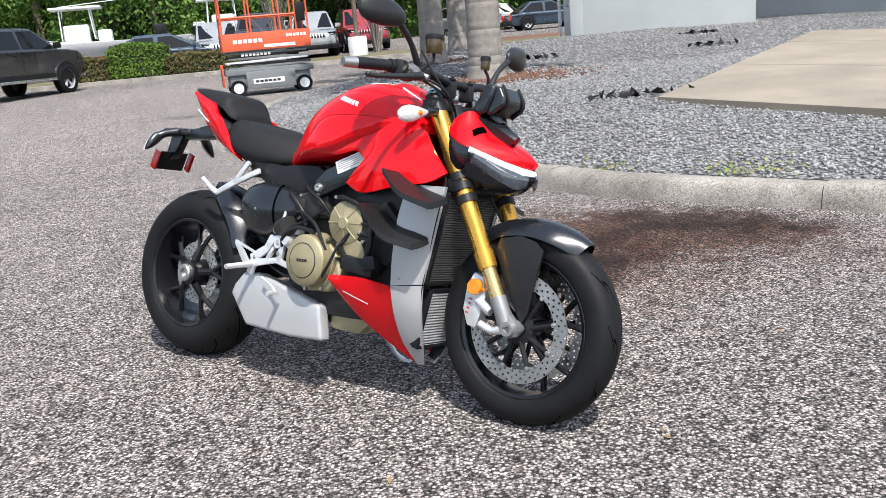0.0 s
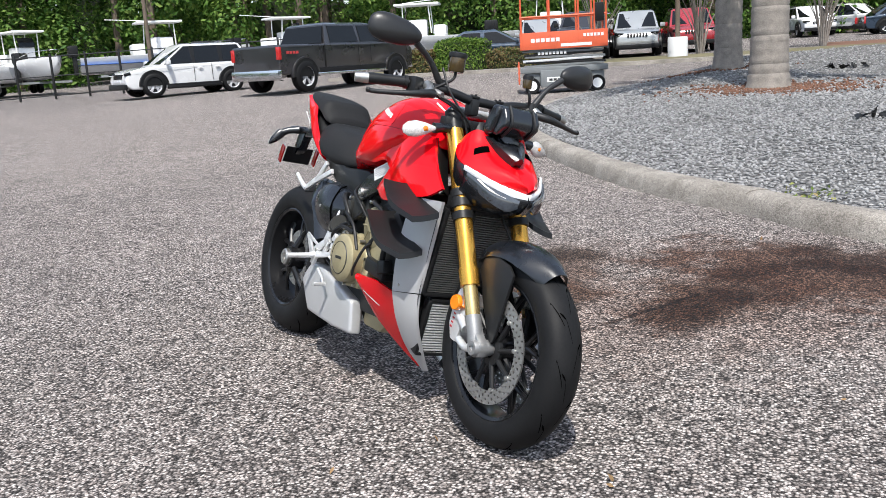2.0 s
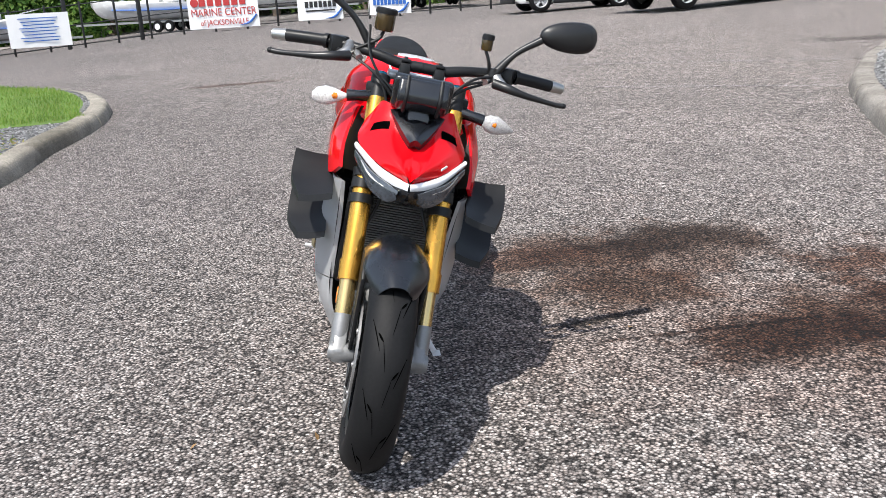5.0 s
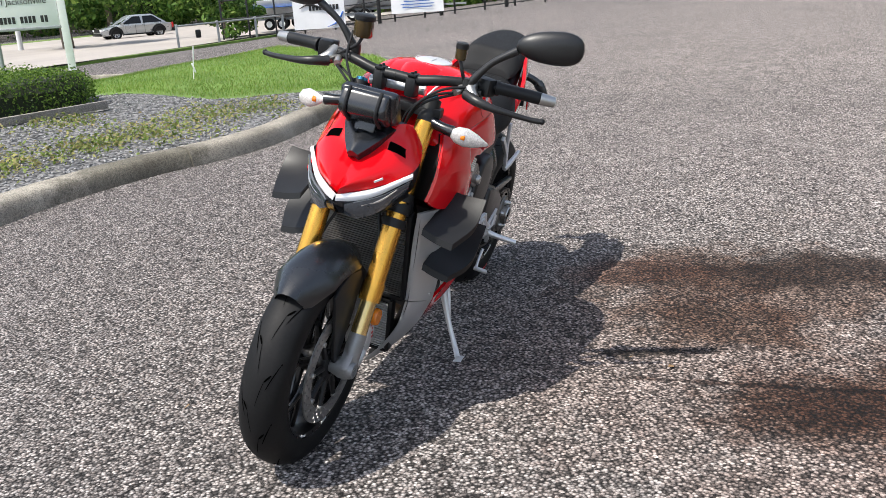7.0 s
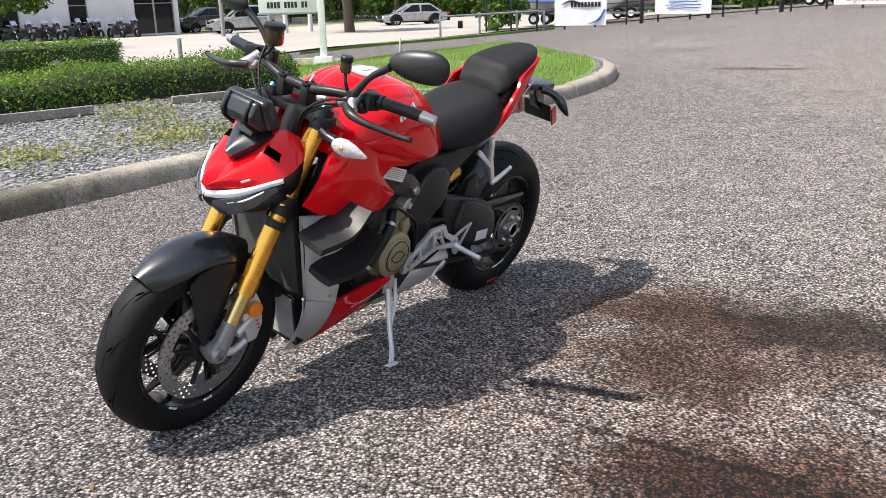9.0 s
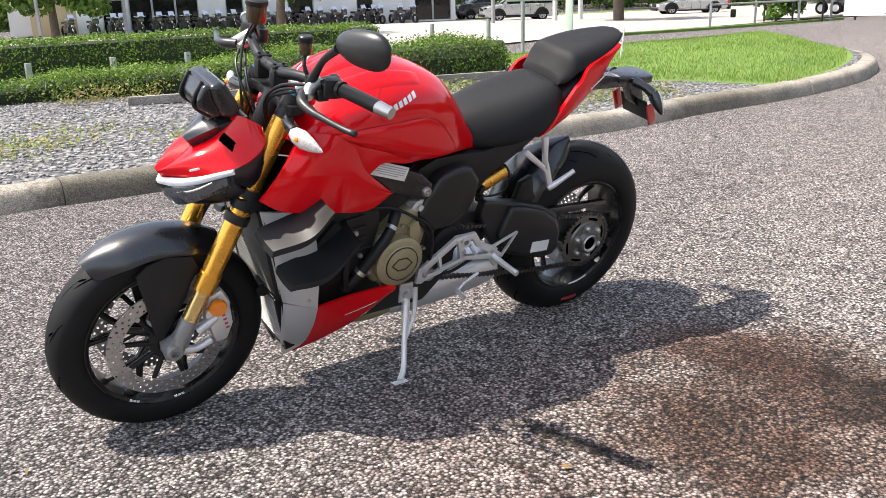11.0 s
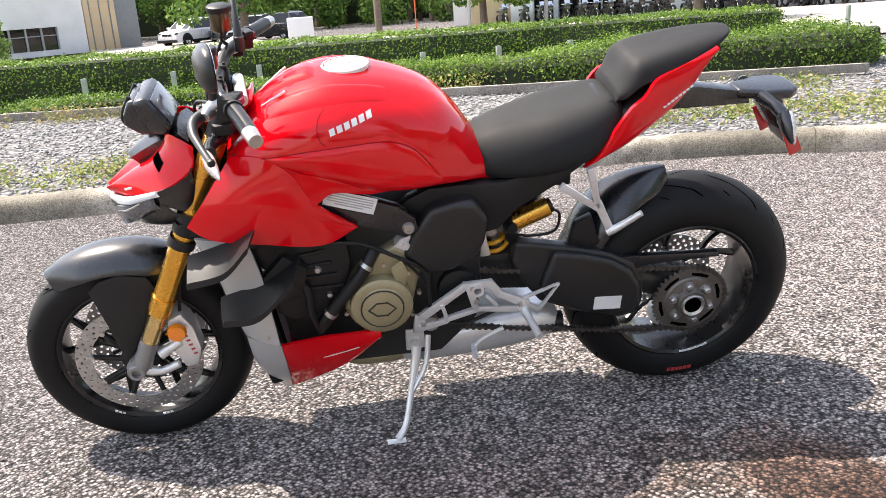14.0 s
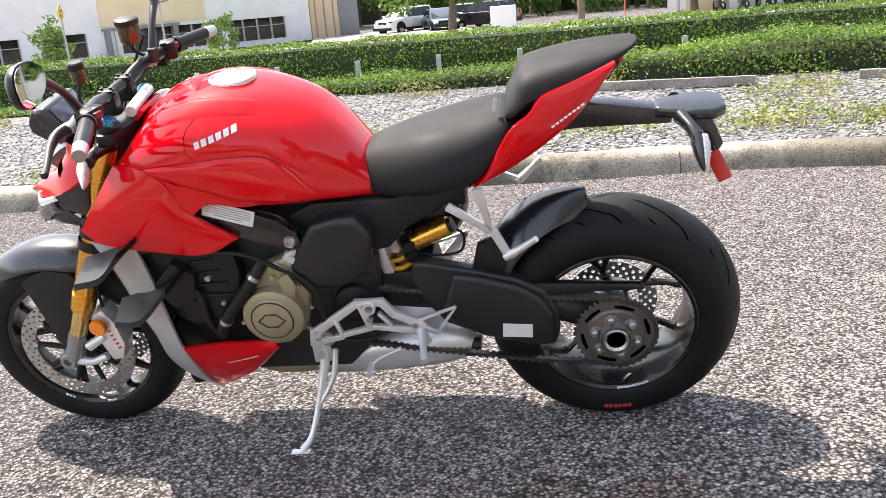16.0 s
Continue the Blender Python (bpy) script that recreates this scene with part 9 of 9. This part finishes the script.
r1, L1 = banner((-32.1, 18.1), (-30.75, 20.55), 1.35, "white banner with red lettering for a marine center")
for i in range(6):
    part("brand_bar", box((-0.82 + 0.32 * i, -0.03, 0.36), (0.24, 0.01, 0.30), 0), M_REDPRINT, r1, smooth=0)
part("emblem", lathe([(0, -0.04), (0.16, -0.04), (0.16, -0.02)], 24, "y", (-1.12, 0, 0.36)), M_REDPRINT, r1)
letters("MARINE CENTER", 0.42, M_REDPRINT, face(0, -0.05), "lettering", 0.004, r1, 1.0, 0.82)
letters("of JACKSONVILLE", 0.32, M_REDPRINT, face(0, -0.45), "lettering", 0.004, r1, 1.0, 0.78)
part("swoosh", tube([(0.6, -0.03, -0.6), (1.0, -0.03, -0.5), (1.3, -0.03, -0.2)], [0.01, 0.05, 0.03], 6, 12), M_BLUE, r1)
r2, L2 = banner((-29.9, 21.9), (-28.8, 23.4), 1.35, "white banner with a dark emblem and a blue corner")
for i in range(7):
    part("brand_bar", box((-0.55 + 0.19 * i, -0.03, -0.05), (0.14, 0.01, 0.24), 0), M_BLACKPRINT, r2, smooth=0)
part("emblem", moved(lathe([(0, -0.04), (0.16, -0.04), (0.16, -0.02)], 24, "y"), pose(0, 0, 0.34) @ Matrix.Diagonal((1.6, 1, 1, 1))), M_REDPRINT, r2)
part("small_print", box((0, -0.03, -0.3), (1.2, 0.01, 0.06), 0), M_BLACKPRINT, r2, smooth=0)
part("swoosh", tube([(0.2, -0.03, -0.64), (0.6, -0.03, -0.56), (0.9, -0.03, -0.25)], [0.01, 0.05, 0.03], 6, 12), M_BLUE, r2)
r3, L3 = banner((-28.15, 24.25), (-27.0, 25.6), 1.3, "white banner with blue print and a fish shape")
for i in range(9):
    part("brand_bar", box((-0.62 + 0.155 * i, -0.03, -0.15), (0.12, 0.01, 0.24), 0), M_BLUE, r3, smooth=0)
part("fish_shape", tube([(-0.35, -0.03, 0.42), (0.0, -0.03, 0.30), (0.22, -0.03, 0.16), (0.35, -0.03, 0.22)], [0.01, 0.08, 0.05, 0.01], 6, 14), M_BLUE, r3)
part("swoosh", tube([(0.2, -0.03, -0.6), (0.55, -0.03, -0.5), (0.8, -0.03, -0.2)], [0.01, 0.05, 0.03], 6, 12), M_BLUE, r3)
r4, L4 = banner((-34.4, 11.8), (-33.75, 13.9), 1.25, "white notice banner with lines of small print", 0.25)
part("print_line", join(*[box((0, -0.03, 0.45 - 0.12 * i), (1.4 - 0.15 * (i % 3), 0.01, 0.035), 0) for i in range(8)]), M_BLUE, r4, smooth=0)
r5, L5 = banner((-35.3, 7.8), (-34.9, 9.9), 1.5, "white banner with dark blue print and a fish shape", 0.12)
for i in range(9):
    part("brand_bar", box((-0.35 + 0.14 * i, -0.03, 0.1), (0.10, 0.01, 0.2), 0), M_BLACKPRINT, r5, smooth=0)
part("fish_shape", tube([(-0.8, -0.03, 0.1), (-0.4, -0.03, 0.25), (0.3, -0.03, 0.05), (0.5, -0.03, 0.2)], [0.01, 0.06, 0.03, 0.01], 6, 14), M_BLACKPRINT, r5)
part("swoosh", tube([(0.3, -0.03, -0.7), (0.75, -0.03, -0.5), (1.0, -0.03, -0.1)], [0.01, 0.05, 0.03], 6, 12), M_BLUE, r5)

# street sign on its pedestal
SG = (-17.3, 0.5)
sg0 = lev(*SG) + float(south_height(*SG))
sign = thing("street_sign", pose(SG[0], SG[1], sg0 - 0.04, 0, 0, 92), "white road sign on a square white post with a flared base", "sign")
part("pedestal", prism([(-0.26, 0.0), (0.26, 0.0), (0.20, 0.36), (-0.20, 0.36)], -0.22, 0.22, "y", 0.012), M_WALLLIGHT, sign)
part("post", box((0, 0, 1.75), (0.15, 0.15, 2.9), 0.012), M_WHITE, sign)
part("panel", box((-0.72, 0, 2.18), (1.28, 0.12, 1.7), 0.015), M_BANNER, sign)
part("panel_frame", box((-0.72, 0, 1.31), (1.34, 0.15, 0.05), 0.01), M_GALV, sign)
for s in (1, -1):
    m0 = pose(-0.72, 0.066 * s, 1.84, 90, 0, 180 if s > 0 else 0)
    letters("of Jacksonville", 0.17, M_BLACKPRINT, m0, "lettering", 0.003, sign, 1.0, 0.95)
    for i in range(12):
        if i not in (4, 9):
            part("address_bar", box((-1.14 + 0.075 * i, 0.064 * s, 1.49), (0.055, 0.006, 0.13), 0), M_BLACKPRINT, sign, smooth=0)
# small survey stake on the lawn
tagged(part("marker_flag", join(tube([(0, 0, 0), (0.02, 0.05, 0.42)], 0.008, 6, 3, False), box((0.06, 0.02, 0.16), (0.03, 0.02, 0.12), 0.004, (15, 0, 0))), M_WHITE, m=pose(-9.2, 2.6, lev(-9.2, 2.6) + 0.23)), "thin white plastic marker stake in the lawn", "stake")

# entrance railing on the verge
rail = thing("railing", pose(0, 0, 0), "low grey pipe railing with a valve box beside the entrance", "railing")
rp = [(-33.0, 3.0), (-34.2, 4.6), (-35.2, 6.2), (-35.8, 7.4)]
for px, py in rp:
    part("post", box((px, py, lev(px, py) + 0.45), (0.09, 0.09, 0.95), 0.01), M_GALV, rail)
part("rail", tube([(px, py, lev(px, py) + 0.85) for px, py in rp], 0.035, 8, 12, False), M_GALV, rail)
part("valve", box((-33.6, 3.8, lev(-33.6, 3.8) + 0.5), (0.3, 0.2, 0.3), 0.04), M_BLACKPLASTIC, rail)
rows = []
for t in np.linspace(0, 1, 24):
    x, y = -26 - 11 * t, -1.5 + 9.5 * t
    rows.append([(x - 0.7 * w, y + 0.45 * w * -1 + w * 0.9, lev(x, y) + 0.09 * (0 if w == 0 else 1)) for w in (0.0, 0.1, 1.0, 2.2)])
tagged(part("verge", grid(rows), M_LAWNSOIL, smooth=40), "grass verge by the entrance gate", "verge", kind="structure")

# ---- shops and the long building across the road ----


def facade(name, a, b, h, bays, label, wallmat, win=(0.8, 2.1), pitch=1.1, z0=None):
    d = Vector((b[0] - a[0], b[1] - a[1]))
    L = d.length
    base = min(lev(*a), lev(*b)) - 0.1 if z0 is None else z0
    root = thing(name, pose(a[0], a[1], base, 0, 0, math.degrees(math.atan2(d.y, d.x))), label, "building")
    x = 0.0
    n = int(L / pitch)
    spans = bays
    part("wall", join(box((L / 2, 0.2, win[0] / 2), (L, 0.4, win[0]), 0), box((L / 2, 0.2, (h + win[1]) / 2), (L, 0.4, h - win[1]), 0)), wallmat, root, smooth=0)
    edges = [0.0]
    for s0, s1 in spans:
        edges += [s0 * L, s1 * L]
    edges.append(L)
    for k in range(0, len(edges), 2):
        x0, x1 = edges[k], edges[k + 1]
        if x1 - x0 > 0.02:
            part("pier", box(((x0 + x1) / 2, 0.2, (win[0] + win[1]) / 2), (x1 - x0, 0.4, win[1] - win[0]), 0), wallmat, root, smooth=0)
    for s0, s1 in spans:
        m = max(1, round((s1 - s0) * L / pitch))
        for q in range(m):
            xa, xb = s0 * L + (s1 - s0) * L * q / m, s0 * L + (s1 - s0) * L * (q + 1) / m
            w = part("window", join(box((xa + 0.03, 0.16, (win[0] + win[1]) / 2), (0.06, 0.1, win[1] - win[0]), 0), box((xb - 0.03, 0.16, (win[0] + win[1]) / 2), (0.06, 0.1, win[1] - win[0]), 0), box(((xa + xb) / 2, 0.16, (win[0] + win[1]) / 2 + 0.2), (xb - xa, 0.08, 0.05), 0)), M_GALV, root, smooth=0)
            part("pane", box(((xa + xb) / 2, 0.22, (win[0] + win[1]) / 2), (xb - xa - 0.02, 0.02, win[1] - win[0] - 0.02), 0), M_CARGLASS, w, smooth=0)
    part("back", box((L / 2, 5.2, h / 2), (L, 9.6, h - 0.05), 0), wallmat, root, smooth=0)
    part("roof", box((L / 2, 5, h + 0.08), (L + 0.3, 10.4, 0.2), 0.03), M_GALV, root)
    return root


lb = facade("long_building", (8.0, -50.5), (-23.0, -53.3), 5.5, [(0.16, 0.40), (0.44, 0.52), (0.585, 0.69), (0.70, 0.79), (0.81, 0.94)], "long pale office building with dark window bands", M_WALLLIGHT, (0.35, 1.75), 1.1, -1.05)
part("tan_panel", box((20.4, -0.03, 3.75), (6.6, 0.06, 3.5), 0.01), M_PALETAN, lb, smooth=0)
part("entrance", join(box((17.4, -0.10, 0.85), (0.35, 0.25, 1.9), 0.01), box((21.6, -0.10, 0.85), (0.35, 0.25, 1.9), 0.01), box((19.5, -0.12, 1.85), (4.8, 0.3, 0.14), 0.01)), M_GREYPAINT, lb, smooth=0)
for i in range(3):
    part("entrance_door", box((18.35 + 1.05 * i, 0.1, 0.75), (0.95, 0.06, 1.9), 0), M_CARGLASS, lb, smooth=0)
    part("door_frame", box((17.86 + 1.05 * i, 0.02, 0.80), (0.06, 0.1, 1.95), 0), M_GALV, lb, smooth=0)
tb = thing("side_block", pose(-24.2, -53.2, -1.2, 0, 0, 5), "tan ribbed side block of the long building", "building")
part("body", box((0, -3, 2.5), (2.2, 5.5, 5.0), 0.03), M_TAN, tb)
for i in range(3):
    part("rib", box((-0.7 + 0.7 * i, -0.24, 2.5), (0.08, 0.06, 5.0), 0.01), M_GREYPAINT, tb)
part("shed", box((-2.0, -2.5, 1.8), (1.7, 4.0, 3.6), 0.03), M_GREYPAINT, tb)
facade("shop_building", (-41.0, -37.5), (-55.5, -14.0), 5.5, [(0.10, 0.24), (0.25, 0.40), (0.46, 0.50), (0.60, 0.66), (0.76, 0.80), (0.90, 0.99)], "grey shop front with tall dark display windows", M_WALLLIGHT, (0.1, 3.4), 1.6, -1.05)
fl2 = tagged(part("flag_sign", join(tube([(0, 0, 0), (0, 0, 3.4)], 0.04, 8, 3, False), box((0.25, 0, 2.0), (0.5, 0.02, 2.4), 0.01)), M_REDPRINT, m=on_ground(-46.5, -30.0, -30)), "tall red feather flag before the shop", "flag")
pill = thing("tan_pillar", on_ground(-41.8, -34.8, -58), "tan and white entrance wall of the shop", "wall")
part("tan_face", box((0, 0, 2.5), (2.6, 0.6, 5.4), 0.03), M_TAN, pill)
part("white_face", box((-2.0, 0.05, 2.5), (1.5, 0.5, 5.4), 0.03), M_WHITE, pill)

# row of motorcycles before the shop, far off
small = thing("parked_motorcycle", pose(0, 0, 0), "parked motorcycle in a row before the shop", "motorcycle", "motorcycles for sale")
for x in (-0.72, 0.72):
    part("wheel", lathe([(0.18, -0.05), (0.30, -0.05), (0.32, 0), (0.30, 0.05), (0.18, 0.05)], 16, "y", (x, 0, 0.32), True), M_TYRE, small)
part("body", join(box((0.1, 0, 0.72), (0.7, 0.3, 0.28), 0.08), box((0.5, 0, 0.9), (0.25, 0.36, 0.4), 0.08), box((-0.1, 0, 0.42), (0.7, 0.3, 0.35), 0.06)), M_CARGREY, small)
part("seat", box((-0.4, 0, 0.82), (0.6, 0.26, 0.12), 0.04), M_BLACKPLASTIC, small)
part("fork", tube([(0.72, 0, 0.32), (0.45, 0, 1.0)], 0.04, 8, 3, False), M_CHROME, small)
part("handlebar", tube([(0.4, 0.36, 1.05), (0.45, 0, 1.0), (0.4, -0.36, 1.05)], 0.025, 6, 8), M_CHROME, small)
part("windscreen", box((0.55, 0, 1.15), (0.03, 0.35, 0.3), 0.01, (0, -25, 0)), M_CHROME, small)
g = np.random.default_rng(3)
for i in range(24):
    t = i / 23
    x, y = -41.5 - 11.5 * t + g.normal() * 0.15, -33.0 + 16.5 * t + g.normal() * 0.15
    m = on_ground(x, y, 60 + g.normal() * 5)
    if i == 0:
        small.matrix_basis = m
    else:
        copy_thing(small, m)

# utility box, lamp and sign posts, small tree signs
ub = thing("utility_box", on_ground(-21.4, -27.2, -35), "pale grey steel utility cabinet on the verge", "cabinet")
part("body", box((0, 0, 0.75), (1.1, 0.7, 1.5), 0.03), M_WALLLIGHT, ub)
part("plinth", box((0, 0, 0.02), (1.25, 0.85, 0.1), 0.02), M_CONCRETE, ub)
for x, y, h, r, lb, mt in ((-23.5, -24.5, 7.0, 0.16, "dark wooden utility pole with a meter box", M_BARK), (-31.0, -21.5, 6.0, 0.09, "pale grey steel lamp pole", M_GALV), (-27.5, -23.0, 5.0, 0.08, "thin grey steel street pole", M_GALV), (-46.5, -9.0, 6.0, 0.12, "grey steel roadside pole", M_GALV), (-49.0, -6.0, 7.0, 0.14, "pale concrete roadside utility pole", M_WALLLIGHT), (-50.5, -4.8, 7.0, 0.14, "pale concrete roadside utility pole", M_WALLLIGHT), (-26.0, 33.5, 9.0, 0.10, "dark light pole in the boat yard", M_BARK), (-34.0, 27.0, 9.0, 0.10, "dark light pole in the boat yard", M_BARK), (-2.4, 31.8, 8.0, 0.09, "dark light pole in a white base", M_BARK), (-8.4, -33.4, 4.0, 0.05, "thin grey steel sign post", M_GALV)):
    pl = tagged(part("pole", tube([(0, 0, -0.2), (0, 0, h)], [r, r * 0.7], 12, 4, False), mt, m=on_ground(x, y, 0)), lb, "pole", "poles")
    if "white base" in lb:
        part("pole_base", lathe([(0, 0.75), (0.32, 0.75), (0.34, 0.7), (0.34, -0.1)], 20, "z"), M_WALLLIGHT, pl, "white round concrete base")
cs = thing("crossing_sign", on_ground(-4.6, -34.0, 62), "yellow diamond warning sign on a post", "sign")
part("post", tube([(0, 0, 0), (0, 0, 2.9)], 0.04, 8, 3, False), M_GALV, cs)
part("panel", box((0, 0, 2.6), (0.55, 0.02, 0.55), 0.01, (0, 45, 0)), M_YELLOW, cs)
part("mark", join(box((0, 0.015, 2.6), (0.45, 0.006, 0.05), 0, (0, 40, 0)), box((0, 0.015, 2.6), (0.45, 0.006, 0.05), 0, (0, -40, 0))), M_BLACKPRINT, cs, smooth=0)
ps = thing("pylon_sign", on_ground(-0.8, -33.0, 62), "white shop pylon sign with a dark shield shape", "sign")
part("post", box((0.9, 0, 2), (0.5, 0.4, 4.0), 0.03), M_GREYPAINT, ps)
part("panel", box((-0.2, 0, 2.9), (1.6, 0.3, 1.9), 0.03), M_WHITE, ps)
part("shield", prism([(-0.75, 3.5), (0.35, 3.5), (0.45, 3.0), (0.15, 2.4), (-0.2, 2.15), (-0.55, 2.4), (-0.85, 3.0)], 0.152, 0.158, "y"), M_GREYPAINT, ps, smooth=0)
part("shield_bar", box((-0.2, 0.162, 2.85), (1.1, 0.006, 0.3), 0), M_REDPRINT, ps, smooth=0)
tagged(part("warning_sign", join(tube([(0, 0, 0), (0, 0, 1.9)], 0.03, 8, 3, False), box((0, 0, 1.7), (0.5, 0.02, 0.5), 0.01)), M_ORANGE, m=on_ground(-33.0, -32.5, 40)), "small orange road works sign on a post", "sign")
rows = []
for t in np.linspace(0, 1, 16):
    rows.append([(-17 - 12 * t + dx, -27 - 27 * t + dy, lev(-17 - 12 * t, -27 - 27 * t) + 0.09) for dx, dy in ((4.2, -3), (-4.2, 3))])
tagged(part("driveway", grid(rows), M_ROAD, smooth=0), "pale concrete driveway beside the long building", "driveway", kind="structure")

# fallen leaves and twigs on the asphalt
g = np.random.default_rng(12)
M_LEAFDRY = leafy("fallen_leaves", [(0.22, 0.12, 0.06), (0.28, 0.17, 0.09), (0.20, 0.15, 0.09)], 0.7, 0.1)
for i, (x, y, sz) in enumerate([(0.58, 2.30, 0.028), (0.585, 2.26, 0.02), (0.205, 3.64, 0.03), (0.084, 3.565, 0.016), (-0.2, 2.15, 0.022), (0.02, 2.42, 0.026), (1.2, 3.0, 0.016), (-1.9, 4.4, 0.022), (2.0, 3.7, 0.02), (0.9, 5.3, 0.03), (1.3, 5.1, 0.035)]):
    scatter("fallen_leaf", M_LEAFDRY, np.array([[x, y, lev(x, y) + 0.008]]), np.array([[0.2, 0.1, 1.0]]), (sz * 0.6, sz * 0.6), g, "leaf", "dry brown fallen leaf lying on the asphalt", "leaf", "")
